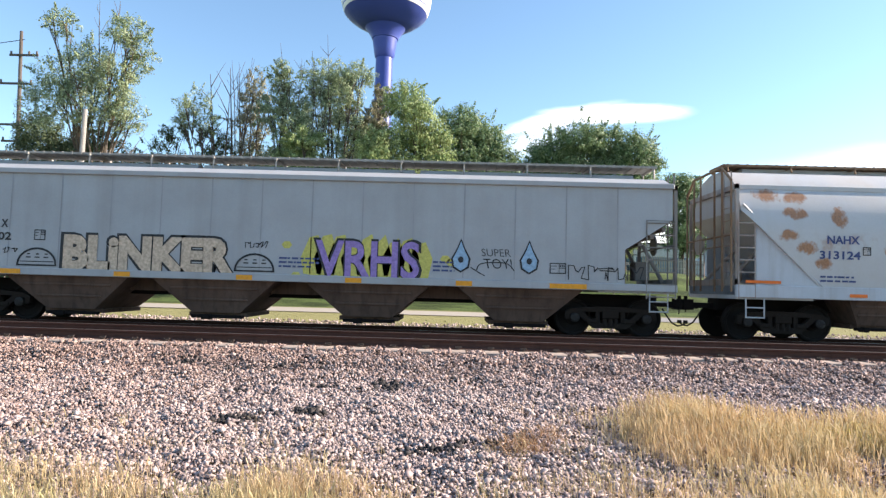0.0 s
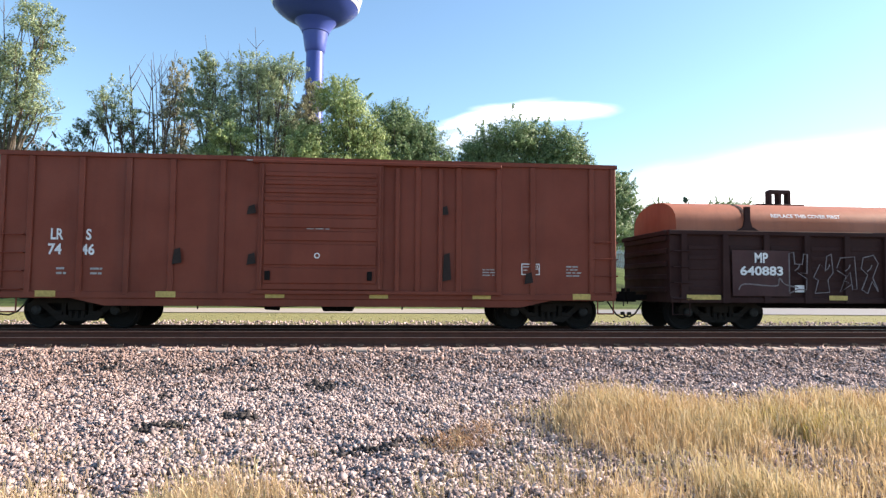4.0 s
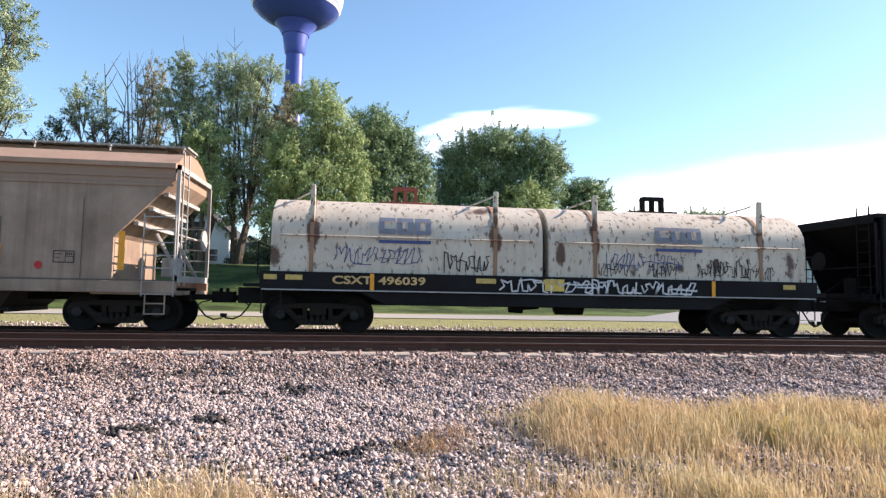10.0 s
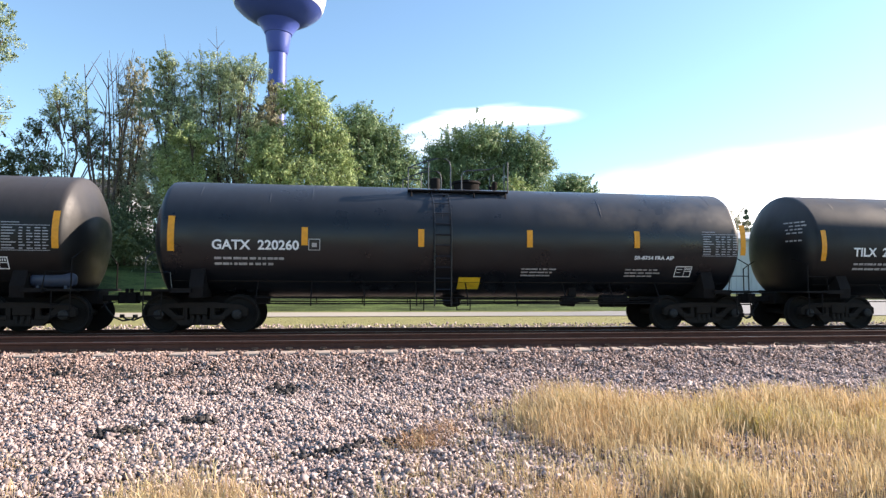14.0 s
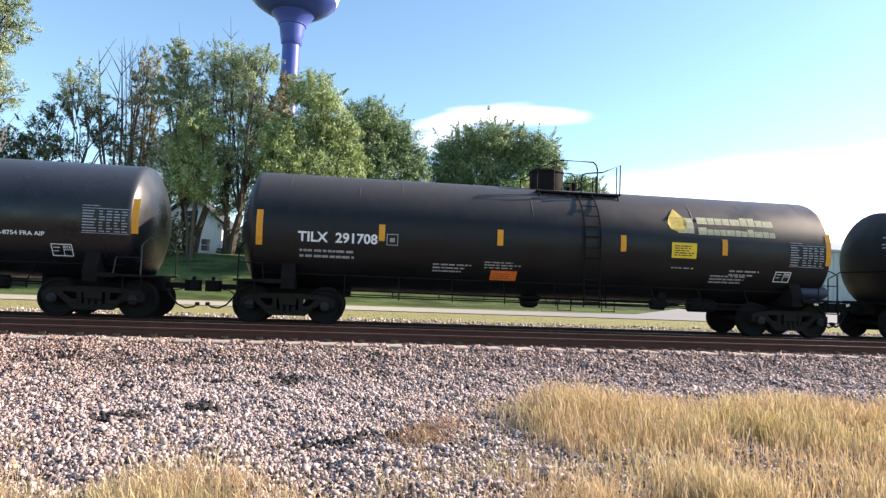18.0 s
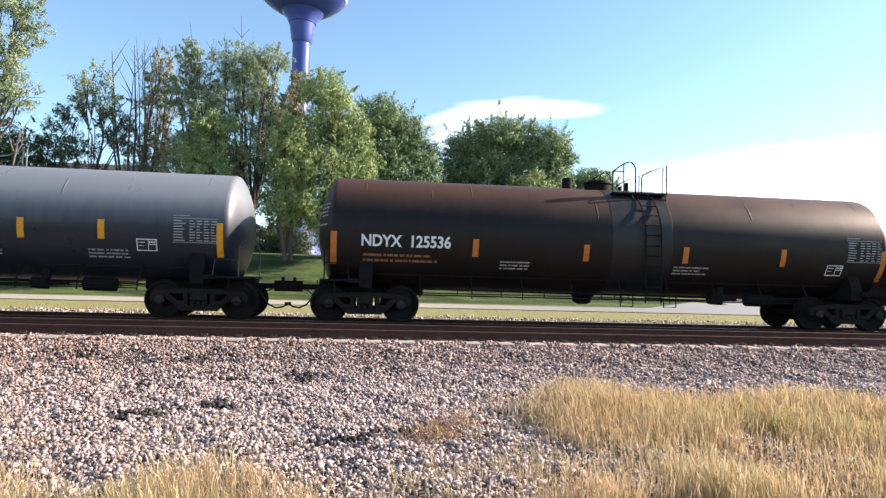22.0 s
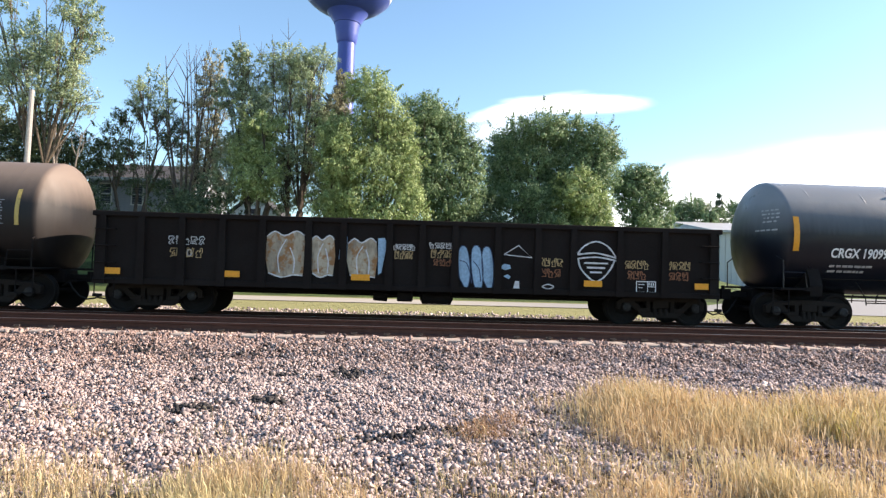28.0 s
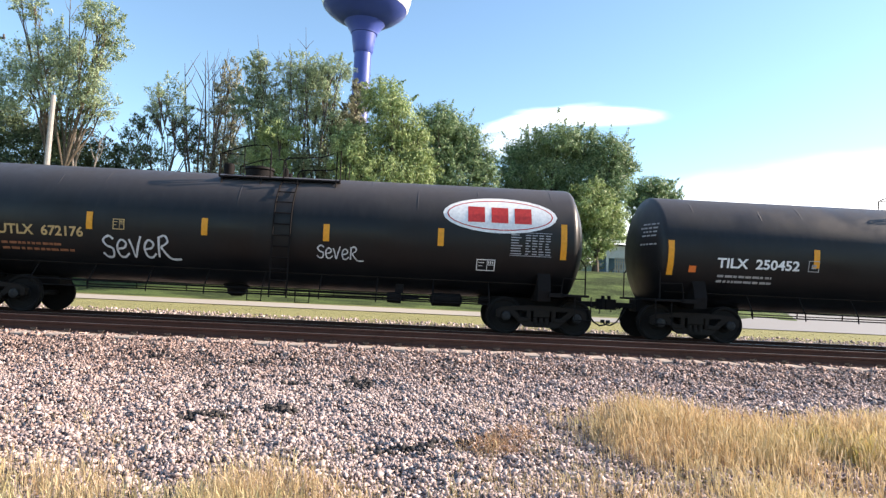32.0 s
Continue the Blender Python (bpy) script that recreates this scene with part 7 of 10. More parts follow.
    for a, b, bands in ((-7.8, -0.85, (-5.9, -1.3)), (-0.72, 7.8, (1.35, 5.6))):
        h, hs = hood(car, a, b, 1.36, 2.54, 2.75, 3.42, orange_rust, "coil_hood", "rusty orange steel hood", bands, brown)
        lift_bracket(car, (a + b) / 2 + 0.2, 3.42, brown, h)
        mark(car, "REPLACE THIS COVER FIRST" if a < -1 else "REPLACE THIS COVER LAST", a + 2.56 if a < -1 else 2.95, 2.93, 0.1, WH, lambda z: hs(z) + 0.05, 1.92)
        for xb in bands:
            bm = bmesh.new()
            prism(bm, [(xb - 0.32, 2.56), (xb + 0.32, 2.56), (xb + 0.12, 2.68), (xb + 0.07, 2.85), (xb + 0.07, 3.2), (xb - 0.07, 3.2), (xb - 0.07, 2.85), (xb - 0.12, 2.68)], "y", -1.42, -1.34)
            part("hood_stand", bm, brown, h)
    bm = bmesh.new()
    prism(bm, [(-0.95, 2.6), (0.08, 2.6), (0.02, 2.95), (-0.5, 3.16), (-0.72, 3.02)], "y", -1.45, -1.39)
    part("torn_panel", bm, brown, car, "dark torn hood panel")
    bm = bmesh.new()
    prism(bm, [(-1.02, 3.36), (-0.5, 3.27), (0.02, 3.14), (0.02, 3.1), (-0.5, 3.2), (-0.8, 3.22)], "y", -1.52, -0.95)
    part("bent_flap", bm, brown, car, "bent sheet sticking up from the hood")
    bm = bmesh.new()
    tube(bm, [(0.02, -1.46, 3.1), (0.12, -1.47, 2.85), (0.1, -1.46, 2.6)], 0.03, 5)
    part("torn_edge", bm, orange_rust, car)
    mark(car, "MP", -5.86, 1.74, 0.26, WH, side, 0.36, 0.03, lift=0.114)
    mark(car, "640883", -6.25, 1.42, 0.24, WH, side, 1.15, 0.03, lift=0.114)
    tagm = plain("tag_lilac", (0.17, 0.145, 0.155), 0.7, var=0.4)
    for i, (xa, wa, n) in enumerate(((-5.0, 2.6, 4), (-2.3, 2.2, 3), (0.0, 2.5, 4), (2.7, 1.3, 2), (4.2, 1.9, 3))):
        sprayed_outlines(car, xa, 1.0 + 0.05 * (i % 2), wa, 1.0, n, tagm, lambda z: 1.6, 0.016, 20 + i)
    brush(car, [rounded(((-6.3, 1.05), (-6.15, 1.2), (-5.5, 1.16), (-5.25, 1.18), (-5.2, 1.35), (-5.05, 1.2), (-4.7, 1.12)))], tagm, lambda z: 1.6, 0.018, "spray_tag")
    flat_quads([rect(-6.45, -4.9, 0.9, 2.06)], "painted_patch", paint("patch_maroon", (0.06, 0.021, 0.022), 0.7, (0.03, 0.014, 0.013), 0.5), side, car, 0.1)
    flat_quads([rect(-4.75, -4.4, 1.0, 1.18)], "decal", WH, side, car, 0.05)
    for xk, w in ((-7.66, 0.9), (-3.85, 0.5), (-1.9, 0.45), (0.95, 0.45), (3.0, 0.45), (5.0, 0.45), (6.8, 0.9)):
        flat_quads([rect(xk, xk + w, 0.8, 0.92)], "reflector", YD, lambda z: 1.58, car)

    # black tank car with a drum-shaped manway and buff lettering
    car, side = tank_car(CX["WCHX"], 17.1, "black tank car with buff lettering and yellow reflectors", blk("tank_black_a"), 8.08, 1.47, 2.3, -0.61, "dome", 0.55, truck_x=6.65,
                         stripes=((-7.43, 1.88, 2.62), (-4.56, 2.1, 2.52), (-1.46, 2.1, 2.52), (1.25, 2.08, 2.5), (4.32, 2.06, 2.48), (7.3, 1.9, 2.64)), stripe_mat=YL)
    tank_marks(car, side, "WCHX  25341", -6.55, 1.62, 0.24, M["gold_text"], 2.13, M["gold_text"], 4, 4.5, 1.45, 6.15, 2.0)

    # black tank cars with a yellow emblem
    for key, num, lab in (("TILX709", "TILX  291709", 1), ("TILX732", "TILX  291732", 2), ("TILX719", "TILX  291718", 3), ("TILX706", "TILX  291708", 4)):
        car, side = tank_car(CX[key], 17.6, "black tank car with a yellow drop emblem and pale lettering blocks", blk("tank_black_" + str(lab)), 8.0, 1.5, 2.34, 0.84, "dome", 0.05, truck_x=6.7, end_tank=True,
                             stripes=((-7.4, 1.88, 2.72), (-4.5, 2.1, 2.5), (-1.55, 2.12, 2.52), (1.69, 2.12, 2.54), (4.5, 2.14, 2.56), (7.51, 1.98, 2.84)))
        tank_marks(car, side, num, -6.5, 2.0, 0.25, WH, 1.9, WD, lab, 6.03, 1.5, 6.45, 1.95)
        flat_quads([[(3.2, 3.34), (3.0, 3.1), (2.93, 2.94), (3.0, 2.78), (3.2, 2.7), (3.4, 2.78), (3.48, 2.94), (3.4, 3.1)]], "drop_emblem", M["emblem_gold"], side, car, 0.03)
        flat_quads([rect(3.2, 3.66, 2.68, 2.82), rect(3.2, 3.66, 2.82, 2.97), rect(3.2, 3.66, 2.97, 3.1)], "emblem_square", M["cream"], side, car, 0.014)
        rnd = random.Random(9)
        for row, (za, zb, xa, n) in enumerate(((2.95, 3.18, 3.77, 9), (2.66, 2.86, 3.77, 11))):
            w = 2.15 / n if row == 0 else 2.2 / n
            name_blocks(car, xa, za, [w * (1.2 if k % 4 == 0 else 0.82) for k in range(n)], zb - za, w * 0.08, M["cream"], side, 0.02, 60 + row)
        flat_quads([rect(3.01, 3.7, 2.02, 2.22), rect(3.01, 3.7, 2.22, 2.42)], "placard", M["placard_yellow"], side, car, 0.02)
        bars(car, 3.08, 2.08, 0.56, 0.3, 5, BK, side, 12, lift=0.026)
        flat_quads([rect(-1.71, -1.03, 1.26, 1.38), rect(-1.71, -1.03, 1.38, 1.5)], "placard", M["orange"], side, car, 0.02)
        bars(car, -1.66, 1.3, 0.6, 0.16, 3, M["spray_rust"], side, 13, lift=0.026)
        bars(car, -1.9, 1.55, 1.0, 0.2, 3, WD, side, 14)
        bars(car, 3.05, 1.75, 0.8, 0.07, 1, WD, side, 4)
        bars(car, 4.7, 1.62, 0.95, 0.2, 2, WD, side, 5)

    # black tank cars with bare railings
    for key, num, lab in (("GATX260", "GATX  220260", 5), ("GATX257", "GATX  220257", 6)):
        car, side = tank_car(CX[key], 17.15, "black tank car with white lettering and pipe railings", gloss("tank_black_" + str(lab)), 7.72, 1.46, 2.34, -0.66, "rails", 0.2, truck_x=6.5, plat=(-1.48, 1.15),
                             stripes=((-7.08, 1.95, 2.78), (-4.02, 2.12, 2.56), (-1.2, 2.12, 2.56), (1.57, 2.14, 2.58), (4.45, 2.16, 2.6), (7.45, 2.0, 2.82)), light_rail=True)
        tank_marks(car, side, num, -6.16, 2.0, 0.24, WH, 2.01, WD, lab, 5.6, 1.42, 6.36, 2.0)
        mark(car, "SR-8754 FRA AIP", 4.4, 1.86, 0.1, WH, side, 1.1)
        flat_quads([rect(-0.2, 0.36, 1.08, 1.23), rect(-0.2, 0.36, 1.23, 1.38)], "placard", M["placard_yellow"], side, car, 0.02)

    # beige hopper with a dusty brown roof
    body = paint("hopper_beige", (0.31, 0.222, 0.165), 0.6, (0.085, 0.055, 0.04), 0.95, streak=(2.2, 2.2, 0.06), crown=(3.3, 3.7, (0.27, 0.17, 0.115), 0.85))
    roof = paint("roof_dusty", (0.33, 0.22, 0.16), 0.8, (0.16, 0.1, 0.07), 0.4)
    car, side = covered_hopper(CX["ACFX"], 16.1, "dirty beige covered hopper car with a dusty brown roof", 7.25, body, body, paint("bay_black", (0.03, 0.022, 0.019), 0.85, (0.014, 0.01, 0.009), 0.7),
                               z_sill=(0.92, 1.2), z_eave=3.95, z_roof=4.42, z_walk=4.6, bulge=0.0, bays=3, bay_span=8.6, truck_x=5.85, z_slope_top=3.6, z_slope_bot=2.2, slope=(1.3, 1),
                               roof_mat=roof, walk_mat=paint("walk_grey", (0.26, 0.25, 0.23), 0.6), end_mat=paint("end_white", (0.36, 0.345, 0.33), 0.6, dirt_amt=0.6), bay_w=(1.7, 0.8), bay_zb=0.42)
    for zz in (3.42, 3.62):
        flat_quads([rect(-7.1, 7.1, zz, zz + 0.06)], "side_ridge", body, side, car, 0.03)
    line = paint("seam_brown", (0.085, 0.065, 0.055), 0.8, (0.16, 0.13, 0.11), 0.6, streak=(6, 6, 1.2))
    for k, xr in enumerate((-5.2, -3.55, -1.82, -0.08, 1.62, 3.4, 5.15)):
        flat_quads([rect(xr - 0.013, xr + 0.013, 1.22, (2.55, 2.3, 3.4, 2.1, 3.9, 2.6, 3.1)[k])], "panel_seam", line, side, car, 0.006)
    flat_quads([rect(-7.2, 7.2, 1.2, 1.23)], "sill_seam", line, lambda z: 1.535, car, 0.004)
    for xa, wd, zz in ((-4.9, 0.9, 2.2), (-3.2, 0.45, 1.82), (-1.0, 0.4, 2.15), (0.35, 0.75, 2.14), (1.3, 0.2, 1.75)):
        flat_quads([rect(xa, xa + wd, zz, zz + 0.018)], "scratch", line, side, car, 0.006)
    mark(car, "ACFX", -5.6, 2.05, 0.22, BK, side, 0.75)
    mark(car, "48950", -5.64, 1.72, 0.22, BK, side, 0.95)
    bars(car, -5.6, 1.35, 1.4, 0.2, 2, BK, side, 3)
    for xk, a, b in ((-5.98, 1.36, 2.28), (-3.49, 1.62, 2.06), (-1.28, 1.6, 2.05), (0.88, 1.58, 2.03), (3.37, 1.52, 1.98), (6.02, 1.44, 2.34)):
        flat_quads([rect(xk - 0.07, xk + 0.07, a, b)], "reflector", YL, side, car, 0.02)
    frame_box(car, 4.55, 1.58, 0.46, 0.28, BK, side, 7)
    flat_quads([[(4.25 + 0.09 * math.cos(a), 1.52 + 0.1 * math.sin(a)) for a in [k * 0.785 for k in range(8)]]], "red_seal", M["red_text"], side, car, 0.02)

    # flat coil car under two white rust-streaked hoods
    deck = paint("coil_deck_black", (0.006, 0.0058, 0.0075), 0.75, (0.014, 0.010, 0.0085), 0.4, spec=0.2)
    hoodm = paint("hood_white_rust", (0.52, 0.465, 0.39), 0.6, (0.32, 0.225, 0.16), 0.55, 0.62, rust=(0.085, 0.036, 0.022), rust_scale=6.5, rust_stretch=(1.5, 1, 0.7), streak=(5, 5, 0.25), rust_soft=0.06,
                  spots=((-6.0, 2.45, 0.14, 0.5), (-1.5, 2.5, 0.16, 0.55), (-1.75, 3.15, 0.5, 0.1), (1.1, 2.5, 0.12, 0.55), (5.66, 2.45, 0.1, 0.6), (4.6, 3.2, 0.4, 0.08), (0.2, 2.1, 0.12, 0.3), (2.1, 1.75, 0.12, 0.16), (3.4, 1.8, 0.1, 0.14), (6.5, 1.9, 0.12, 0.4), (4.4, 1.85, 0.1, 0.2), (-6.9, 1.9, 0.14, 0.35)))
    car = start_car("coil_car", "flat steel coil car under two white rust-streaked hoods", "coil car", CX["CSXT"], 16.65, 5.85)
    for sy in (-1, 1):
        bm = bmesh.new()
        prism(bm, [(-7.2, 1.05), (7.2, 1.05), (7.2, 1.5), (-7.2, 1.5)], "y", *sorted((sy * 1.42, sy * 1.5)))
        part("side_sill", bm, deck, car)
        bm = bmesh.new()
        prism(bm, [(-4.2, 0.74), (4.2, 0.74), (4.9, 1.06), (-4.9, 1.06)], "y", *sorted((sy * 1.35, sy * 1.42)))
        part("fish_belly_sill", bm, deck, car)
    bm = bmesh.new()
    box(bm, -7.2, 7.2, -1.42, 1.42, 1.3, 1.48)
    part("deck", bm, deck, car)
    bm = bmesh.new()
    box(bm, -7.9, 7.9, -0.35, 0.35, 0.7, 1.1, 0.02)
    part("centre_sill", bm, deck, car)
    sdk = lambda z: 1.51
    faded = paint("faded_blue", (0.16, 0.18, 0.24), 0.7)
    flat_quads([rect(-7.15, 7.15, 1.05, 1.08)], "deck_line", WD, sdk, car, 0.004)
    flat_quads([rect(-0.25, 0.25, 1.14, 1.44)], "placard", M["emblem_gold"], sdk, car, 0.012)
    for a, b, bands, lx in ((-6.98, -0.28, (-6.02, -1.5), -3.7), (-0.12, 6.95, (1.1, 5.66), 3.3)):
        h, hs = hood(car, a, b, 1.4, 1.5, 2.35, 3.4, hoodm, "coil_hood", "white steel hood with rust streaks", bands, paint("band_rust", (0.3, 0.17, 0.1), 0.8))
        lift_bracket(car, lx, 3.4, M["steel_dark"] if a > -1 else paint("bracket_red", (0.25, 0.05, 0.03), 0.7), h)
        for xb in bands:
            bm = bmesh.new()
            tube(bm, [(xb - 0.5, -0.5, 3.36), (xb - 0.1, -0.9, 3.5), (xb + 0.02, -1.0, 3.55)], 0.025, 5)
            box(bm, xb - 0.055, xb + 0.055, -1.42, -1.3, 2.72, 3.62, 0.01)
            part("hood_handle", bm, hoodm, h)
        x0, z0 = (-4.41, 2.46) if a < -1 else (2.72, 2.44)
        for k in range(3):
            xa = x0 + k * 0.44
            flat_quads([rect(xa, xa + 0.4, z0, z0 + 0.1), rect(xa, xa + 0.13, z0 + 0.1, z0 + 0.32), rect(xa + (0.27 if k else 0.13), xa + 0.4, z0 + 0.1, z0 + 0.32 if k else z0 + 0.14), rect(xa, xa + 0.4, z0 + 0.32, z0 + 0.42)], "name_block", faded, hs, car, 0.03)
        flat_quads([rect(x0, x0 + 1.28, z0 - 0.22, z0 - 0.14)], "name_rule", M["blue_text"], hs, car, 0.03)
        scrawl(car, a + 1.5, 1.72, 2.2, 0.45, M["blue_text"], hs, 12, int(a) + 70, 0.010)
        scrawl(car, lx + 0.9, 1.58, 1.2, 0.5, BK, hs, 8, int(a) + 75, 0.014)
        if a > -1:
            for q in range(4):
                scrawl(car, a + 1.3 + q * 1.35, 1.56, 0.8, 0.35, BK, hs, 7, 300 + q, 0.011)
        bm = bmesh.new()
        tube(bm, [(a + 0.2, -1.47, 2.38), (b - 0.2, -1.47, 2.38)], 0.02, 5)
        part("hood_rail", bm, hoodm, h)
    mark(car, "CSXT", -5.5, 1.22, 0.2, M["gold_text"], sdk, 0.95)
    mark(car, "496039", -4.4, 1.22, 0.2, M["gold_text"], sdk, 1.15)
    scrawl(car, -1.4, 1.1, 2.9, 0.34, M["spray_white"], sdk, 11, 81, 0.02)
    scrawl(car, 0.9, 1.1, 2.9, 0.34, M["spray_white"], sdk, 12, 82, 0.02)
    for xk in (-4.55, 4.25):
        flat_quads([rect(xk - 0.05, xk + 0.05, 1.08, 1.48)], "reflector", YL, sdk, car, 0.02)
    for xk, w in ((-7.1, 0.3), (-6.6, 0.4), (-2.0, 0.5), (-0.3, 0.4), (6.2, 0.35)):
        flat_quads([rect(xk, xk + w, 1.3, 1.42)], "reflector", YD, sdk, car, 0.02)
    for s in (-1, 1):
        bm = bmesh.new()
        tube(bm, [(s * 7.15, -1.45, 1.1), (s * 7.15, -1.45, 0.5), (s * 6.7, -1.45, 0.5), (s * 6.7, -1.45, 1.1)], 0.018, 5)
        tube(bm, [(s * 7.3, -1.2, 1.4), (s * 7.3, -1.2, 2.2), (s * 7.3, 1.2, 2.2), (s * 7.3, 1.2, 1.4)], 0.02, 5)
        box(bm, *sorted((s * 7.15, s * 7.6)), -1.3, 1.3, 1.12, 1.2)
        part("end_rail", bm, deck, car)
    part("air_reservoir", G["reservoir"], None, car, at=(0.6, -0.8, 0.7))
    part("brake_cylinder", G["brake_cylinder"], None, car, at=(-0.7, -0.8, 0.7))

    # black open hopper
    coal = paint("open_hopper_black", (0.0045, 0.0042, 0.0062), 0.6, (0.008, 0.007, 0.0078), 0.4, spec=0.13, wear=0.05)
    car = start_car("open_hopper", "black open-top hopper car with white slanted lettering blocks", "hopper car", CX["RBMN"], 15.35, 5.52)
    w = 1.5
    side = lambda z: w
    bm = bmesh.new()
    for sy in (-1, 1):
        prism(bm, [(-6.95, 3.36), (6.95, 3.36), (6.95, 2.75), (6.2, 1.05), (-6.2, 1.05), (-6.95, 2.75)], "y", *sorted((sy * (w - 0.05), sy * w)))
    for s in (-1, 1):
        v = [bm.verts.new((s * 6.93, y, 3.3)) for y in (-w, w)] + [bm.verts.new((s * 3.9, y, 1.1)) for y in (w, -w)]
        bm.faces.new(v)
    part("body_shell", bm, coal, car)
    for sy in (-1, 1):
        bm = bmesh.new()
        box(bm, -7.0, 7.0, *sorted((sy * (w - 0.08), sy * (w + 0.08))), 3.3, 3.42, 0.015)
        part("top_chord", bm, coal, car)
        bm = bmesh.new()
        box(bm, -6.95, 6.95, *sorted((sy * (w - 0.08), sy * (w + 0.04))), 1.02, 1.18, 0.015)
        part("side_sill", bm, coal, car)
    for s in (-1, 1):
        bm = bmesh.new()
        box(bm, *sorted((s * 6.9, s * 7.0)), -w + 0.08, w - 0.08, 3.3, 3.42)
        part("top_chord", bm, coal, car)
    for k in range(13):
        xk = -6.8 + 13.6 * k / 12
        bm = bmesh.new()
        box(bm, xk - 0.06, xk + 0.06, -w - 0.09, -w, 1.1, 3.32, 0.015)
        me = done(bm, "side_post", coal)
        part("side_post", me, None, car)
        part("side_post", mirror_y(me), None, car)
    for s in (-1, 1):
        end_frame(car, s, 6.98, 1.1, 3.3, coal, 2.8, w)
        bm = bmesh.new()
        box(bm, *sorted((s * 6.98, s * 4.9)), -w + 0.06, w - 0.06, 1.0, 1.1)
        part("end_floor", bm, coal, car)
    bm = bmesh.new()
    box(bm, -7.1, 7.1, -0.3, 0.3, 0.72, 1.05, 0.02)
    part("centre_sill", bm, M["steel_dark"], car)
    hopper_bays(car, (-3.2, -1.3, 1.5, 3.5), 1.5, 0.6, 1.08, 0.42, coal)
    for z0, xs in ((2.86, (-5.44, -4.45, -3.43, -2.47, -1.54, -0.71, 0.1, 1.92)), (2.42, (-3.47, -2.48, -1.58, -0.68, 0.09, 1.01, 1.91, 2.79))):
        for k, xa in enumerate(xs):
            name_blocks(car, xa, z0 + 0.012 * k * (z0 > 2.6), (0.2 if k != 4 or z0 < 2.6 else 0.09,), 0.34, 0.0, WH, side, 0.1, 5, 0.2)
    mark(car, "RB", -4.42, 2.04, 0.22, WH, side, 0.52, lift=0.1)
    mark(car, "MN", -3.62, 2.04, 0.22, WH, side, 0.52, lift=0.1)
    mark(car, "75", -4.38, 1.64, 0.22, WH, side, 0.42, lift=0.1)
    mark(car, "30", -3.64, 1.64, 0.22, WH, side, 0.42, lift=0.1)
    bars(car, -4.35, 1.25, 1.5, 0.2, 2, WD, lambda z: w + 0.09, 3)
    for xk, a, b, ww in ((-5.0, 1.16, 1.6, 0.1), (-3.54, 1.18, 1.58, 0.05), (-1.98, 1.18, 1.6, 0.05), (0.92, 1.16, 1.6, 0.05), (2.43, 1.16, 1.6, 0.05), (5.57, 1.18, 2.08, 0.05)):
        flat_quads([rect(xk - ww, xk + ww, a, b)], "reflector", YL, side, car, 0.1)
    frame_box(car, 4.15, 1.46, 0.46, 0.28, WD, lambda z: w + 0.09, 7)

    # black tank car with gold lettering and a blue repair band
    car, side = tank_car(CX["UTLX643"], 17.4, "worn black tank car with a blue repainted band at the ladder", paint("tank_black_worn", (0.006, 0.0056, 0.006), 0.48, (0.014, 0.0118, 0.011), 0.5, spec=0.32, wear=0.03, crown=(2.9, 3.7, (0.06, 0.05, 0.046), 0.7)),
                         7.72, 1.45, 2.3, -0.5, "rails", -0.2, truck_x=6.55, plat=(-1.3, 1.0),
                         stripes=((-7.45, 1.44, 2.28), (-4.51, 1.83, 2.3), (-2.32, 1.85, 2.3), (0.25, 1.85, 2.28), (3.69, 1.85, 2.28), (7.3, 1.46, 2.31)))
    bm = bmesh.new()
    lathe(bm, [(-1.52, 1.45), (-1.515, 1.455), (-1.5, 1.455), (-1.4, 1.455), (2.0, 1.455), (2.14, 1.455), (2.155, 1.455), (2.16, 1.45)], "x", 56, (0, 0, 2.3))
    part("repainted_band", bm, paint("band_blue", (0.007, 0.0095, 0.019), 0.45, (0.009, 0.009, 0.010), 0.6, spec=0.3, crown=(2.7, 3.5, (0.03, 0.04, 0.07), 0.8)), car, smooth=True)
    tank_marks(car, side, "UTLX  643495", -6.47, 1.86, 0.22, M["gold_text"], 1.88, M["spray_rust"], 7, 5.14, 1.62, 6.0, 1.7)
    scrawl(car, 2.1, 1.35, 1.2, 0.25, M["white_dull"], side, 5, 90, 0.012)
    scrawl(car, 3.6, 1.3, 1.2, 0.5, M["white_dull"], side, 5, 91, 0.012)

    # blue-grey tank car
    # crown puts the sunlit, dusty upper half into the paint
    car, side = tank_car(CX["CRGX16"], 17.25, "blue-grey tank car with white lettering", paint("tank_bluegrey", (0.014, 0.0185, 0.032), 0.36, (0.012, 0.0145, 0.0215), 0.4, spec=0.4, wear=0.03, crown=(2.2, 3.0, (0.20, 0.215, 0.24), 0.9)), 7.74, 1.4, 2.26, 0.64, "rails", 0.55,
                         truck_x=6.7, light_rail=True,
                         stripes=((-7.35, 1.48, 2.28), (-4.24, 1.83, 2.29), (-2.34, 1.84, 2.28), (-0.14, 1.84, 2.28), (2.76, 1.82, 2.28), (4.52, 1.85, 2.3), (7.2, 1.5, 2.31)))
    tank_marks(car, side, "CRGX  16120", -6.5, 1.92, 0.24, WH, 1.56, WD, 8, 5.3, 1.6, 6.2, 1.85, False)
    bars(car, -3.5, 1.5, 0.35, 0.1, 1, WD, side, 6)

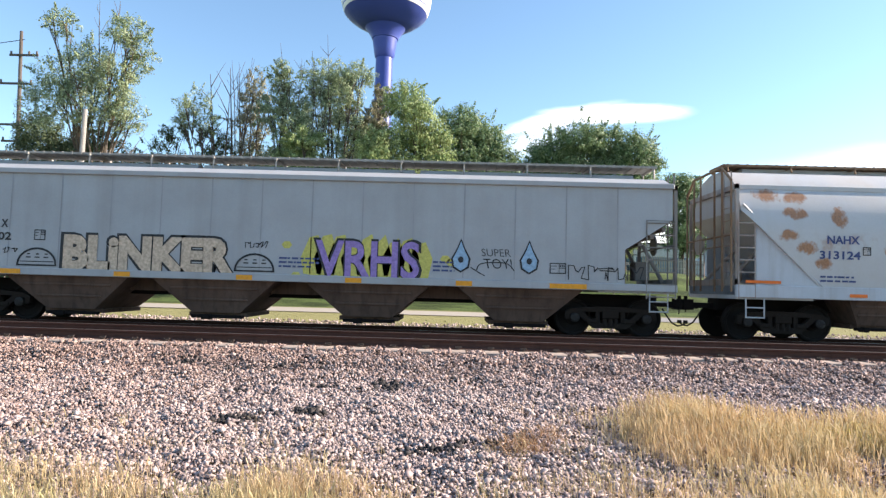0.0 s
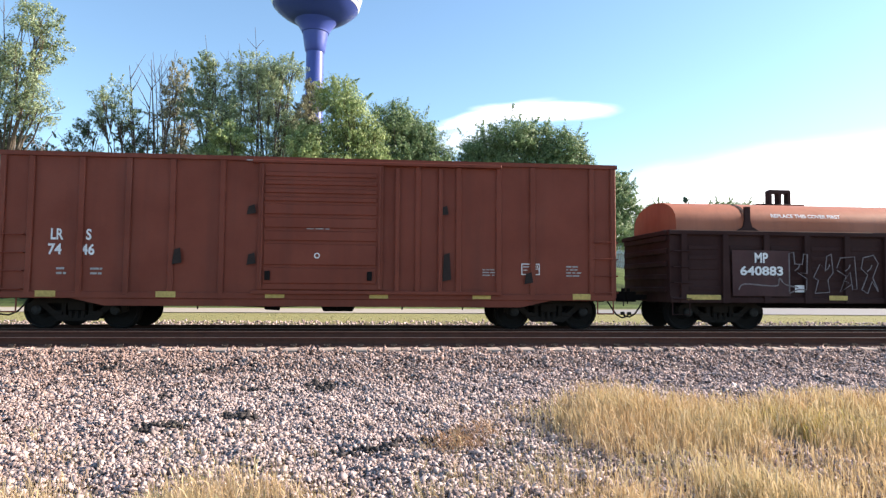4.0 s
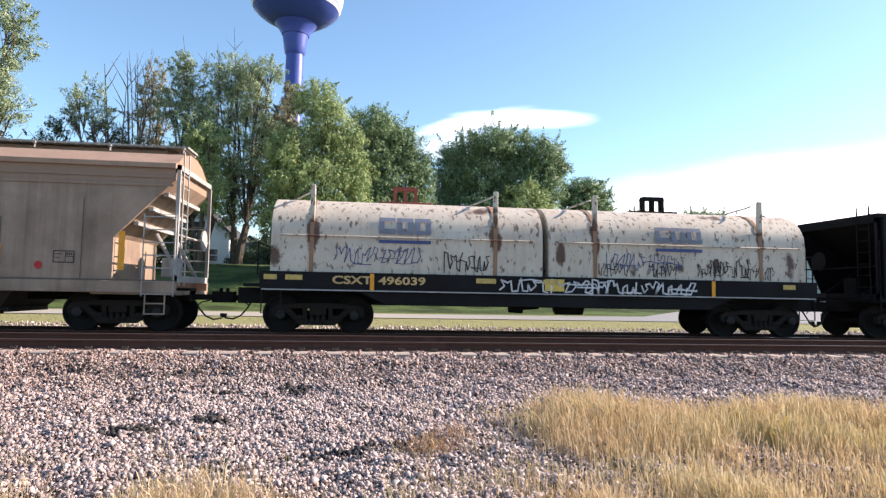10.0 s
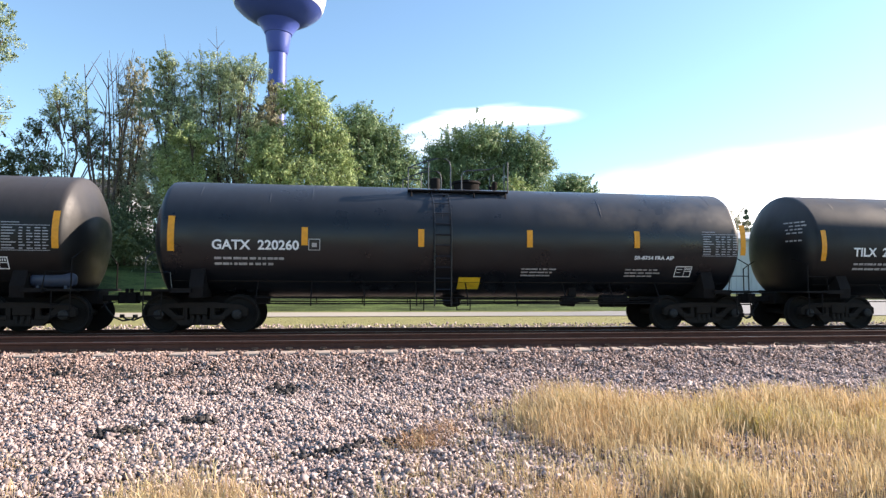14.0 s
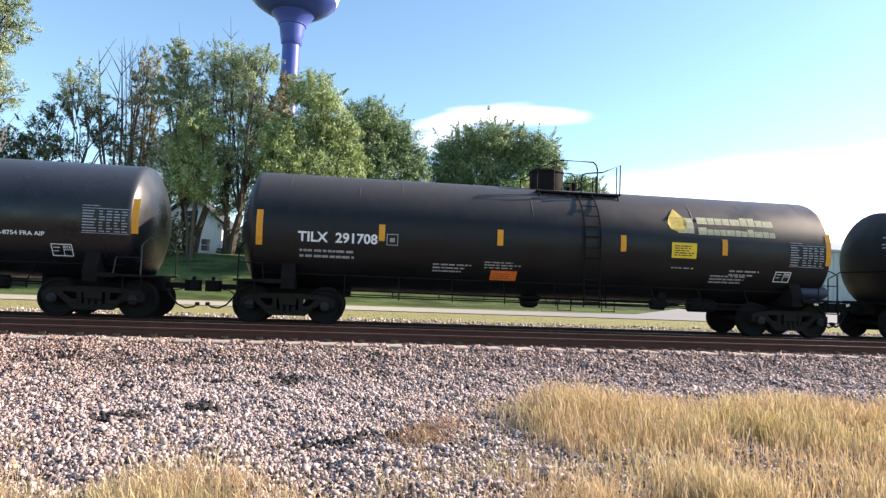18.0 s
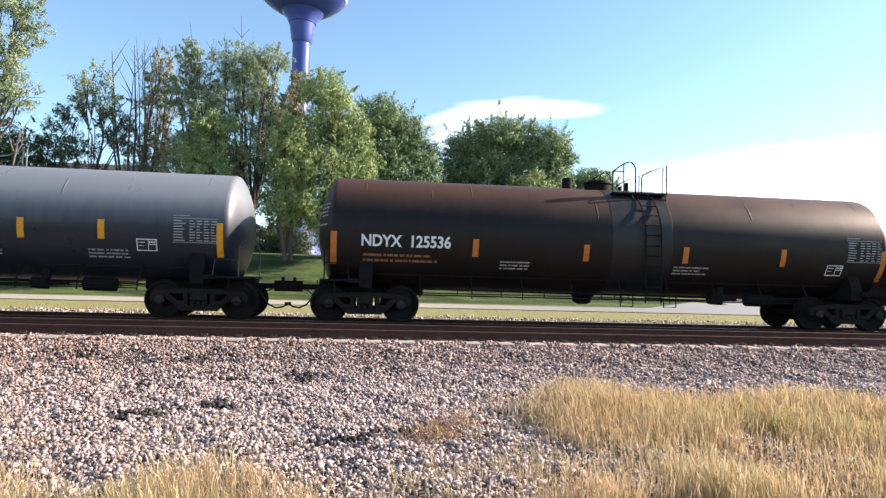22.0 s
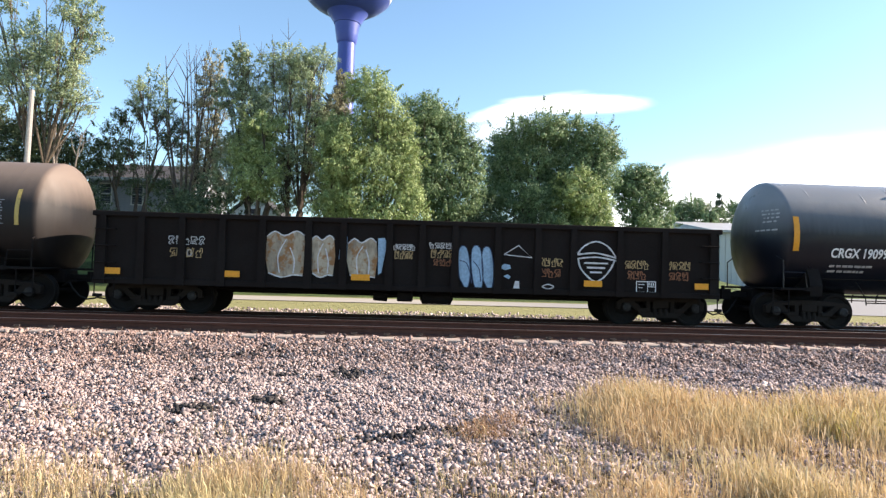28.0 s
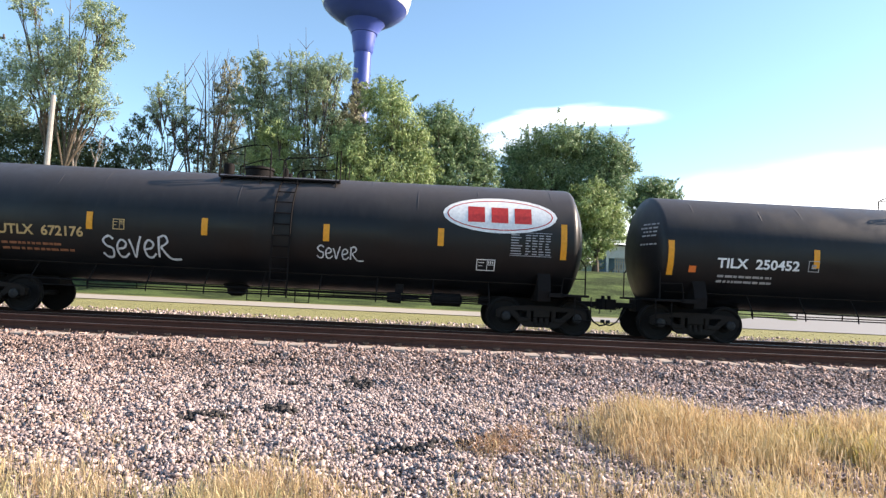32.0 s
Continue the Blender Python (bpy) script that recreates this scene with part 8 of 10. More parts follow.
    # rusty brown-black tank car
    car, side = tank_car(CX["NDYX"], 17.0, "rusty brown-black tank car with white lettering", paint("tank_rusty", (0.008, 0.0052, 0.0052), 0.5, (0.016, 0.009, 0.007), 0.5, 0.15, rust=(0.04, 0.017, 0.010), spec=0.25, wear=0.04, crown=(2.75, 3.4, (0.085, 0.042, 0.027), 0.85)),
                         7.8, 1.45, 2.28, 0.75, "rails", -0.2, truck_x=6.55,
                         stripe_mat=M["reflector_orange"], plat=(-0.1, 1.4), stripes=((-7.35, 1.43, 2.22), (-3.85, 1.7, 2.14), (-0.99, 1.68, 2.1), (1.68, 1.7, 2.12), (4.4, 1.7, 2.15), (7.3, 1.37, 2.19)))
    tank_marks(car, side, "NDYX  125536", -6.68, 1.88, 0.3, WH, 2.2, M["spray_rust"], 9, 5.7, 1.5, 6.3, 1.9)
    bm = bmesh.new()
    lathe(bm, [(-0.3, 1.45), (-0.295, 1.455), (-0.28, 1.455), (-0.2, 1.455), (1.2, 1.455), (1.29, 1.455), (1.305, 1.455), (1.31, 1.45)], "x", 56, (0, 0, 2.28))
    part("repainted_band", bm, paint("band_black", (0.008, 0.007, 0.0085), 0.45, (0.014, 0.011, 0.010), 0.5, crown=(3.1, 3.8, (0.035, 0.025, 0.02), 0.6)), car, smooth=True)

    # brown gondola heaped with scrap
    car, side = gondola(CX["MP645"], 17.1, "dark brown gondola heaped with shredded scrap metal", 7.88, brown, 6.3, z1=2.5, posts=14)
    mark(car, "MP", -5.56, 2.06, 0.22, WD, side, 0.42, 0.03, lift=0.11)
    mark(car, "645059", -6.0, 1.64, 0.22, WD, side, 1.15, 0.03, lift=0.11)
    for xk, a, b in ((-7.5, 0.95, 1.93), (-6.13, 1.17, 1.62), (-3.59, 1.16, 1.68), (-1.65, 1.14, 1.6), (0.03, 1.14, 1.62), (1.93, 1.14, 1.62), (3.86, 1.14, 1.62), (4.82, 1.14, 1.6), (6.35, 1.14, 1.6), (7.82, 0.95, 1.9)):
        flat_quads([rect(xk - 0.06, xk + 0.06, a, b)], "reflector", M["reflector_orange"], side, car, 0.1)
    sprayed_outlines(car, 5.2, 1.2, 0.95, 0.8, 2, tagm, lambda z: 1.6, 0.013, 95)
    brush(car, [rounded(((5.0, 1.7), (5.4, 1.95), (5.9, 1.8), (5.6, 1.5), (5.9, 1.25), (6.3, 1.35)))], tagm, lambda z: 1.6, 0.014, "spray_tag", seed=4)
    rnd = np.random.RandomState(4)
    n = 1400
    px = rnd.uniform(-7.6, 7.6, n)
    py = rnd.uniform(-1.4, 1.4, n)
    pz = 2.36 + 0.16 * np.cos(py * 1.0) * (1 + 0.25 * np.sin(px * 1.7)) + rnd.uniform(-0.05, 0.06, n)
    s = rnd.uniform(0.04, 0.15, (n, 3)) * np.array((1, 1, 0.5))
    cube = np.array([(x, y, z) for x in (-1, 1) for y in (-1, 1) for z in (-1, 1)], dtype=np.float32)
    quad = np.array(((0, 1, 3, 2), (4, 6, 7, 5), (0, 4, 5, 1), (2, 3, 7, 6), (0, 2, 6, 4), (1, 5, 7, 3)))
    v = cube[None] * s[:, None] * rnd.uniform(0.6, 1.3, (n, 8, 1))
    ang = rnd.uniform(0, 6.28, n)
    ca, sa = np.cos(ang)[:, None], np.sin(ang)[:, None]
    vx, vz = v[..., 0] * ca - v[..., 2] * sa, v[..., 0] * sa + v[..., 2] * ca
    v = np.stack([vx + px[:, None], v[..., 1] + py[:, None], vz + pz[:, None]], -1)
    f = (quad[None] + (np.arange(n) * 8)[:, None, None]).reshape(-1, 4)
    scrap = part("scrap_load", raw_mesh("scrap_load", v, f, island_mat("scrap_metal", ((0.5, 0.52, 0.55), (0.7, 0.72, 0.75), (0.25, 0.2, 0.16), (0.55, 0.56, 0.58), (0.1, 0.08, 0.07)), 0.45, spec=0.6)), None, car, "shredded pale scrap metal")
    tagged(scrap, kind="stuff")
    bm = bmesh.new()
    box(bm, -7.66, 7.66, -1.42, 1.42, 0.95, 2.36)
    part("load_bed", bm, M["truck"], car)

    # ribbed white hopper with rust-streaked ribs
    body = paint("hopper_white_worn", (0.375, 0.39, 0.415), 0.6, (0.20, 0.15, 0.115), 0.65, 0.5, rust=(0.17, 0.075, 0.042), rust_scale=1.4, rust_stretch=(3, 2, 0.35), streak=(4, 4, 0.18), crown=(3.3, 3.8, (0.14, 0.075, 0.05), 0.85),
                 spots=[(-6.95 + 0.8188 * k + 0.1 * math.sin(k * 2.1), 3.72 - 0.08 * (k % 3), 0.26 + 0.1 * math.sin(k * 1.3), 0.22 + 0.14 * math.sin(k * 2.7)) for k in range(18)] + [(6.9, 3.3, 0.4, 0.5), (6.2, 2.4, 0.1, 0.5), (5.2, 3.1, 0.1, 0.5), (-7.2, 3.2, 0.5, 0.4), (-6.75, 2.6, 0.2, 0.5), (-5.7, 2.9, 0.12, 0.7), (-4.9, 3.0, 0.1, 0.5), (-4.6, 1.7, 0.3, 0.12), (2.3, 1.75, 0.35, 0.12)])
    ribw = paint("rib_worn", (0.37, 0.375, 0.38), 0.6, (0.28, 0.19, 0.13), 0.55, 0.3, rust=(0.22, 0.08, 0.04), rust_stretch=(2, 2, 0.2))
    ribr = paint("rib_rust", (0.20, 0.075, 0.045), 0.75, (0.3, 0.2, 0.15), 0.4)
    bayw = paint("bay_dusty", (0.14, 0.10, 0.08), 0.85, (0.05, 0.035, 0.028), 0.85, streak=(1.5, 1.5, 0.8))
    car, side = covered_hopper(CX["SOU"], 17.55, "ribbed white covered hopper car with rust-brown ribs", 8.0, body, body, bayw,
                               z_sill=(1.40, 1.5), z_eave=3.86, z_roof=4.12, z_walk=4.3, bays=3, bay_span=12.9, truck_x=6.4, z_slope_top=3.28, z_slope_bot=2.35, slope=(1.25, 1),
                               roof_mat=paint("roof_rusty", (0.3, 0.2, 0.15), 0.8, (0.4, 0.36, 0.33), 0.5), walk_mat=paint("walk_rust", (0.33, 0.27, 0.23), 0.7), bay_w=(2.95, 1.3), bay_zb=0.45, bay_xs=(-4.25, 0.05, 4.4), end_mat=paint("end_worn", (0.30, 0.27, 0.245), 0.7, (0.14, 0.085, 0.06), 0.7),
                               ribs=[-6.55 + 0.8188 * k for k in range(17) if k not in (4, 11, 13, 14, 16)], rib_mat=ribw)
    for xr in [-6.55 + 0.8188 * k for k in (4, 11, 13, 14, 16)]:
        bm = bmesh.new()
        box(bm, xr - 0.06, xr + 0.06, -1.59, -1.49, 1.5, 3.81, 0.015)
        part("side_rib", bm, ribr, car, "rust-brown side rib")
    for sy in (-1, 1):
        bm = bmesh.new()
        tube(bm, [(6.55, sy * 1.5, 2.28), (7.85, sy * 1.5, 3.3)], 0.05, 6)
        part("slope_edge", bm, ribw, car)
    bm = bmesh.new()
    box(bm, -5.6, 5.8, -1.1, 1.1, 0.72, 1.42)
    part("bay_frame", bm, paint("frame_brown", (0.045, 0.027, 0.02), 0.85, (0.02, 0.014, 0.012), 0.7), car)
    for k, xa in enumerate((-3.46, -2.67, -1.88, -0.96, -0.13, 0.8, 1.63, 2.47)):
        za, zb, t = 2.9, 3.46, 0.065
        qs = [rect(xa, xa + t, za, zb), rect(xa + 0.3, xa + 0.3 + t, za, zb), rect(xa + t, xa + 0.3, zb - t, zb)]
        if k % 2 == 0:
            qs.append(rect(xa + t, xa + 0.3, za, za + t))
        flat_quads(qs, "name_block", BK, side, car, 0.02)
    for k, ch in enumerate("88713"):
        mark(car, ch, -2.72 + 0.86 * k - (0.1 if ch == "1" else 0), 2.2, 0.38, BK, side, 0.26 if ch != "1" else 0.1)
    mark(car, "BUFFER", -0.36, 1.68, 0.2, M["dark_red_text"], side, 1.15)
    bars(car, -6.3, 1.85, 0.6, 0.24, 3, WD, side, 5)
    bars(car, 3.45, 2.2, 0.5, 1.0, 9, M["white_dull"], side, 6)
    frame_box(car, 4.72, 1.7, 0.42, 0.26, BK, side, 7)
    for xk in (-6.2, -4.1, -1.0, 1.6, 4.05, 6.05):
        flat_quads([rect(xk, xk + 0.45, 1.5, 1.64)], "reflector", YL, side, car, 0.04)

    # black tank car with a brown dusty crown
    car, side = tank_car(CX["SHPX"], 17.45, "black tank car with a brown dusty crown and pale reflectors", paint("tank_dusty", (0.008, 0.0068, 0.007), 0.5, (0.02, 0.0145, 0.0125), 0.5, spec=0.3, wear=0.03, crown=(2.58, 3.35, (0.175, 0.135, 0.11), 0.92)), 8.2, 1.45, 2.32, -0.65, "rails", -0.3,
                         truck_x=6.7, stripe_mat=YD,
                         stripes=((-7.5, 2.0, 2.78), (-4.4, 2.1, 2.54), (-1.87, 2.08, 2.52), (1.02, 2.08, 2.52), (4.37, 2.12, 2.58), (7.4, 2.05, 2.92)))
    tank_marks(car, side, "SHPX  208727", -6.5, 1.7, 0.22, M["white_dull"], 2.05, M["white_dull"], 10, 4.9, 1.42, 6.15, 2.1)

    # black gondola with tags
    dark = paint("gondola_black", (0.0085, 0.0062, 0.0058), 0.8, (0.014, 0.0095, 0.008), 0.5, 0.1, rust=(0.04, 0.016, 0.011), spec=0.15)
    car, side = gondola(CX["IC"], 16.6, "black gondola with white, blue and rust-coloured spray tags", 7.6, dark, 6.3, z1=2.45, slats=False, post_xs=(-7.4, -6.5, -5.55, -4.6, -3.65, -2.55, -1.71, -0.6, 0.2, 1.0, 2.05, 3.04, 3.92, 5.08, 6.2, 7.42))
    lift = lambda z: 1.5
    # three pale blue bubbles with darker rims
    rim = plain("spray_navy", (0.035, 0.06, 0.12), 0.65)
    for x0, tall, foot in ((1.08, 1.86, 0.82), (1.40, 1.88, 0.72), (1.66, 1.86, 0.78)):
        ring = ((x0, 1.45), (x0 + 0.01, tall - 0.12), (x0 + 0.09, tall), (x0 + 0.2, tall - 0.05), (x0 + 0.27, 1.55), (x0 + 0.3, 1.2), (x0 + 0.27, foot + 0.1), (x0 + 0.2, foot), (x0 + 0.1, foot + 0.16), (x0 + 0.04, 1.1))
        flat_quads([rounded(ring + ring[:1], 3)[:-1]], "spray_bubble", M["spray_blue"], lift, car, 0.012)
        brush(car, [rounded(ring + ring[:1], 3)], rim, lift, 0.011, "spray_rim", 0.016, 9)
    brush(car, [rounded(((1.12, 1.5), (1.28, 1.45), (1.38, 1.2), (1.42, 0.95))), rounded(((1.45, 1.5), (1.6, 1.3), (1.64, 1.0)))], rim, lift, 0.011, "spray_rim", 0.018, 10)
    # flaking cream and tan pieces, two of them edged in pale blue
    flake = paint("spray_flaking", (0.46, 0.40, 0.30), 0.7, (0.06, 0.035, 0.025), 0.9, 0.9, rust=(0.33, 0.15, 0.05), rust_scale=5.0, streak=(5, 5, 2.0))
    for xa, xb, za, zb in ((-3.55, -2.62, 0.98, 2.1), (-2.5, -1.9, 1.0, 2.02), (-1.6, -0.88, 0.98, 1.98)):
        w = xb - xa
        ring = ((xa + 0.06, za + 0.1), (xa + w * 0.4, za), (xa + w * 0.7, za + 0.06), (xb - 0.05, za + 0.05), (xb, 1.5), (xb - 0.04, zb - 0.1), (xa + w * 0.75, zb), (xa + w * 0.45, zb - 0.12), (xa + w * 0.2, zb - 0.02), (xa, zb - 0.15), (xa - 0.03, 1.45))
        flat_quads([list(ring)], "spray_panel", flake, lift, car, 0.010)
        brush(car, [rounded(ring[:4], 3), rounded(ring[5:10], 3), rounded(((xa + w * 0.35, za + 0.1), (xa + w * 0.3, 1.5), (xa + w * 0.5, zb - 0.2))), rounded(((xa + w * 0.7, za + 0.1), (xa + w * 0.72, 1.4), (xa + w * 0.6, 1.7)))], M["spray_white"], lift, 0.016, "spray_edge", 0.014, int(-xa * 10))
    for ring in (((-1.82, 1.45), (-1.62, 1.45), (-1.62, 2.0), (-1.78, 2.02)), ((-0.86, 1.1), (-0.78, 1.15), (-0.66, 1.85), (-0.72, 2.0), (-0.88, 1.98)), ((-2.6, 1.0), (-2.52, 1.05), (-2.5, 1.9), (-2.6, 1.95))):
        flat_quads([list(ring)], "spray_edge", M["spray_blue"], lift, car, 0.013)
    flat_quads([[(2.08, 1.36), (2.24, 1.3), (2.38, 1.34), (2.36, 1.43), (2.22, 1.45)], [(2.2, 1.15), (2.34, 1.08), (2.38, 1.14), (2.3, 1.2)]], "spray_dab", M["spray_blue"], lift, car, 0.012)
    flat_quads([[(2.44, 0.83), (2.6, 0.85), (2.59, 1.04), (2.49, 1.04)]], "spray_dab", M["spray_white"], lift, car, 0.012)
    brush(car, [((2.2, 1.68), (2.56, 1.91), (2.9, 1.62), (2.2, 1.68))], M["spray_white"], lift, 0.013, "spray_tag")
    lines = [[(x0 + 0.24, 0.14 + z0 * 0.94) for x0, z0 in ln] for ln in (
        rounded(((3.78, 1.7), (3.95, 1.92), (4.25, 2.05), (4.55, 1.92), (4.74, 1.66))), rounded(((3.6, 1.66), (3.95, 1.72), (4.3, 1.74), (4.85, 1.6))), rounded(((3.75, 1.58), (4.25, 1.64), (4.76, 1.56))),
        rounded(((3.8, 1.6), (3.86, 1.35), (4.05, 1.12), (4.25, 1.0), (4.45, 1.12), (4.62, 1.35), (4.72, 1.58))), ((3.95, 1.48), (4.55, 1.48)), ((4.02, 1.36), (4.48, 1.36)), ((4.1, 1.24), (4.4, 1.24)))]
    brush(car, lines, M["spray_white"], lift, 0.021, "spray_emblem", seed=7)
    for xa, sd in ((3.05, 121), (5.2, 122), (6.25, 123)):
        for row in range(2):
            sprayed_outlines(car, xa + 0.06 * row, 1.42 - 0.26 * row, 0.62 - 0.12 * row, 0.2, 4 - row, (M["spray_faded"], M["spray_rust"])[row], lift, 0.012, sd + row * 7)
    brush(car, [rounded(((3.15, 0.92), (3.3, 0.98), (3.45, 0.92), (3.3, 0.87), (3.15, 0.92)))], M["spray_white"], lift, 0.014, "spray_tag")
    for xa, wd, rows in ((-0.52, 0.55, ((1.72, 0.14), (1.5, 0.2))), (0.36, 0.66, ((1.78, 0.14), (1.55, 0.2), (1.36, 0.16))), (-5.9, 0.9, ((1.7, 0.2), (1.4, 0.22)))):
        for k, (zr, hr) in enumerate(rows):
            sprayed_outlines(car, xa + 0.05 * k, zr, wd - 0.1 * k, hr, 5 - k, (M["spray_white"], M["spray_faded"], M["spray_rust"])[k], lift, 0.010, int(xa * 10) + 60 + k)
    frame_box(car, 5.5, 0.84, 0.5, 0.28, WH, lift, 7)
    for xk, w in ((-7.4, 0.45), (-4.6, 0.45), (-1.5, 0.45), (4.18, 0.45), (6.95, 0.35)):
        flat_quads([rect(xk, xk + w, 0.95, 1.1)], "reflector", YL, lift, car, 0.07)
    mark(car, "30", -5.6, 1.4, 0.2, WD, lift, 0.3)

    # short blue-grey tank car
    # dusty crown, painted paler still for the light on the upper shell
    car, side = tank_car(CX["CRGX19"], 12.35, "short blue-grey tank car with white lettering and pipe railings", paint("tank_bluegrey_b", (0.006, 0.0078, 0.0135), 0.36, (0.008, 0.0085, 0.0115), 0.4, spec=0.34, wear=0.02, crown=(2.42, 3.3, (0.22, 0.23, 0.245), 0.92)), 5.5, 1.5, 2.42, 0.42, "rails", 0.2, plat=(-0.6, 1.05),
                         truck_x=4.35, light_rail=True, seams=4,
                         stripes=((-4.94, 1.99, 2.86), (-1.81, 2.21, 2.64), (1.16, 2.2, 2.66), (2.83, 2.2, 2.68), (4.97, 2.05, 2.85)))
    tank_marks(car, side, "CRGX 19099", -4.01, 1.84, 0.25, WH, 1.49, WD, 11, 2.98, 1.6, 3.64, 2.0)

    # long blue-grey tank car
    # upper half coloured pale for dust and the sky's sheen together
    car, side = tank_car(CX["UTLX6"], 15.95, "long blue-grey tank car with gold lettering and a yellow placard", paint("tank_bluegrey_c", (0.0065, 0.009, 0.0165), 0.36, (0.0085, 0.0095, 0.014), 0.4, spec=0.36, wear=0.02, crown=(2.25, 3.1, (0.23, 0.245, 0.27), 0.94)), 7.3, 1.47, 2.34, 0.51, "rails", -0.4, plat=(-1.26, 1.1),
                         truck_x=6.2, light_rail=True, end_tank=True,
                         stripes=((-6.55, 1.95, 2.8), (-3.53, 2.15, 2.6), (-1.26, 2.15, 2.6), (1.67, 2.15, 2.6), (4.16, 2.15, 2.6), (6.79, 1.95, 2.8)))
    tank_marks(car, side, "UTLX  68344", -5.61, 1.98, 0.24, M["gold_text"], 1.82, M["spray_rust"], 12, 4.58, 1.68, 5.74, 2.0)
    bm = bmesh.new()
    prism(bm, [(-side(2.93) - 0.002, 2.93), (-side(2.95) - 0.012, 2.95), (-side(2.97) - 0.002, 2.97)], "x", -6.6, -0.9)
    part("jacket_seam", bm, plain("seam_pale", (0.10, 0.105, 0.115), 0.5), car)
    bars(car, 1.8, 1.9, 0.55, 0.2, 3, WD, side, 31)
    flat_quads([rect(1.79, 2.55, 2.24, 2.38), rect(1.79, 2.55, 2.38, 2.52)], "placard", M["placard_yellow"], side, car, 0.02)
    bars(car, 1.9, 2.3, 0.58, 0.17, 2, M["orange"], side, 15, lift=0.026)

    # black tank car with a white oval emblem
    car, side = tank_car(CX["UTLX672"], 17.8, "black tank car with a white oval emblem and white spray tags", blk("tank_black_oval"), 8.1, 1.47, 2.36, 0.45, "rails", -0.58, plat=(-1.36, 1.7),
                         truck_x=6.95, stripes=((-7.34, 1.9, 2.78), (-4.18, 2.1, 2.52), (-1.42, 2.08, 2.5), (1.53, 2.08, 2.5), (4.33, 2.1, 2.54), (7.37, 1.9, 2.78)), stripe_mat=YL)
    tank_marks(car, side, "UTLX  672176", -6.37, 1.9, 0.25, M["gold_text"], 2.04, M["spray_rust"], 13, 5.24, 1.55, 6.12, 1.98, small_print=False)
    frame_box(car, -3.62, 2.12, 0.28, 0.26, M["gold_text"], side, 3)
    for rx, rz, mt, lf in ((1.42, 0.46, WH, 0.014), (1.32, 0.39, M["red_text"], 0.018), (1.29, 0.365, WH, 0.022)):
        qs = []
        for i in range(24):
            a, b = 2 * math.pi * i / 24, 2 * math.pi * (i + 1) / 24
            for j in range(4):
                r0, r1 = j / 4, (j + 1) / 4
                qs.append([(5.78 + rx * r0 * math.cos(a), 2.94 + rz * r0 * math.sin(a)), (5.78 + rx * r1 * math.cos(a), 2.94 + rz * r1 * math.sin(a)),
                           (5.78 + rx * r1 * math.cos(b), 2.94 + rz * r1 * math.sin(b)), (5.78 + rx * r0 * math.cos(b), 2.94 + rz * r0 * math.sin(b))])
        bm = bmesh.new()
        for q in qs:
            vs = []
            for px_, pz_ in q:
                if not vs or (Vector((px_, 0, pz_)) - Vector((vs[-1].co.x, 0, vs[-1].co.z))).length > 1e-5:
                    vs.append(bm.verts.new((px_, -side(pz_) - lf, pz_)))
            if len(vs) >= 3:
                bm.faces.new(vs)
        me = bpy.data.meshes.new("oval_emblem")
        bm.to_mesh(me)
        bm.free()
        me.materials.append(mt)
        part("oval_emblem", me, None, car)
    for k in range(3):
        xa = 4.98 + k * 0.58
        flat_quads([rect(xa, xa + 0.42, 2.74, 2.94), rect(xa, xa + 0.42, 2.94, 3.14)],
                   "name_block", M["red_text"], side, car, 0.03)
    sprayed_word(car, "Sever", -3.9, 1.46, 0.5, 0.33, M["spray_white"], side, 0.026, 0.01)
    sprayed_word(car, "Sever", 1.31, 1.68, 0.3, 0.2, M["spray_white"], side, 0.017, -0.005)

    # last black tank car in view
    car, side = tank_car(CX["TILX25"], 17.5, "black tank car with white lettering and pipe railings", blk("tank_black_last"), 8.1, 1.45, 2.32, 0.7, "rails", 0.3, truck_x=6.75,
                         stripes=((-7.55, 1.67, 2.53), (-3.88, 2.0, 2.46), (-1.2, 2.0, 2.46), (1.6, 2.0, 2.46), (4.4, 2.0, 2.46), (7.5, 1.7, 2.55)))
    tank_marks(car, side, "TILX  250452", -6.38, 1.9, 0.25, WH, 2.08, WD, 14, 5.4, 1.5, 6.2, 1.95)
    flat_quads([rect(-7.08, -6.9, 1.76, 1.92)], "placard", M["orange"], side, car, 0.02)


build_train()


# ---- trees, tower, houses and poles beyond the train ----
BARK = plain("bark", (0.085, 0.068, 0.055), 0.9, 0, 0.4, 8.0)
BARK_WARM = plain("bark_warm", (0.115, 0.09, 0.066), 0.9, 0, 0.4, 8.0)
BARK_GREY = plain("bark_grey", (0.20, 0.18, 0.16), 0.9, 0, 0.35, 8.0)


def leaf_mat(name, dark, mid, light):
    return island_mat(name, (dark, mid, light, mid, dark, mid), 0.55, 3.0, 0.35, 0.3, 0)


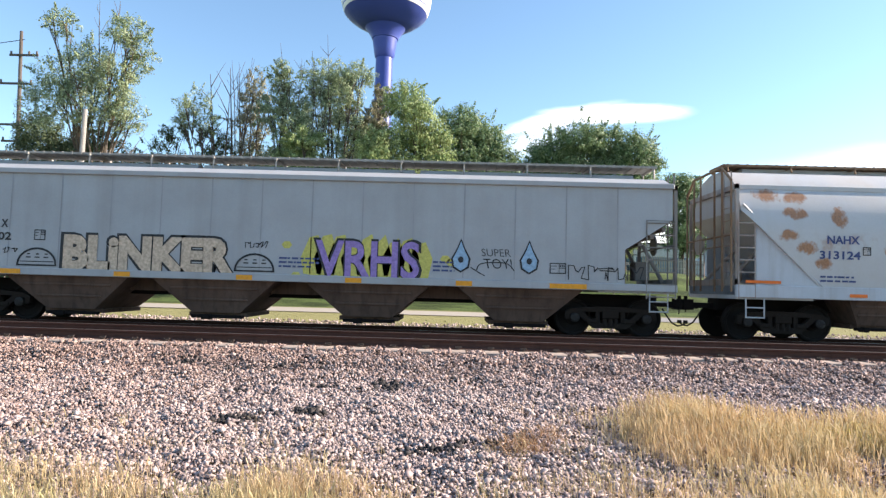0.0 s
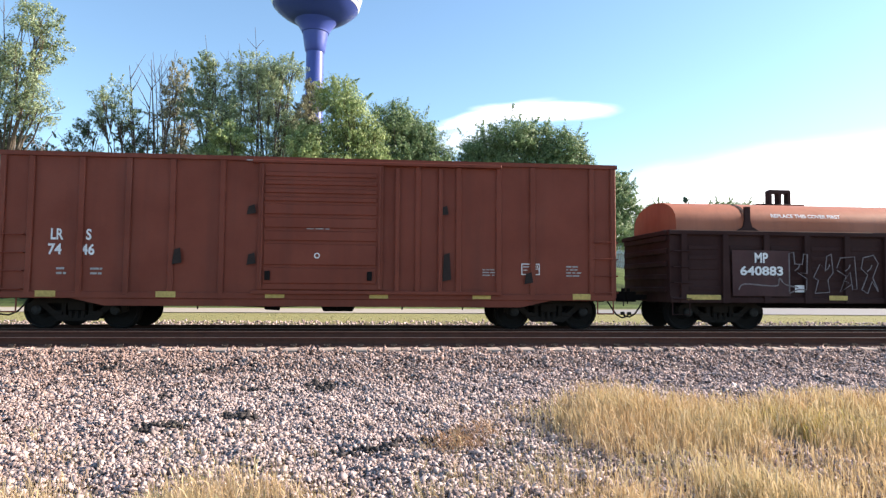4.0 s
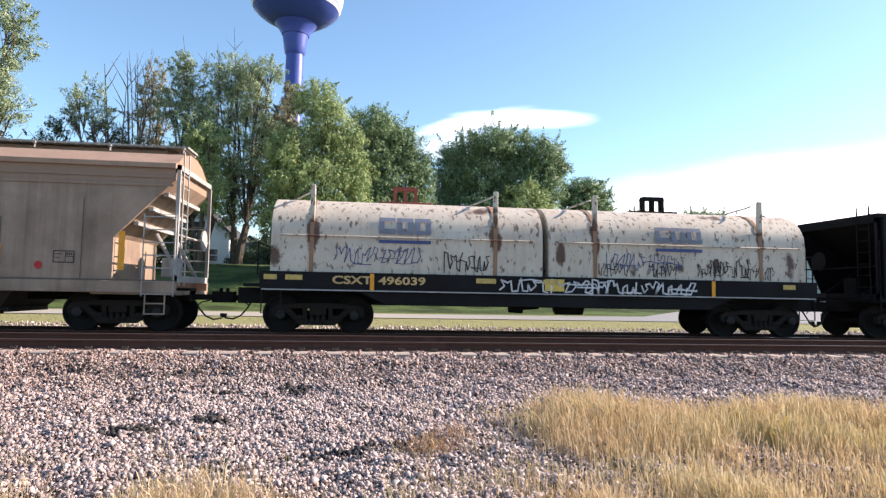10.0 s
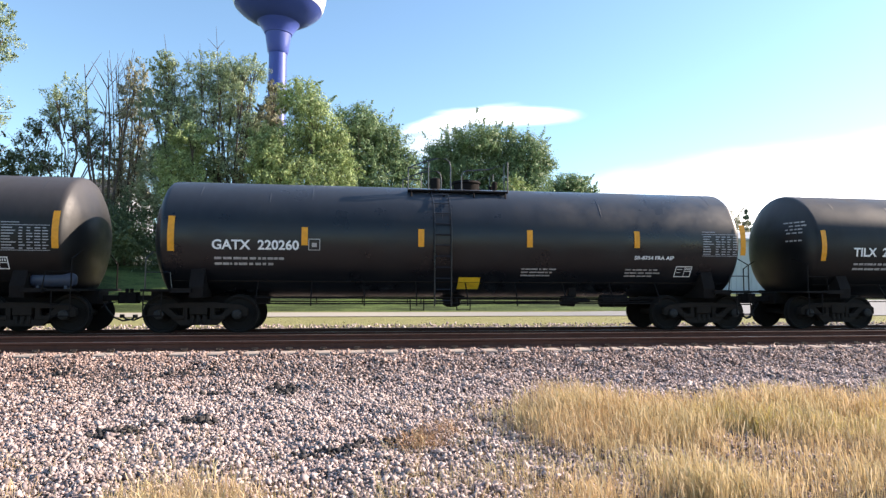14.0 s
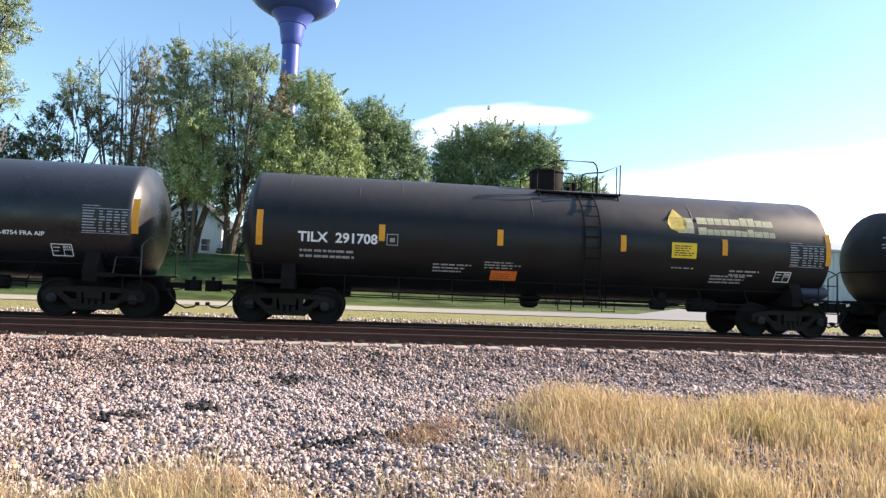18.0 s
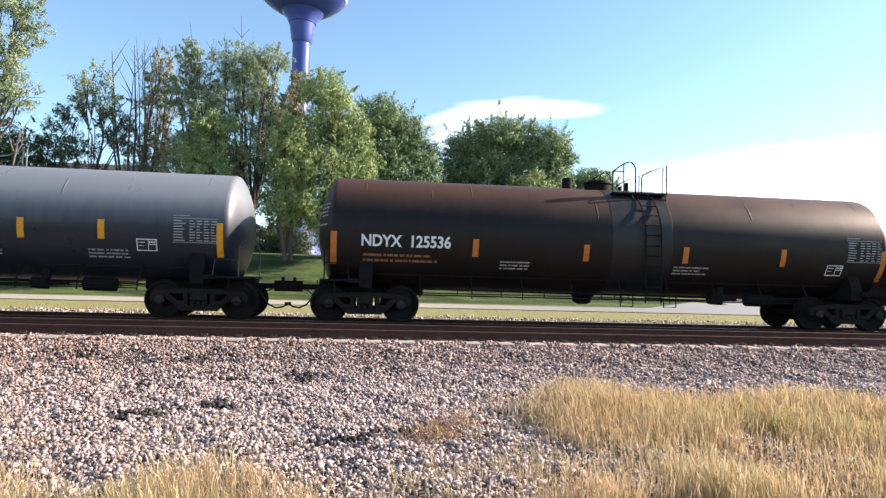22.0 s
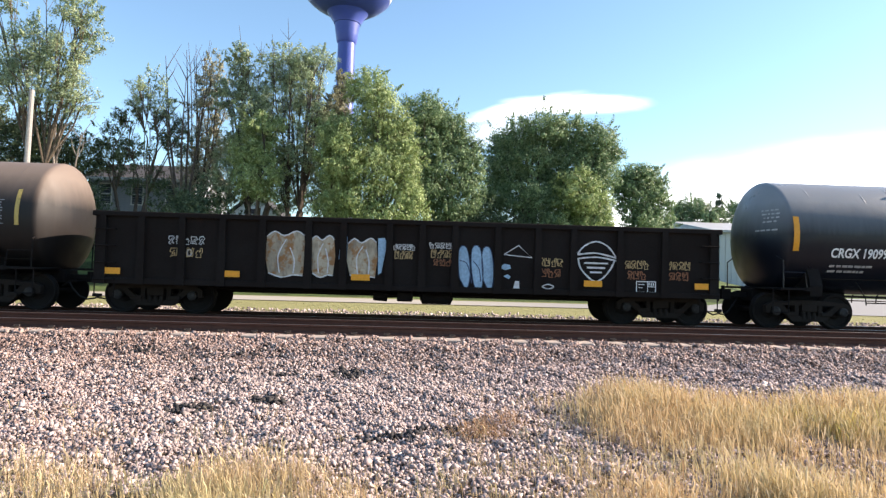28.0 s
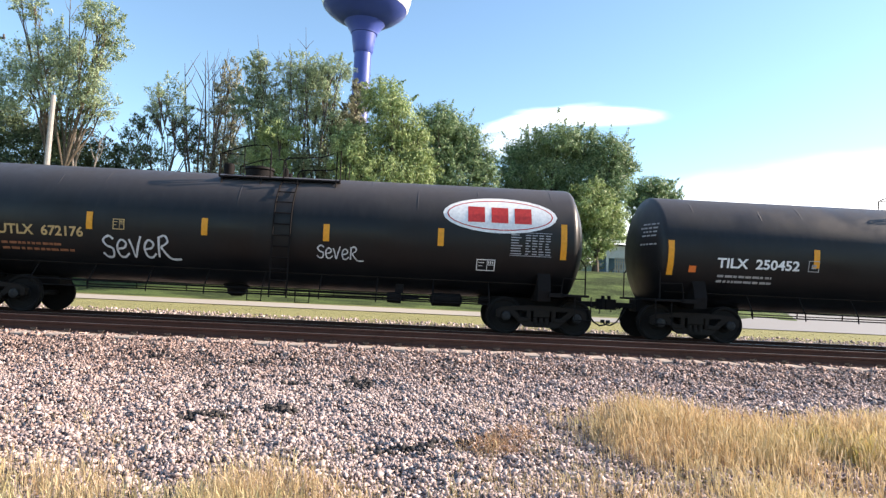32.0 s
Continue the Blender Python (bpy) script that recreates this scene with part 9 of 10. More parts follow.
LEAF = {"willow": leaf_mat("leaf_willow", (0.16, 0.22, 0.115), (0.33, 0.42, 0.235), (0.46, 0.54, 0.35)),
        "maple": leaf_mat("leaf_maple", (0.09, 0.16, 0.075), (0.22, 0.33, 0.155), (0.33, 0.44, 0.24)),
        "fresh": leaf_mat("leaf_fresh", (0.16, 0.24, 0.09), (0.34, 0.44, 0.17), (0.45, 0.54, 0.26)),
        "dusty": leaf_mat("leaf_dusty", (0.18, 0.19, 0.12), (0.33, 0.33, 0.21), (0.43, 0.42, 0.30)),
        "scrub": leaf_mat("leaf_scrub", (0.04, 0.07, 0.035), (0.10, 0.15, 0.075), (0.17, 0.23, 0.125)),
        "fir": leaf_mat("leaf_fir", (0.07, 0.115, 0.08), (0.13, 0.19, 0.13), (0.20, 0.26, 0.19))}


def leaf_cloud(name, centres, radii, per, size, mat, parent, seed, droop=0.0, clump=0.5):
    """Leaves in many small tufts over ragged lobes. In a tuft the blades lie over one another like shingles, facing outwards,
    so that every tuft has a lit and a shaded side; gaps stay open between the tufts."""
    rnd = np.random.RandomState(seed)
    P, N, D = [], [], []
    for c, r, m in zip(centres, radii, per):
        c, r = np.array(c), np.array(r)
        k = max(10, int(m / 42))
        e = rnd.normal(0, 1, (k, 3))
        e /= np.linalg.norm(e, axis=1)[:, None]
        u = rnd.uniform(0.05, 1.0, k) ** 0.42 * rnd.uniform(0.82, 1.16, k)
        q = c + e * u[:, None] * r
        rad = clump * rnd.uniform(0.3, 1.15, k) * min(1.15, 0.45 + 0.42 * r[0])
        share = rad ** 2
        pick = rnd.choice(k, m, p=share / share.sum())
        d = rnd.normal(0, 1, (m, 3))
        d /= np.linalg.norm(d, axis=1)[:, None]
        rr = rad[pick] * rnd.uniform(0.25, 1.0, m) ** 0.5 * np.where(rnd.uniform(0, 1, m) < 0.2, rnd.uniform(1.1, 1.9, m), 1.0)
        s = np.array((1.0, 1.0, 0.8 + 0.7 * droop))
        p = q[pick] + d * rr[:, None] * s
        p[:, 2] -= droop * 0.4 * rad[pick]
        # a few tufts run out into pointed shoots
        shoot = (rnd.uniform(0, 1, k) < 0.22)[pick]
        reach = (rad[pick] * rnd.uniform(0, 1.5, m))[:, None]
        way = e[pick] + np.array((0, 0, 0.7 - 1.3 * droop))
        p = np.where(shoot[:, None], q[pick] + way * reach + d * (rad[pick] * 0.32)[:, None] * (1.15 - 0.5 * reach / (rad[pick][:, None] + 0.01)), p)
        P.append(p)
        N.append(d + e[pick] * 0.6 + np.array((0, 0, 0.4)) + rnd.normal(0, 0.6, (m, 3)))
        D.append(d + e[pick] * 0.4 + np.array((0, 0, -0.2 - 1.5 * droop)))
    p, nv, d = np.concatenate(P), np.concatenate(N), np.concatenate(D)
    n = len(p)
    nv /= np.linalg.norm(nv, axis=1)[:, None] + 1e-9
    a = d + rnd.normal(0, 0.5, (n, 3))
    a -= nv * (a * nv).sum(1)[:, None]
    a /= np.linalg.norm(a, axis=1)[:, None] + 1e-9
    b = np.cross(nv, a)
    L = (size * rnd.uniform(0.55, 1.35, n))[:, None]
    W = L * 0.42
    v = np.stack([p - a * L * 0.5 + b * W, p + a * L * 0.8 - nv * L * 0.15, p - a * L * 0.35 - b * W], 1)
    f = np.arange(n * 3).reshape(-1, 3)
    return part(name, raw_mesh(name, v, f, mat), None, parent)


def tree(name, label, x, y, lobes, leaf, seed, trunk_r=0.28, leaf_size=0.13, density=1.0, bark=None, stems=1, droop=0.2, base=None, lean=0.0, bare=0, clump=0.5):
    """A tree from its crown's lobes (x, z, half width, half height): forked stems, limbs to every lobe, tufts of leaves round their ends."""
    rnd = random.Random(seed)
    z0 = ground_z(x, y) if base is None else base
    t = tagged(new(name), label, "tree")
    t.location = (x, y, z0 - 0.1)
    bm = bmesh.new()
    tops = max(l[1] for l in lobes) - z0
    zfork = min(l[1] - l[3] for l in lobes) - z0
    zfork = max(0.8, min(zfork, tops * 0.4))
    roots = []
    for s in range(stems):
        ox, oy = (rnd.uniform(-0.6, 0.6), rnd.uniform(-0.5, 0.5)) if stems > 1 else (0, 0)
        top = Vector((ox * 1.7 + lean, oy * 1.3, zfork * rnd.uniform(0.92, 1.1)))
        tube(bm, [(ox * 0.6, oy * 0.6, 0), (ox + lean * 0.3, oy, zfork * 0.5), top], trunk_r, 9, trunk_r * 0.72)
        roots.append(top - Vector((0, 0, 0.1)))
    centres, radii, per = [], [], []
    for lx, lz, hw, hh in lobes:
        c = Vector((lx - x, rnd.uniform(-0.5, 0.5) * hw, lz - z0))
        root = min(roots, key=lambda q: abs(q.x - c.x) + rnd.uniform(0, 0.5))
        for j in range(2):
            tgt = c + Vector((rnd.uniform(-0.5, 0.5) * hw, rnd.uniform(-0.6, 0.6) * hw, rnd.uniform(-0.3, 0.7) * hh))
            mid = root.lerp(tgt, 0.5) + Vector((rnd.uniform(-0.4, 0.4), rnd.uniform(-0.4, 0.4), 0.4))
            tube(bm, [root, root.lerp(mid, 0.5) + Vector((rnd.uniform(-0.15, 0.15), 0, 0)), mid, mid.lerp(tgt, 0.6) + Vector((rnd.uniform(-0.15, 0.15), 0, 0)), tgt], trunk_r * 0.34, 6, 0.02, cap=False)
            for k in range(4):
                e = tgt + Vector((rnd.uniform(-1, 1) * hw * 0.8, rnd.uniform(-1, 1) * hw * 0.8, rnd.uniform(-0.5, 1.0) * hh * 0.8))
                s = mid.lerp(tgt, rnd.uniform(0.2, 0.8))
                tube(bm, [s, s.lerp(e, 0.5) + Vector((0, 0, 0.15)), e], 0.03, 4, 0.008, cap=False)
        centres.append(c)
        hw, hh = hw * 1.12 + 0.1, hh * 1.1 + 0.1
        radii.append((hw, hw * 0.95, hh))
        per.append(int(2600 * density * (hw * hh + 0.2) * (0.12 / leaf_size) ** 1.4))
    for k in range(bare):
        a = rnd.choice(roots)
        e = Vector((rnd.uniform(-1.9, 1.6), rnd.uniform(-0.5, 0.5), (tops + 1.2) * rnd.uniform(0.9, 1.12)))
        m = a.lerp(e, 0.6) + Vector((rnd.uniform(-0.5, 0.5), 0, 0))
        tube(bm, [a, a.lerp(m, 0.5), m, m.lerp(e, 0.5) + Vector((rnd.uniform(-0.12, 0.12), 0, 0)), e], 0.06, 5, 0.010, cap=False)
        for j in range(6):
            s = m.lerp(e, rnd.uniform(0.0, 0.8))
            g = Vector((rnd.uniform(-0.7, 0.7), rnd.uniform(-0.3, 0.3), rnd.uniform(0.5, 1.3)))
            tube(bm, [s, s + g * 0.5 + Vector((rnd.uniform(-0.08, 0.08), 0, 0)), s + g], 0.02, 4, 0.007, cap=False)
    part("trunk", bm, bark or BARK, t)
    leaf_cloud("crown", centres, radii, per, leaf_size, LEAF[leaf], t, seed, droop, clump)
    return t


def snag(x, y, h, seed, n=7, spread=2.2, label="bare dead tree with thin dark branches", bark=None):
    rnd = random.Random(seed)
    z0 = ground_z(x, y)
    t = tagged(new("dead_tree"), label, "tree")
    t.location = (x, y, z0 - 0.1)
    bm = bmesh.new()
    for k in range(n):
        e = Vector((rnd.uniform(-1, 1) * spread, rnd.uniform(-0.6, 0.6), h * rnd.uniform(0.7, 1.0)))
        a = Vector((rnd.uniform(-0.3, 0.3), rnd.uniform(-0.3, 0.3), 0))
        m = a.lerp(e, 0.55) + Vector((rnd.uniform(-0.5, 0.5), 0, 0.5))
        tube(bm, [a, a.lerp(m, 0.5), m, m.lerp(e, 0.5), e], 0.10, 6, 0.015, cap=False)
        for j in range(6):
            s = m.lerp(e, rnd.uniform(-0.2, 0.85))
            d = Vector((rnd.uniform(-1.0, 1.0), rnd.uniform(-0.5, 0.5), rnd.uniform(0.7, 1.8)))
            tube(bm, [s, s + d * 0.5 + Vector((rnd.uniform(-0.15, 0.15), 0, 0)), s + d], 0.035, 4, 0.008, cap=False)
    part("trunk", bm, bark or BARK, t)
    return t


def fir(x, y, top, w, seed):
    rnd = random.Random(seed)
    z0 = ground_z(x, y)
    t = tagged(new("fir_tree"), "dark pointed evergreen beyond the lot", "tree")
    t.location = (x, y, z0 - 0.1)
    bm = bmesh.new()
    tube(bm, [(0, 0, 0), (0, 0, top - z0)], 0.2, 6, 0.03)
    part("trunk", bm, BARK, t)
    c, r, p = [], [], []
    h = top - z0
    for k in range(12):
        f = k / 11
        reach = w * (1 - f) + 0.12
        for j in range(5):
            a = j * 1.257 + k * 0.7 + rnd.uniform(-0.3, 0.3)
            q = reach * 0.6
            c.append((math.cos(a) * q, math.sin(a) * q, h * (0.2 + 0.79 * f) - 0.15 * reach))
            r.append((0.3 * reach + 0.15, 0.3 * reach + 0.15, 0.3))
            p.append(int(70 + 240 * (1 - f)))
    leaf_cloud("crown", c, r, p, 0.2, LEAF["fir"], t, seed, 0.4, 0.3)


def build_trees():
    tree("poplar_tree", "tall loose-crowned tree with pale grey-green leaves", -20.6, 36.0,
         ((-22.6, 16.4, 0.85, 0.6), (-18.6, 15.9, 1.15, 0.95), (-18.0, 14.7, 0.8, 1.1), (-22.8, 13.4, 1.4, 1.25), (-20.7, 13.8, 1.3, 1.35), (-19.0, 13.0, 1.2, 1.35), (-23.1, 11.6, 1.35, 1.2), (-20.5, 11.3, 1.4, 1.3), (-18.8, 11.0, 1.05, 1.2)),
         "willow", 1, 0.2, 0.09, 0.45, BARK_WARM, 3, 0.3, bare=3, clump=0.33)
    tree("scrub_tree", "dense dark green tree at the foot of the poplar", -22.6, 38.5,
         ((-25.5, 10.1, 1.5, 1.5), (-23.6, 8.8, 1.9, 1.5), (-21.5, 9.2, 1.4, 1.4), (-19.6, 8.1, 1.2, 1.0), (-26.5, 7.5, 1.3, 1.4), (-24.6, 6.7, 2.1, 1.2), (-21.4, 6.8, 1.7, 1.2), (-19.8, 5.6, 1.5, 1.3)),
         "scrub", 2, 0.16, 0.10, 0.85, BARK, 3, clump=0.36)
    snag(-19.3, 37.0, 9.6, 3, 4, 1.2, "bare pale dead sapling among the trees", BARK_GREY)
    tree("young_tree", "small tree with a thin pale grey-green crown", -15.6, 39.0, ((-15.7, 12.4, 1.0, 1.05), (-16.5, 11.5, 0.7, 0.55), (-14.9, 11.3, 0.7, 0.7)), "willow", 4, 0.08, 0.08, 0.34, BARK, 1, clump=0.29)
    tree("scrub_tree", "dark thin-leaved bushy tree behind the train", -17.0, 40.0, ((-18.3, 9.3, 1.3, 1.1), (-17.3, 10.6, 0.75, 0.75), (-15.4, 10.5, 1.25, 0.9), (-14.3, 9.6, 1.05, 1.05), (-16.7, 8.6, 1.7, 0.85), (-19.0, 7.9, 1.4, 0.7), (-16.2, 7.0, 1.8, 1.0)), "scrub", 5, 0.14, 0.085, 0.32, BARK, 3, clump=0.27)
    snag(-13.3, 39.0, 13.0, 6, 5, 1.7)
    tree("poplar_tree", "tall thin tree with brownish foliage and bare twigs", -13.0, 42.0, ((-12.9, 14.3, 0.85, 1.6), (-13.1, 12.0, 1.2, 1.6), (-12.7, 9.8, 1.5, 1.5), (-13.9, 8.6, 1.3, 1.2), (-12.6, 6.8, 1.7, 1.6)), "dusty", 7, 0.2, 0.09, 0.42, BARK, 4, 0.2, bare=9, clump=0.30)
    tree("poplar_tree", "tall green tree with a feathery crown", -9.3, 40.0, ((-10.5, 14.7, 0.75, 1.35), (-10.1, 12.9, 1.15, 1.5), (-9.4, 11.0, 1.4, 1.3), (-10.7, 9.3, 1.4, 1.3), (-11.4, 12.4, 0.7, 1.05), (-10.2, 7.0, 1.8, 1.6)), "willow", 8, 0.25, 0.095, 0.58, BARK, 3, 0.3, bare=3, clump=0.32)
    tree("poplar_tree", "tall green tree with a broad feathery crown", -7.0, 40.0, ((-7.7, 14.8, 1.3, 1.2), (-6.3, 13.7, 1.0, 1.3), (-7.6, 12.6, 1.5, 1.5), (-5.9, 11.1, 1.3, 1.45), (-7.9, 9.5, 1.6, 1.35), (-6.2, 8.6, 1.45, 1.2), (-7.2, 6.6, 2.0, 1.5), (-5.4, 15.3, 0.95, 0.5), (-6.2, 14.6, 0.7, 0.6)), "willow", 9, 0.24, 0.095, 0.6, BARK, 3, 0.3, bare=2, clump=0.36)
    tree("sapling", "bright young tree in front of the feathery trees", -8.5, 37.5, ((-8.2, 9.9, 1.1, 0.8), (-8.9, 8.5, 1.3, 0.9), (-8.3, 6.9, 1.4, 1.2)), "fresh", 29, 0.12, 0.10, 0.95, BARK, 2, 0.3, clump=0.29)
    tree("slim_tree", "slim brownish-green tree against the tower stem", -4.4, 41.0, ((-4.1, 13.7, 0.42, 1.0), (-4.3, 12.1, 0.7, 1.2), (-5.0, 11.0, 0.9, 1.25), (-4.4, 8.6, 1.3, 1.8), (-4.2, 6.0, 1.6, 1.6)), "dusty", 10, 0.14, 0.10, 1.0, BARK, 2, clump=0.26)
    tree("willow_tree", "bright green willow with drooping sprays", -1.2, 38.0, ((-2.1, 12.9, 1.15, 1.15), (-1.4, 11.4, 1.4, 1.4), (-2.1, 9.6, 1.8, 1.5), (-0.4, 9.9, 1.15, 1.45), (-1.8, 7.7, 1.9, 1.2), (0.1, 8.2, 1.15, 1.25), (-2.4, 5.8, 1.6, 1.3), (0.4, 6.2, 1.1, 1.2), (0.9, 5.2, 1.0, 0.8), (-1.0, 4.6, 1.4, 0.9)), "fresh", 11, 0.24, 0.10, 0.9, BARK, 3, 0.7, clump=0.35)
    tree("willow_tree", "bright green willow with drooping sprays", -3.6, 37.4, ((-3.7, 9.7, 1.2, 1.15), (-3.5, 8.0, 1.4, 1.3), (-3.8, 6.0, 1.4, 1.4)), "fresh", 12, 0.14, 0.105, 1.0, BARK, 2, 0.7, clump=0.30)
    tree("maple_tree", "dense green shade tree on the lawn bank", 2.4, 43.0, ((1.4, 12.6, 1.45, 1.2), (2.9, 11.8, 1.4, 1.4), (1.5, 10.6, 1.7, 1.6), (3.9, 10.4, 1.4, 1.4), (4.8, 8.9, 0.85, 1.2), (2.7, 8.7, 2.0, 1.5), (1.6, 7.2, 1.5, 1.3), (4.0, 6.9, 1.4, 1.2), (3.2, 5.6, 1.3, 0.8)), "maple", 13, 0.26, 0.11, 1.1, BARK, 4, 0.1, clump=0.42)
    tree("maple_tree", "broad dark green shade tree", 10.6, 46.0, ((8.2, 11.5, 1.6, 1.25), (10.4, 12.4, 1.8, 1.1), (12.6, 12.4, 1.8, 1.1), (14.5, 11.7, 1.5, 1.25), (15.8, 10.9, 0.75, 0.55), (7.4, 9.6, 1.5, 1.5), (10.0, 10.1, 2.1, 1.7), (12.8, 10.1, 2.1, 1.8), (14.7, 9.3, 1.3, 1.5), (7.0, 7.5, 1.5, 1.4), (9.6, 7.2, 2.2, 1.6), (12.6, 7.2, 2.1, 1.8), (14.3, 6.4, 1.4, 1.6), (11.0, 5.0, 1.8, 1.0)), "maple", 14, 0.42, 0.115, 1.1, BARK, 2, 0.1, clump=0.45)
    tree("maple_tree", "green shade tree behind the gap between cars", 13.4, 45.0, ((12.8, 7.6, 1.6, 1.6), (14.0, 6.2, 1.5, 1.6), (12.6, 4.8, 1.5, 1.4)), "fresh", 15, 0.3, 0.13, 1.0, BARK, clump=0.36)
    tree("maple_tree", "smaller round green tree", 20.2, 52.0, ((20.2, 10.5, 1.5, 0.75), (19.2, 9.6, 1.6, 1.1), (21.3, 9.5, 1.35, 1.2), (20.2, 8.1, 2.1, 1.5), (20.6, 6.2, 2.0, 1.4)), "maple", 16, 0.3, 0.14, 1.1, BARK, clump=0.40)
    tree("maple_tree", "distant round green tree beyond the lot", 35.4, 75.0, ((35.6, 10.6, 2.0, 1.2), (33.8, 9.6, 1.8, 1.3), (37.0, 9.6, 1.6, 1.3), (35.4, 7.6, 2.6, 1.6)), "maple", 17, 0.3, 0.17, 0.9, BARK, clump=0.45)
    fir(38.6, 75.0, 12.4, 3.0, 18)
    tree("maple_tree", "distant flat-topped green tree behind the warehouse", 48.6, 85.0, ((46.6, 11.9, 1.9, 1.0), (48.6, 12.6, 2.0, 0.9), (51.2, 12.5, 1.9, 1.0), (49.0, 11.0, 3.6, 1.2), (49.0, 9.0, 3.2, 1.4)), "maple", 19, 0.3, 0.17, 0.8, BARK, clump=0.45)
    tree("maple_tree", "distant thin-crowned tree behind the warehouse", 55.6, 85.0, ((54.6, 11.6, 1.8, 0.9), (56.8, 11.9, 1.8, 0.9), (55.8, 10.0, 2.6, 1.3)), "dusty", 20, 0.3, 0.16, 0.5, BARK, clump=0.4)
    fir(59.6, 85.0, 13.2, 3.2, 21)
    tree("maple_tree", "distant low green tree behind the warehouse", 64.0, 85.0, ((62.4, 10.8, 1.9, 1.0), (64.8, 10.4, 1.8, 0.8), (67.0, 10.0, 1.8, 0.7)), "maple", 22, 0.3, 0.16, 0.7, BARK, clump=0.4)
    # far trees that close the view beneath the crowns
    for i, (sx, sy, sw) in enumerate(((-27.0, 104.0, 3.6), (-13.0, 106.0, 3.4), (-7.5, 104.0, 3.6), (-1.0, 112.0, 3.4), (5.0, 114.0, 3.4))):
        tree("far_tree", "distant dark green tree behind the houses", sx, sy, ((sx, 7.6, sw, 2.8), (sx + 2.2, 6.4, sw * 0.8, 2.4), (sx - 2.2, 6.2, sw * 0.8, 2.2)), "scrub", 80 + i, 0.25, 0.24, 0.8, BARK, 2, clump=0.6)
    tree("shrub", "dense dark shrub at the foot of the water tower", -7.0, 60.0, ((-7.6, 4.6, 2.0, 1.9), (-5.6, 4.2, 1.7, 1.5), (-9.4, 4.0, 1.5, 1.4)), "scrub", 88, 0.1, 0.15, 0.8, BARK, 3)
    # dark undergrowth and a pale bush on the bank
    for i, (sx, sy, sz, sw, sh, lf) in enumerate(((5.4, 44.5, 4.6, 1.7, 1.8, "scrub"), (8.0, 45.0, 4.4, 1.9, 1.9, "scrub"), (10.4, 45.5, 3.8, 1.8, 1.6, "scrub"), (6.2, 40.0, 2.3, 1.1, 0.7, "dusty"), (17.6, 53.0, 2.0, 1.2, 0.9, "fresh"))):
        tree("shrub", "dense dark undergrowth beneath the shade trees" if lf == "scrub" else "low pale bush on the lawn bank", sx, sy, ((sx, sz, sw, sh), (sx + 0.9, sz - 0.7, sw * 0.8, sh * 0.7), (sx - 0.9, sz - 0.8, sw * 0.8, sh * 0.7)), lf, 60 + i, 0.08, 0.11, 0.8, BARK, 3)
    # shrubs along the foot of the trees
    for i, (sx, sy, sz, sw) in enumerate(((-24.0, 38, 4.6, 2.4), (-20.6, 39, 4.4, 2.4), (-12.2, 39, 4.4, 2.2), (10.0, 56, 3.6, 2.6), (15.0, 62, 3.8, 2.8), (5.4, 44, 4.6, 2.0))):
        tree("shrub", "dense green shrub on the bank", sx, sy, ((sx, sz, sw, 1.5 + 0.8 * (sy > 50)), (sx + 1.2, sz - 0.9, sw * 0.8, 1.2), (sx - 1.2, sz - 0.8, sw * 0.8, 1.2)), "scrub" if i % 2 or sx < -7 else "willow", 40 + i, 0.1, 0.105 if sy < 50 else 0.16, 0.85 if sy < 50 else 0.6, BARK, 3)


build_trees()


def build_tower():
    TX, TY = -7.4, 70.0
    z0 = ground_z(TX, TY)
    blue = paint("tower_blue", (0.042, 0.075, 0.33), 0.42, (0.032, 0.055, 0.25), 0.2, spec=0.4)
    whit = paint("tower_white", (0.72, 0.73, 0.74), 0.4, (0.5, 0.5, 0.5), 0.15)
    t = tagged(new("water_tower"), "blue single-stem water tower with a white band round its bulb", "water tower")
    t.location = (TX, TY, z0 - 0.2)
    b = -z0 + 0.2
    bm = bmesh.new()
    lathe(bm, [(0.0, 3.2), (0.6, 3.0), (3.5, 1.6), (5.5, 1.04), (27.5 + b, 0.98)], "z", 40)
    part("stem", bm, blue, t, smooth=True)
    bm = bmesh.new()
    lathe(bm, [(27.4 + b, 1.02), (27.6 + b, 1.14), (28.4 + b, 1.26), (29.6 + b, 1.42), (29.66 + b, 1.52), (29.8 + b, 1.55), (30.6 + b, 2.05), (31.0 + b, 2.4)], "z", 40)
    part("collar", bm, blue, t, smooth=True)
    # bulb: a shallow blue bowl, a white rim with a thin blue line over it, and the white upper part
    bm = bmesh.new()
    lathe(bm, [(30.9 + b, 2.3), (31.3 + b, 3.1), (31.8 + b, 3.9), (32.25 + b, 4.45), (32.6 + b, 4.76)], "z", 48)
    part("bulb_lower", bm, blue, t, smooth=True)
    bm = bmesh.new()
    lathe(bm, [(32.6 + b, 4.78), (33.0 + b, 4.97)], "z", 48)
    part("white_band", bm, whit, t, smooth=True)
    bm = bmesh.new()
    lathe(bm, [(33.0 + b, 4.96), (33.14 + b, 5.0)], "z", 48)
    part("blue_band", bm, blue, t, smooth=True)
    bm = bmesh.new()
    up = [(33.14 + b, 5.01)]
    for k in range(1, 15):
        ang = -0.3 + (math.pi / 2 + 0.3) * k / 14
        up.append((34.7 + b + 5.25 * math.sin(ang), max(0.05, 5.25 * math.cos(ang))))
    lathe(bm, up, "z", 48)
    part("bulb_upper", bm, whit, t, smooth=True)


build_tower()


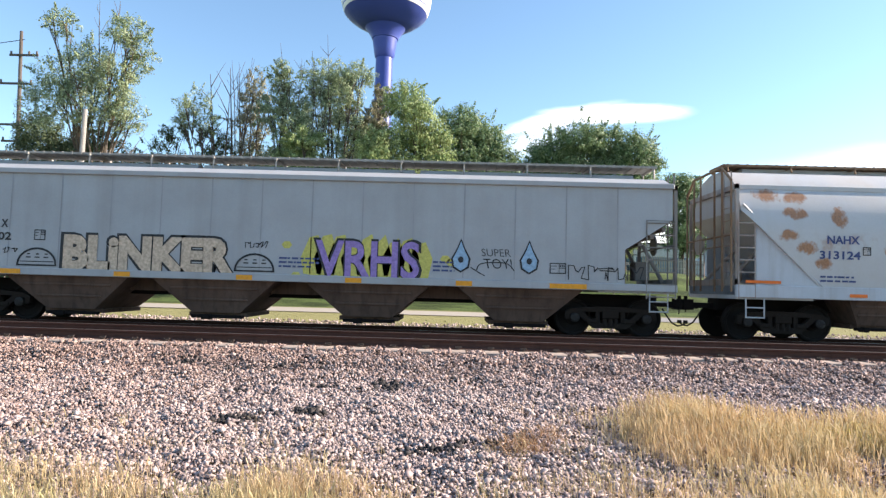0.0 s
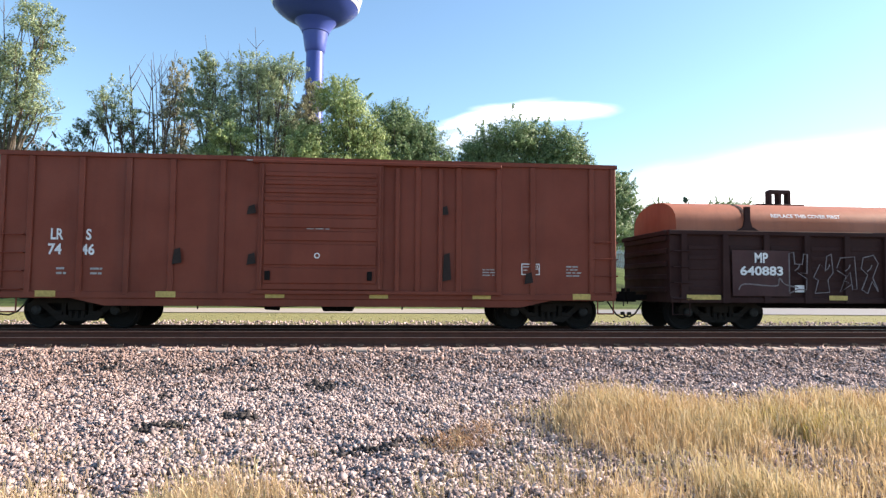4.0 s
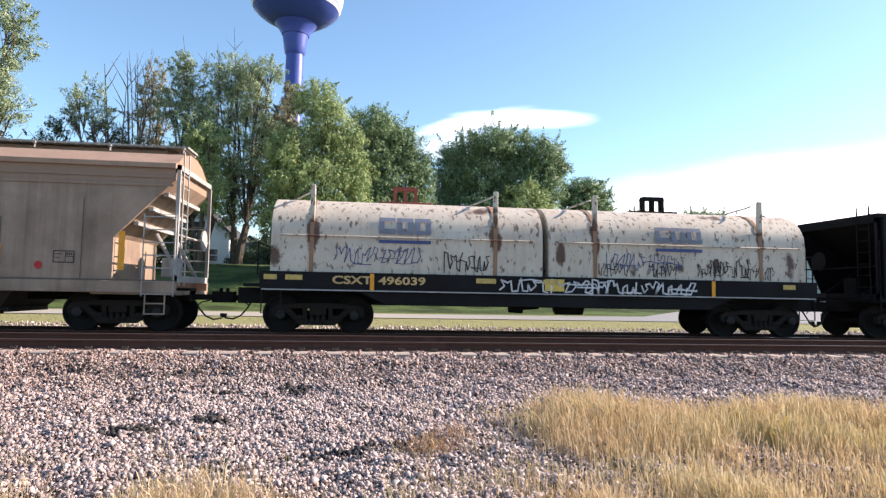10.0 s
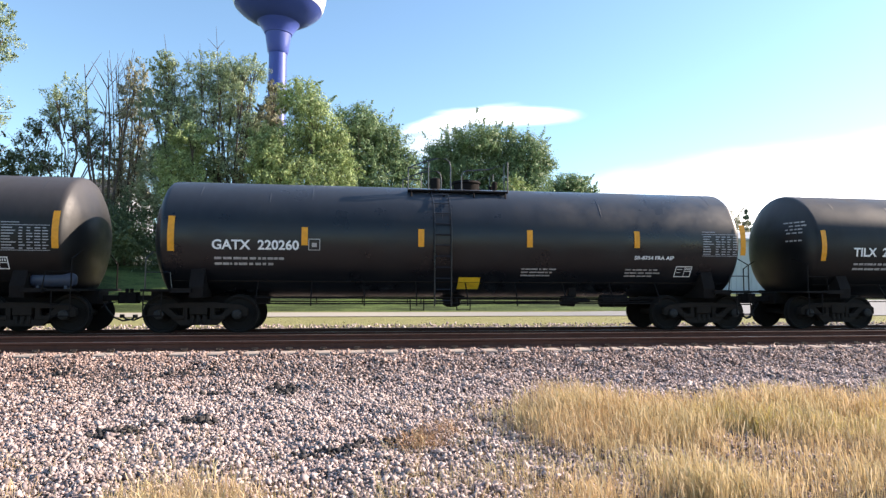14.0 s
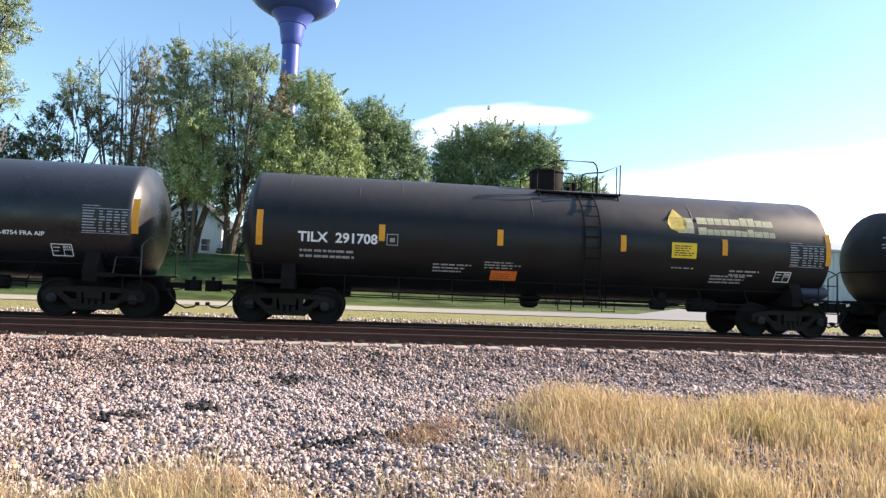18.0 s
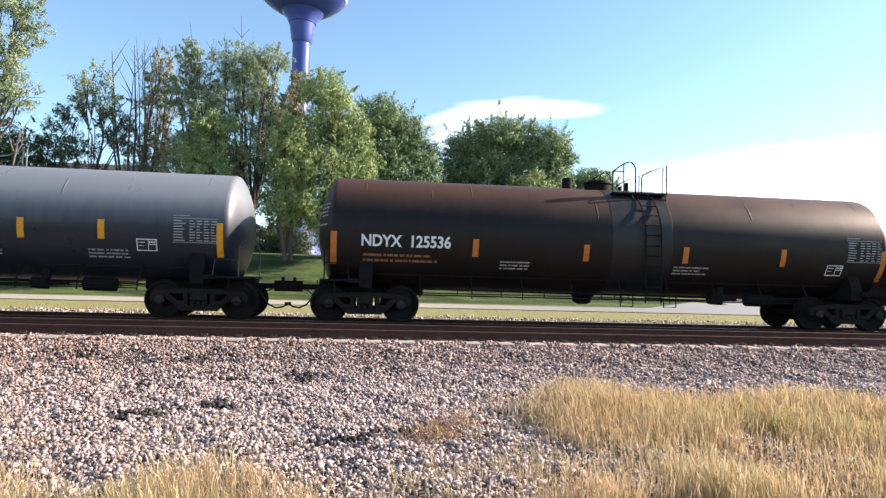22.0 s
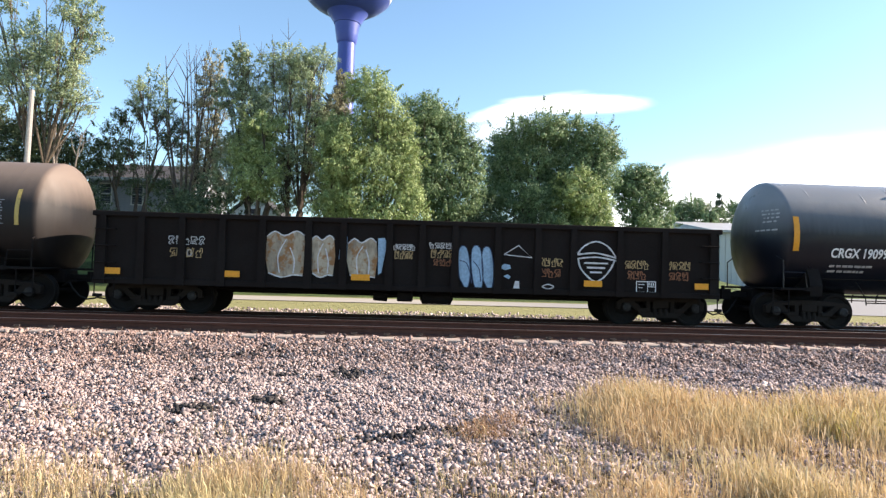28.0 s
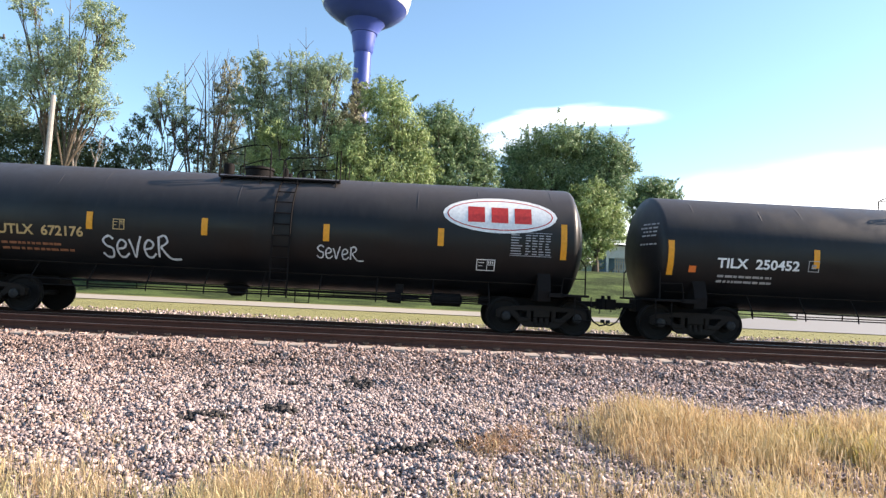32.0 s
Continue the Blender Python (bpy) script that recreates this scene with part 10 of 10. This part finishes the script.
def window_part(house, x, y, z, w, h, trim, glass):
    bm = bmesh.new()
    for a, b, c, d in ((-w / 2 - 0.08, -w / 2, 0, h), (w / 2, w / 2 + 0.08, 0, h), (-w / 2 - 0.08, w / 2 + 0.08, h, h + 0.1), (-w / 2 - 0.12, w / 2 + 0.12, -0.1, 0), (-w / 2, w / 2, h / 2 - 0.03, h / 2 + 0.03)):
        box(bm, x + a, x + b, y - 0.06, y + 0.02, z + c, z + d)
    wi = part("window", bm, trim, house)
    bm = bmesh.new()
    box(bm, x - w / 2, x + w / 2, y - 0.02, y + 0.01, z, z + h)
    part("pane", bm, glass, wi)


def build_houses():
    siding = paint("siding_grey_blue", (0.29, 0.315, 0.355), 0.7, (0.22, 0.235, 0.255), 0.3)
    trim = plain("trim_white", (0.62, 0.62, 0.60), 0.6)
    roofm = plain("roof_shingle", (0.055, 0.053, 0.055), 0.9, 0, 0.35, 20)
    glass = plain("window_glass", (0.03, 0.035, 0.045), 0.08, 0, 0.1, 3, 0.6)
    X0, X1, Y0, Y1 = -22.2, -14.9, 45.0, 53.0
    z0, ze = 2.4, 7.5
    h = tagged(new("house"), "two-storey house with grey-blue siding and dark shingle roof", "house")
    bm = bmesh.new()
    box(bm, X0, X1, Y0, Y1, z0 - 0.6, ze)
    part("wall", bm, siding, h)
    n = 34
    bm = bmesh.new()
    prism(bm, [(0, 0), (-0.025, 0), (0, 0.14)], "x", X0, X1)
    board = done(bm, "siding_board", siding)
    for k in range(n):
        part("siding_board", board, None, h, at=(0, Y0, z0 - 0.5 + (ze - z0 + 0.5) * k / n))
    bm = bmesh.new()
    ym = (Y0 + Y1) / 2
    prism(bm, [(Y0 - 0.5, ze - 0.12), (ym, ze + 1.5), (Y1 + 0.5, ze - 0.12), (Y1 + 0.5, ze + 0.06), (ym, ze + 1.72), (Y0 - 0.5, ze + 0.06)], "x", X0 - 0.4, X1 + 0.4)
    part("roof", bm, roofm, h)
    bm = bmesh.new()
    for xe in (X0 + 0.02, X1 - 0.02):
        prism(bm, [(Y0, ze), (ym, ze + 1.48), (Y1, ze)], "x", xe - 0.02, xe + 0.02)
    part("gable", bm, siding, h)
    bm = bmesh.new()
    box(bm, X0 - 0.4, X1 + 0.4, Y0 - 0.53, Y0 - 0.48, ze - 0.16, ze + 0.06)
    part("fascia", bm, trim, h)
    for wx, wz in ((-16.4, 5.75), (-16.4, 3.2), (-18.8, 5.75), (-21.0, 5.75), (-18.8, 3.2), (-21.0, 3.2)):
        window_part(h, wx, Y0, wz, 0.72, 1.35, trim, glass)
    # white gabled house glimpsed under the trees
    h = tagged(new("house"), "white gabled house glimpsed beneath the trees", "house")
    white = paint("siding_white_b", (0.60, 0.60, 0.58), 0.7, (0.45, 0.44, 0.42), 0.3)
    bm = bmesh.new()
    prism(bm, [(-17.6, 2.4), (-11.8, 2.4), (-11.8, 6.2), (-14.7, 8.6), (-17.6, 6.2)], "y", 61, 69)
    part("wall", bm, white, h)
    bm = bmesh.new()
    prism(bm, [(-18.1, 5.9), (-14.7, 8.75), (-11.3, 5.9), (-11.3, 6.12), (-14.7, 8.98), (-18.1, 6.12)], "y", 60.6, 69.4)
    part("roof", bm, roofm, h)
    for wx, wz in ((-13.2, 3.6), (-14.7, 6.2), (-16.2, 3.6)):
        window_part(h, wx, 61, wz, 0.8, 1.1, trim, glass)
    # dark gabled house beyond it
    h = tagged(new("house"), "dark grey gabled house beyond the white one", "house")
    bm = bmesh.new()
    prism(bm, [(-18.6, 3.6), (-13.4, 3.6), (-13.4, 6.6), (-16.0, 8.7), (-18.6, 6.6)], "y", 95, 103)
    part("wall", bm, paint("siding_dark", (0.09, 0.095, 0.11), 0.7, (0.06, 0.06, 0.07), 0.3), h)
    bm = bmesh.new()
    prism(bm, [(-19.0, 6.35), (-16.0, 8.75), (-13.0, 6.35), (-13.0, 6.55), (-16.0, 8.97), (-19.0, 6.55)], "y", 94.6, 103.4)
    part("roof", bm, roofm, h)
    window_part(h, -15.2, 95, 5.0, 0.9, 1.1, trim, glass)
    # far low house and white garage, seen between cars
    h = tagged(new("house"), "low blue-grey house with a gabled porch across the lawn", "house")
    bm = bmesh.new()
    box(bm, 1.2, 12.0, 100, 108, 4.2, 6.9)
    part("wall", bm, paint("siding_slate", (0.10, 0.12, 0.16), 0.7), h)
    bm = bmesh.new()
    prism(bm, [(0.6, 6.9), (4.2, 8.9), (7.6, 6.9)], "y", 98.6, 104)
    prism(bm, [(99.4, 6.8), (104, 9.4), (108.6, 6.8)], "x", 0.8, 12.4)
    part("roof", bm, roofm, h)
    bm = bmesh.new()
    for xk in (1.4, 6.9):
        box(bm, xk, xk + 0.2, 98.9, 99.1, 4.2, 6.9)
    part("porch_post", bm, trim, h)
    window_part(h, 9.4, 100, 5.2, 1.0, 1.2, trim, glass)
    h = tagged(new("garage"), "small white gabled garage beyond the shade tree", "garage")
    bm = bmesh.new()
    prism(bm, [(-0.3, 4.2), (1.5, 4.2), (1.5, 6.9), (0.6, 7.7), (-0.3, 6.9)], "y", 92, 98)
    part("wall", bm, paint("siding_white", (0.62, 0.62, 0.6), 0.7), h)
    bm = bmesh.new()
    prism(bm, [(-0.6, 6.65), (0.6, 7.72), (1.8, 6.65), (1.8, 6.82), (0.6, 7.92), (-0.6, 6.82)], "y", 91.7, 98.3)
    part("roof", bm, roofm, h)
    h = tagged(new("house"), "low grey house with white-framed windows beneath the shade tree", "house")
    bm = bmesh.new()
    box(bm, -9.5, -1.5, 92.5, 100, 4.0, 7.2)
    part("wall", bm, paint("siding_grey_low", (0.30, 0.315, 0.34), 0.7, (0.22, 0.23, 0.25), 0.3), h)
    bm = bmesh.new()
    prism(bm, [(92.0, 7.1), (96.2, 9.0), (100.5, 7.1), (100.5, 7.25), (96.2, 9.2), (92.0, 7.25)], "x", -9.8, -1.2)
    part("roof", bm, roofm, h)
    for wx in (-7.6, -5.2, -3.6):
        window_part(h, wx, 92.5, 5.6, 0.7, 1.1, trim, glass)
    # long pale warehouse on the right
    shed = tagged(new("warehouse"), "long pale metal warehouse with a low white roof", "warehouse")
    metal = paint("metal_siding", (0.46, 0.47, 0.47), 0.5, (0.36, 0.36, 0.35), 0.3)
    bm = bmesh.new()
    box(bm, 31.6, 95, 62, 82, 0.2, 6.6)
    part("wall", bm, metal, shed)
    bm = bmesh.new()
    for k in range(106):
        xk = 31.6 + k * 0.6
        box(bm, xk, xk + 0.08, 61.95, 62.0, 0.3, 6.6)
    part("wall_ribs", bm, metal, shed)
    bm = bmesh.new()
    prism(bm, [(61.6, 6.5), (61.6, 6.75), (72, 8.5), (82.4, 6.75), (82.4, 6.5)], "x", 31.2, 95.4)
    part("roof", bm, paint("roof_white_metal", (0.36, 0.37, 0.38), 0.5, (0.28, 0.28, 0.28), 0.3), shed)
    # low pale blue building with a flat roof, in front of the trees
    shed = tagged(new("garage"), "low pale blue flat-roofed building with one small dark window", "garage")
    bm = bmesh.new()
    box(bm, 10.9, 16.3, 55, 60, 0.4, 3.65)
    part("wall", bm, paint("shed_blue", (0.42, 0.54, 0.58), 0.6, (0.3, 0.36, 0.38), 0.3), shed)
    bm = bmesh.new()
    box(bm, 10.6, 16.6, 54.7, 60.3, 3.65, 3.85, 0.02)
    part("roof", bm, plain("shed_roof", (0.30, 0.32, 0.33), 0.7), shed)
    window_part(shed, 14.4, 55, 2.5, 0.8, 0.6, plain("shed_trim", (0.2, 0.24, 0.26), 0.6), glass)
    bm = bmesh.new()
    box(bm, 11.5, 12.4, 54.95, 55.0, 0.5, 2.6)
    part("door", bm, trim, shed)
    # open white carport with a blue wall inside, and a picket fence before it
    shed = tagged(new("carport"), "white-fronted carport with a blue back wall", "carport")
    bm = bmesh.new()
    box(bm, 18.6, 25.2, 60, 60.2, 4.7, 5.9)
    part("front_beam", bm, trim, shed)
    bm = bmesh.new()
    box(bm, 18.6, 25.2, 63.8, 64, 0.4, 5.9)
    part("wall", bm, paint("carport_blue", (0.13, 0.24, 0.36), 0.6, (0.1, 0.16, 0.22), 0.3), shed)
    bm = bmesh.new()
    box(bm, 18.4, 25.4, 59.8, 64.2, 5.9, 6.05)
    part("roof", bm, roofm, shed)
    for xk in (18.6, 21.8, 25.0):
        bm = bmesh.new()
        box(bm, xk, xk + 0.2, 60, 60.2, 0.3, 4.7)
        part("post", bm, trim, shed)
    fence = tagged(new("picket_fence"), "weathered pale picket fence on the lawn", "fence")
    wood = plain("fence_wood", (0.42, 0.38, 0.33), 0.8, 0, 0.3, 10)
    bm = bmesh.new()
    prism(bm, [(-0.06, 0.0), (0.06, 0.0), (0.06, 1.15), (0.0, 1.25), (-0.06, 1.15)], "y", -0.012, 0.012)
    picket = done(bm, "picket", wood)
    for k in range(26):
        part("picket", picket, None, fence, at=(16.4 + 0.19 * k, 50.0, ground_z(16.4 + 0.19 * k, 50.0)))
    for zz in (0.3, 0.9):
        bm = bmesh.new()
        box(bm, 16.3, 21.3, 50.02, 50.06, ground_z(18.8, 50) + zz, ground_z(18.8, 50) + zz + 0.09)
        part("fence_rail", bm, wood, fence)


build_houses()


def build_poles():
    wood = plain("pole_wood", (0.11, 0.095, 0.085), 0.9, 0, 0.3, 12)
    # tall line pole with four crossarms
    x, y = -40.9, 58.0
    z0 = ground_z(x, y)
    p = tagged(new("utility_pole"), "tall wooden utility pole with four crossarms", "utility pole")
    bm = bmesh.new()
    tube(bm, [(x + 0.5, y, z0 - 0.5), (x - 0.3, y, 24.8)], 0.24, 10, 0.15)
    part("pole", bm, wood, p)
    for z, a, b in ((22.4, -1.2, 1.6), (19.6, -2.0, 1.2), (15.6, -2.2, 1.6), (14.0, -1.4, 1.6)):
        bm = bmesh.new()
        box(bm, x + a, x + b, y - 0.2, y - 0.08, z - 0.1, z + 0.1)
        for q in (a + 0.15, b - 0.15, (a + b) / 2 + 0.5):
            lathe(bm, [(z + 0.1, 0.08), (z + 0.25, 0.1), (z + 0.4, 0.07)], "z", 8, (x + q, y - 0.14, 0))
        part("crossarm", bm, wood, p)
    bm = bmesh.new()
    pts = [(x + 0.1 - 30 * f, y - 8 * f, 24.0 - 6.5 * f - 3.0 * f * (1 - f)) for f in [k / 10 for k in range(11)]]
    tube(bm, pts, 0.035, 5)
    for z, q in ((20.0, -1.9), (16.0, -2.1)):
        tube(bm, [(x + q - 60 * f, y - 3 * f, z - 3.0 * f * (1 - f) * 2) for f in [k / 10 for k in range(11)]], 0.03, 5)
    part("line_wire", bm, M["steel_dark"], p)
    # shorter pale pole
    x, y = -19.9, 34.0
    p = tagged(new("utility_pole"), "pale weathered wooden pole among the trees", "utility pole")
    bm = bmesh.new()
    tube(bm, [(x, y, ground_z(x, y) - 0.4), (x + 0.12, y, 10.6)], 0.17, 10, 0.13)
    part("pole", bm, plain("pole_pale", (0.30, 0.29, 0.275), 0.8), p)


build_poles()


# ---- motion ----
def motions():
    end = 32.0
    for car, x in CARS:
        walk(car, [(t, pose(x - travelled(t), TRACK_Y, RAIL_Z)) for t in range(0, 33)])
    for w, x, at in ROLLING:
        # a wheelset turns while its car is near the camera's field
        rows = []
        ts = [k / 30 for k in range(0, 961) if -24 < x + at.x - travelled(k / 30) < 28]
        if not ts:
            continue
        for t in ([0.0] if ts[0] > 0 else []) + ts + ([end] if ts[-1] < end else []):
            tt = min(max(t, ts[0]), ts[-1])
            turn = -math.degrees(travelled(tt) / WHEEL_R)
            rows.append((t, pose(at.x, at.y, at.z, 0, turn, 0)))
        walk(w, rows)


motions()
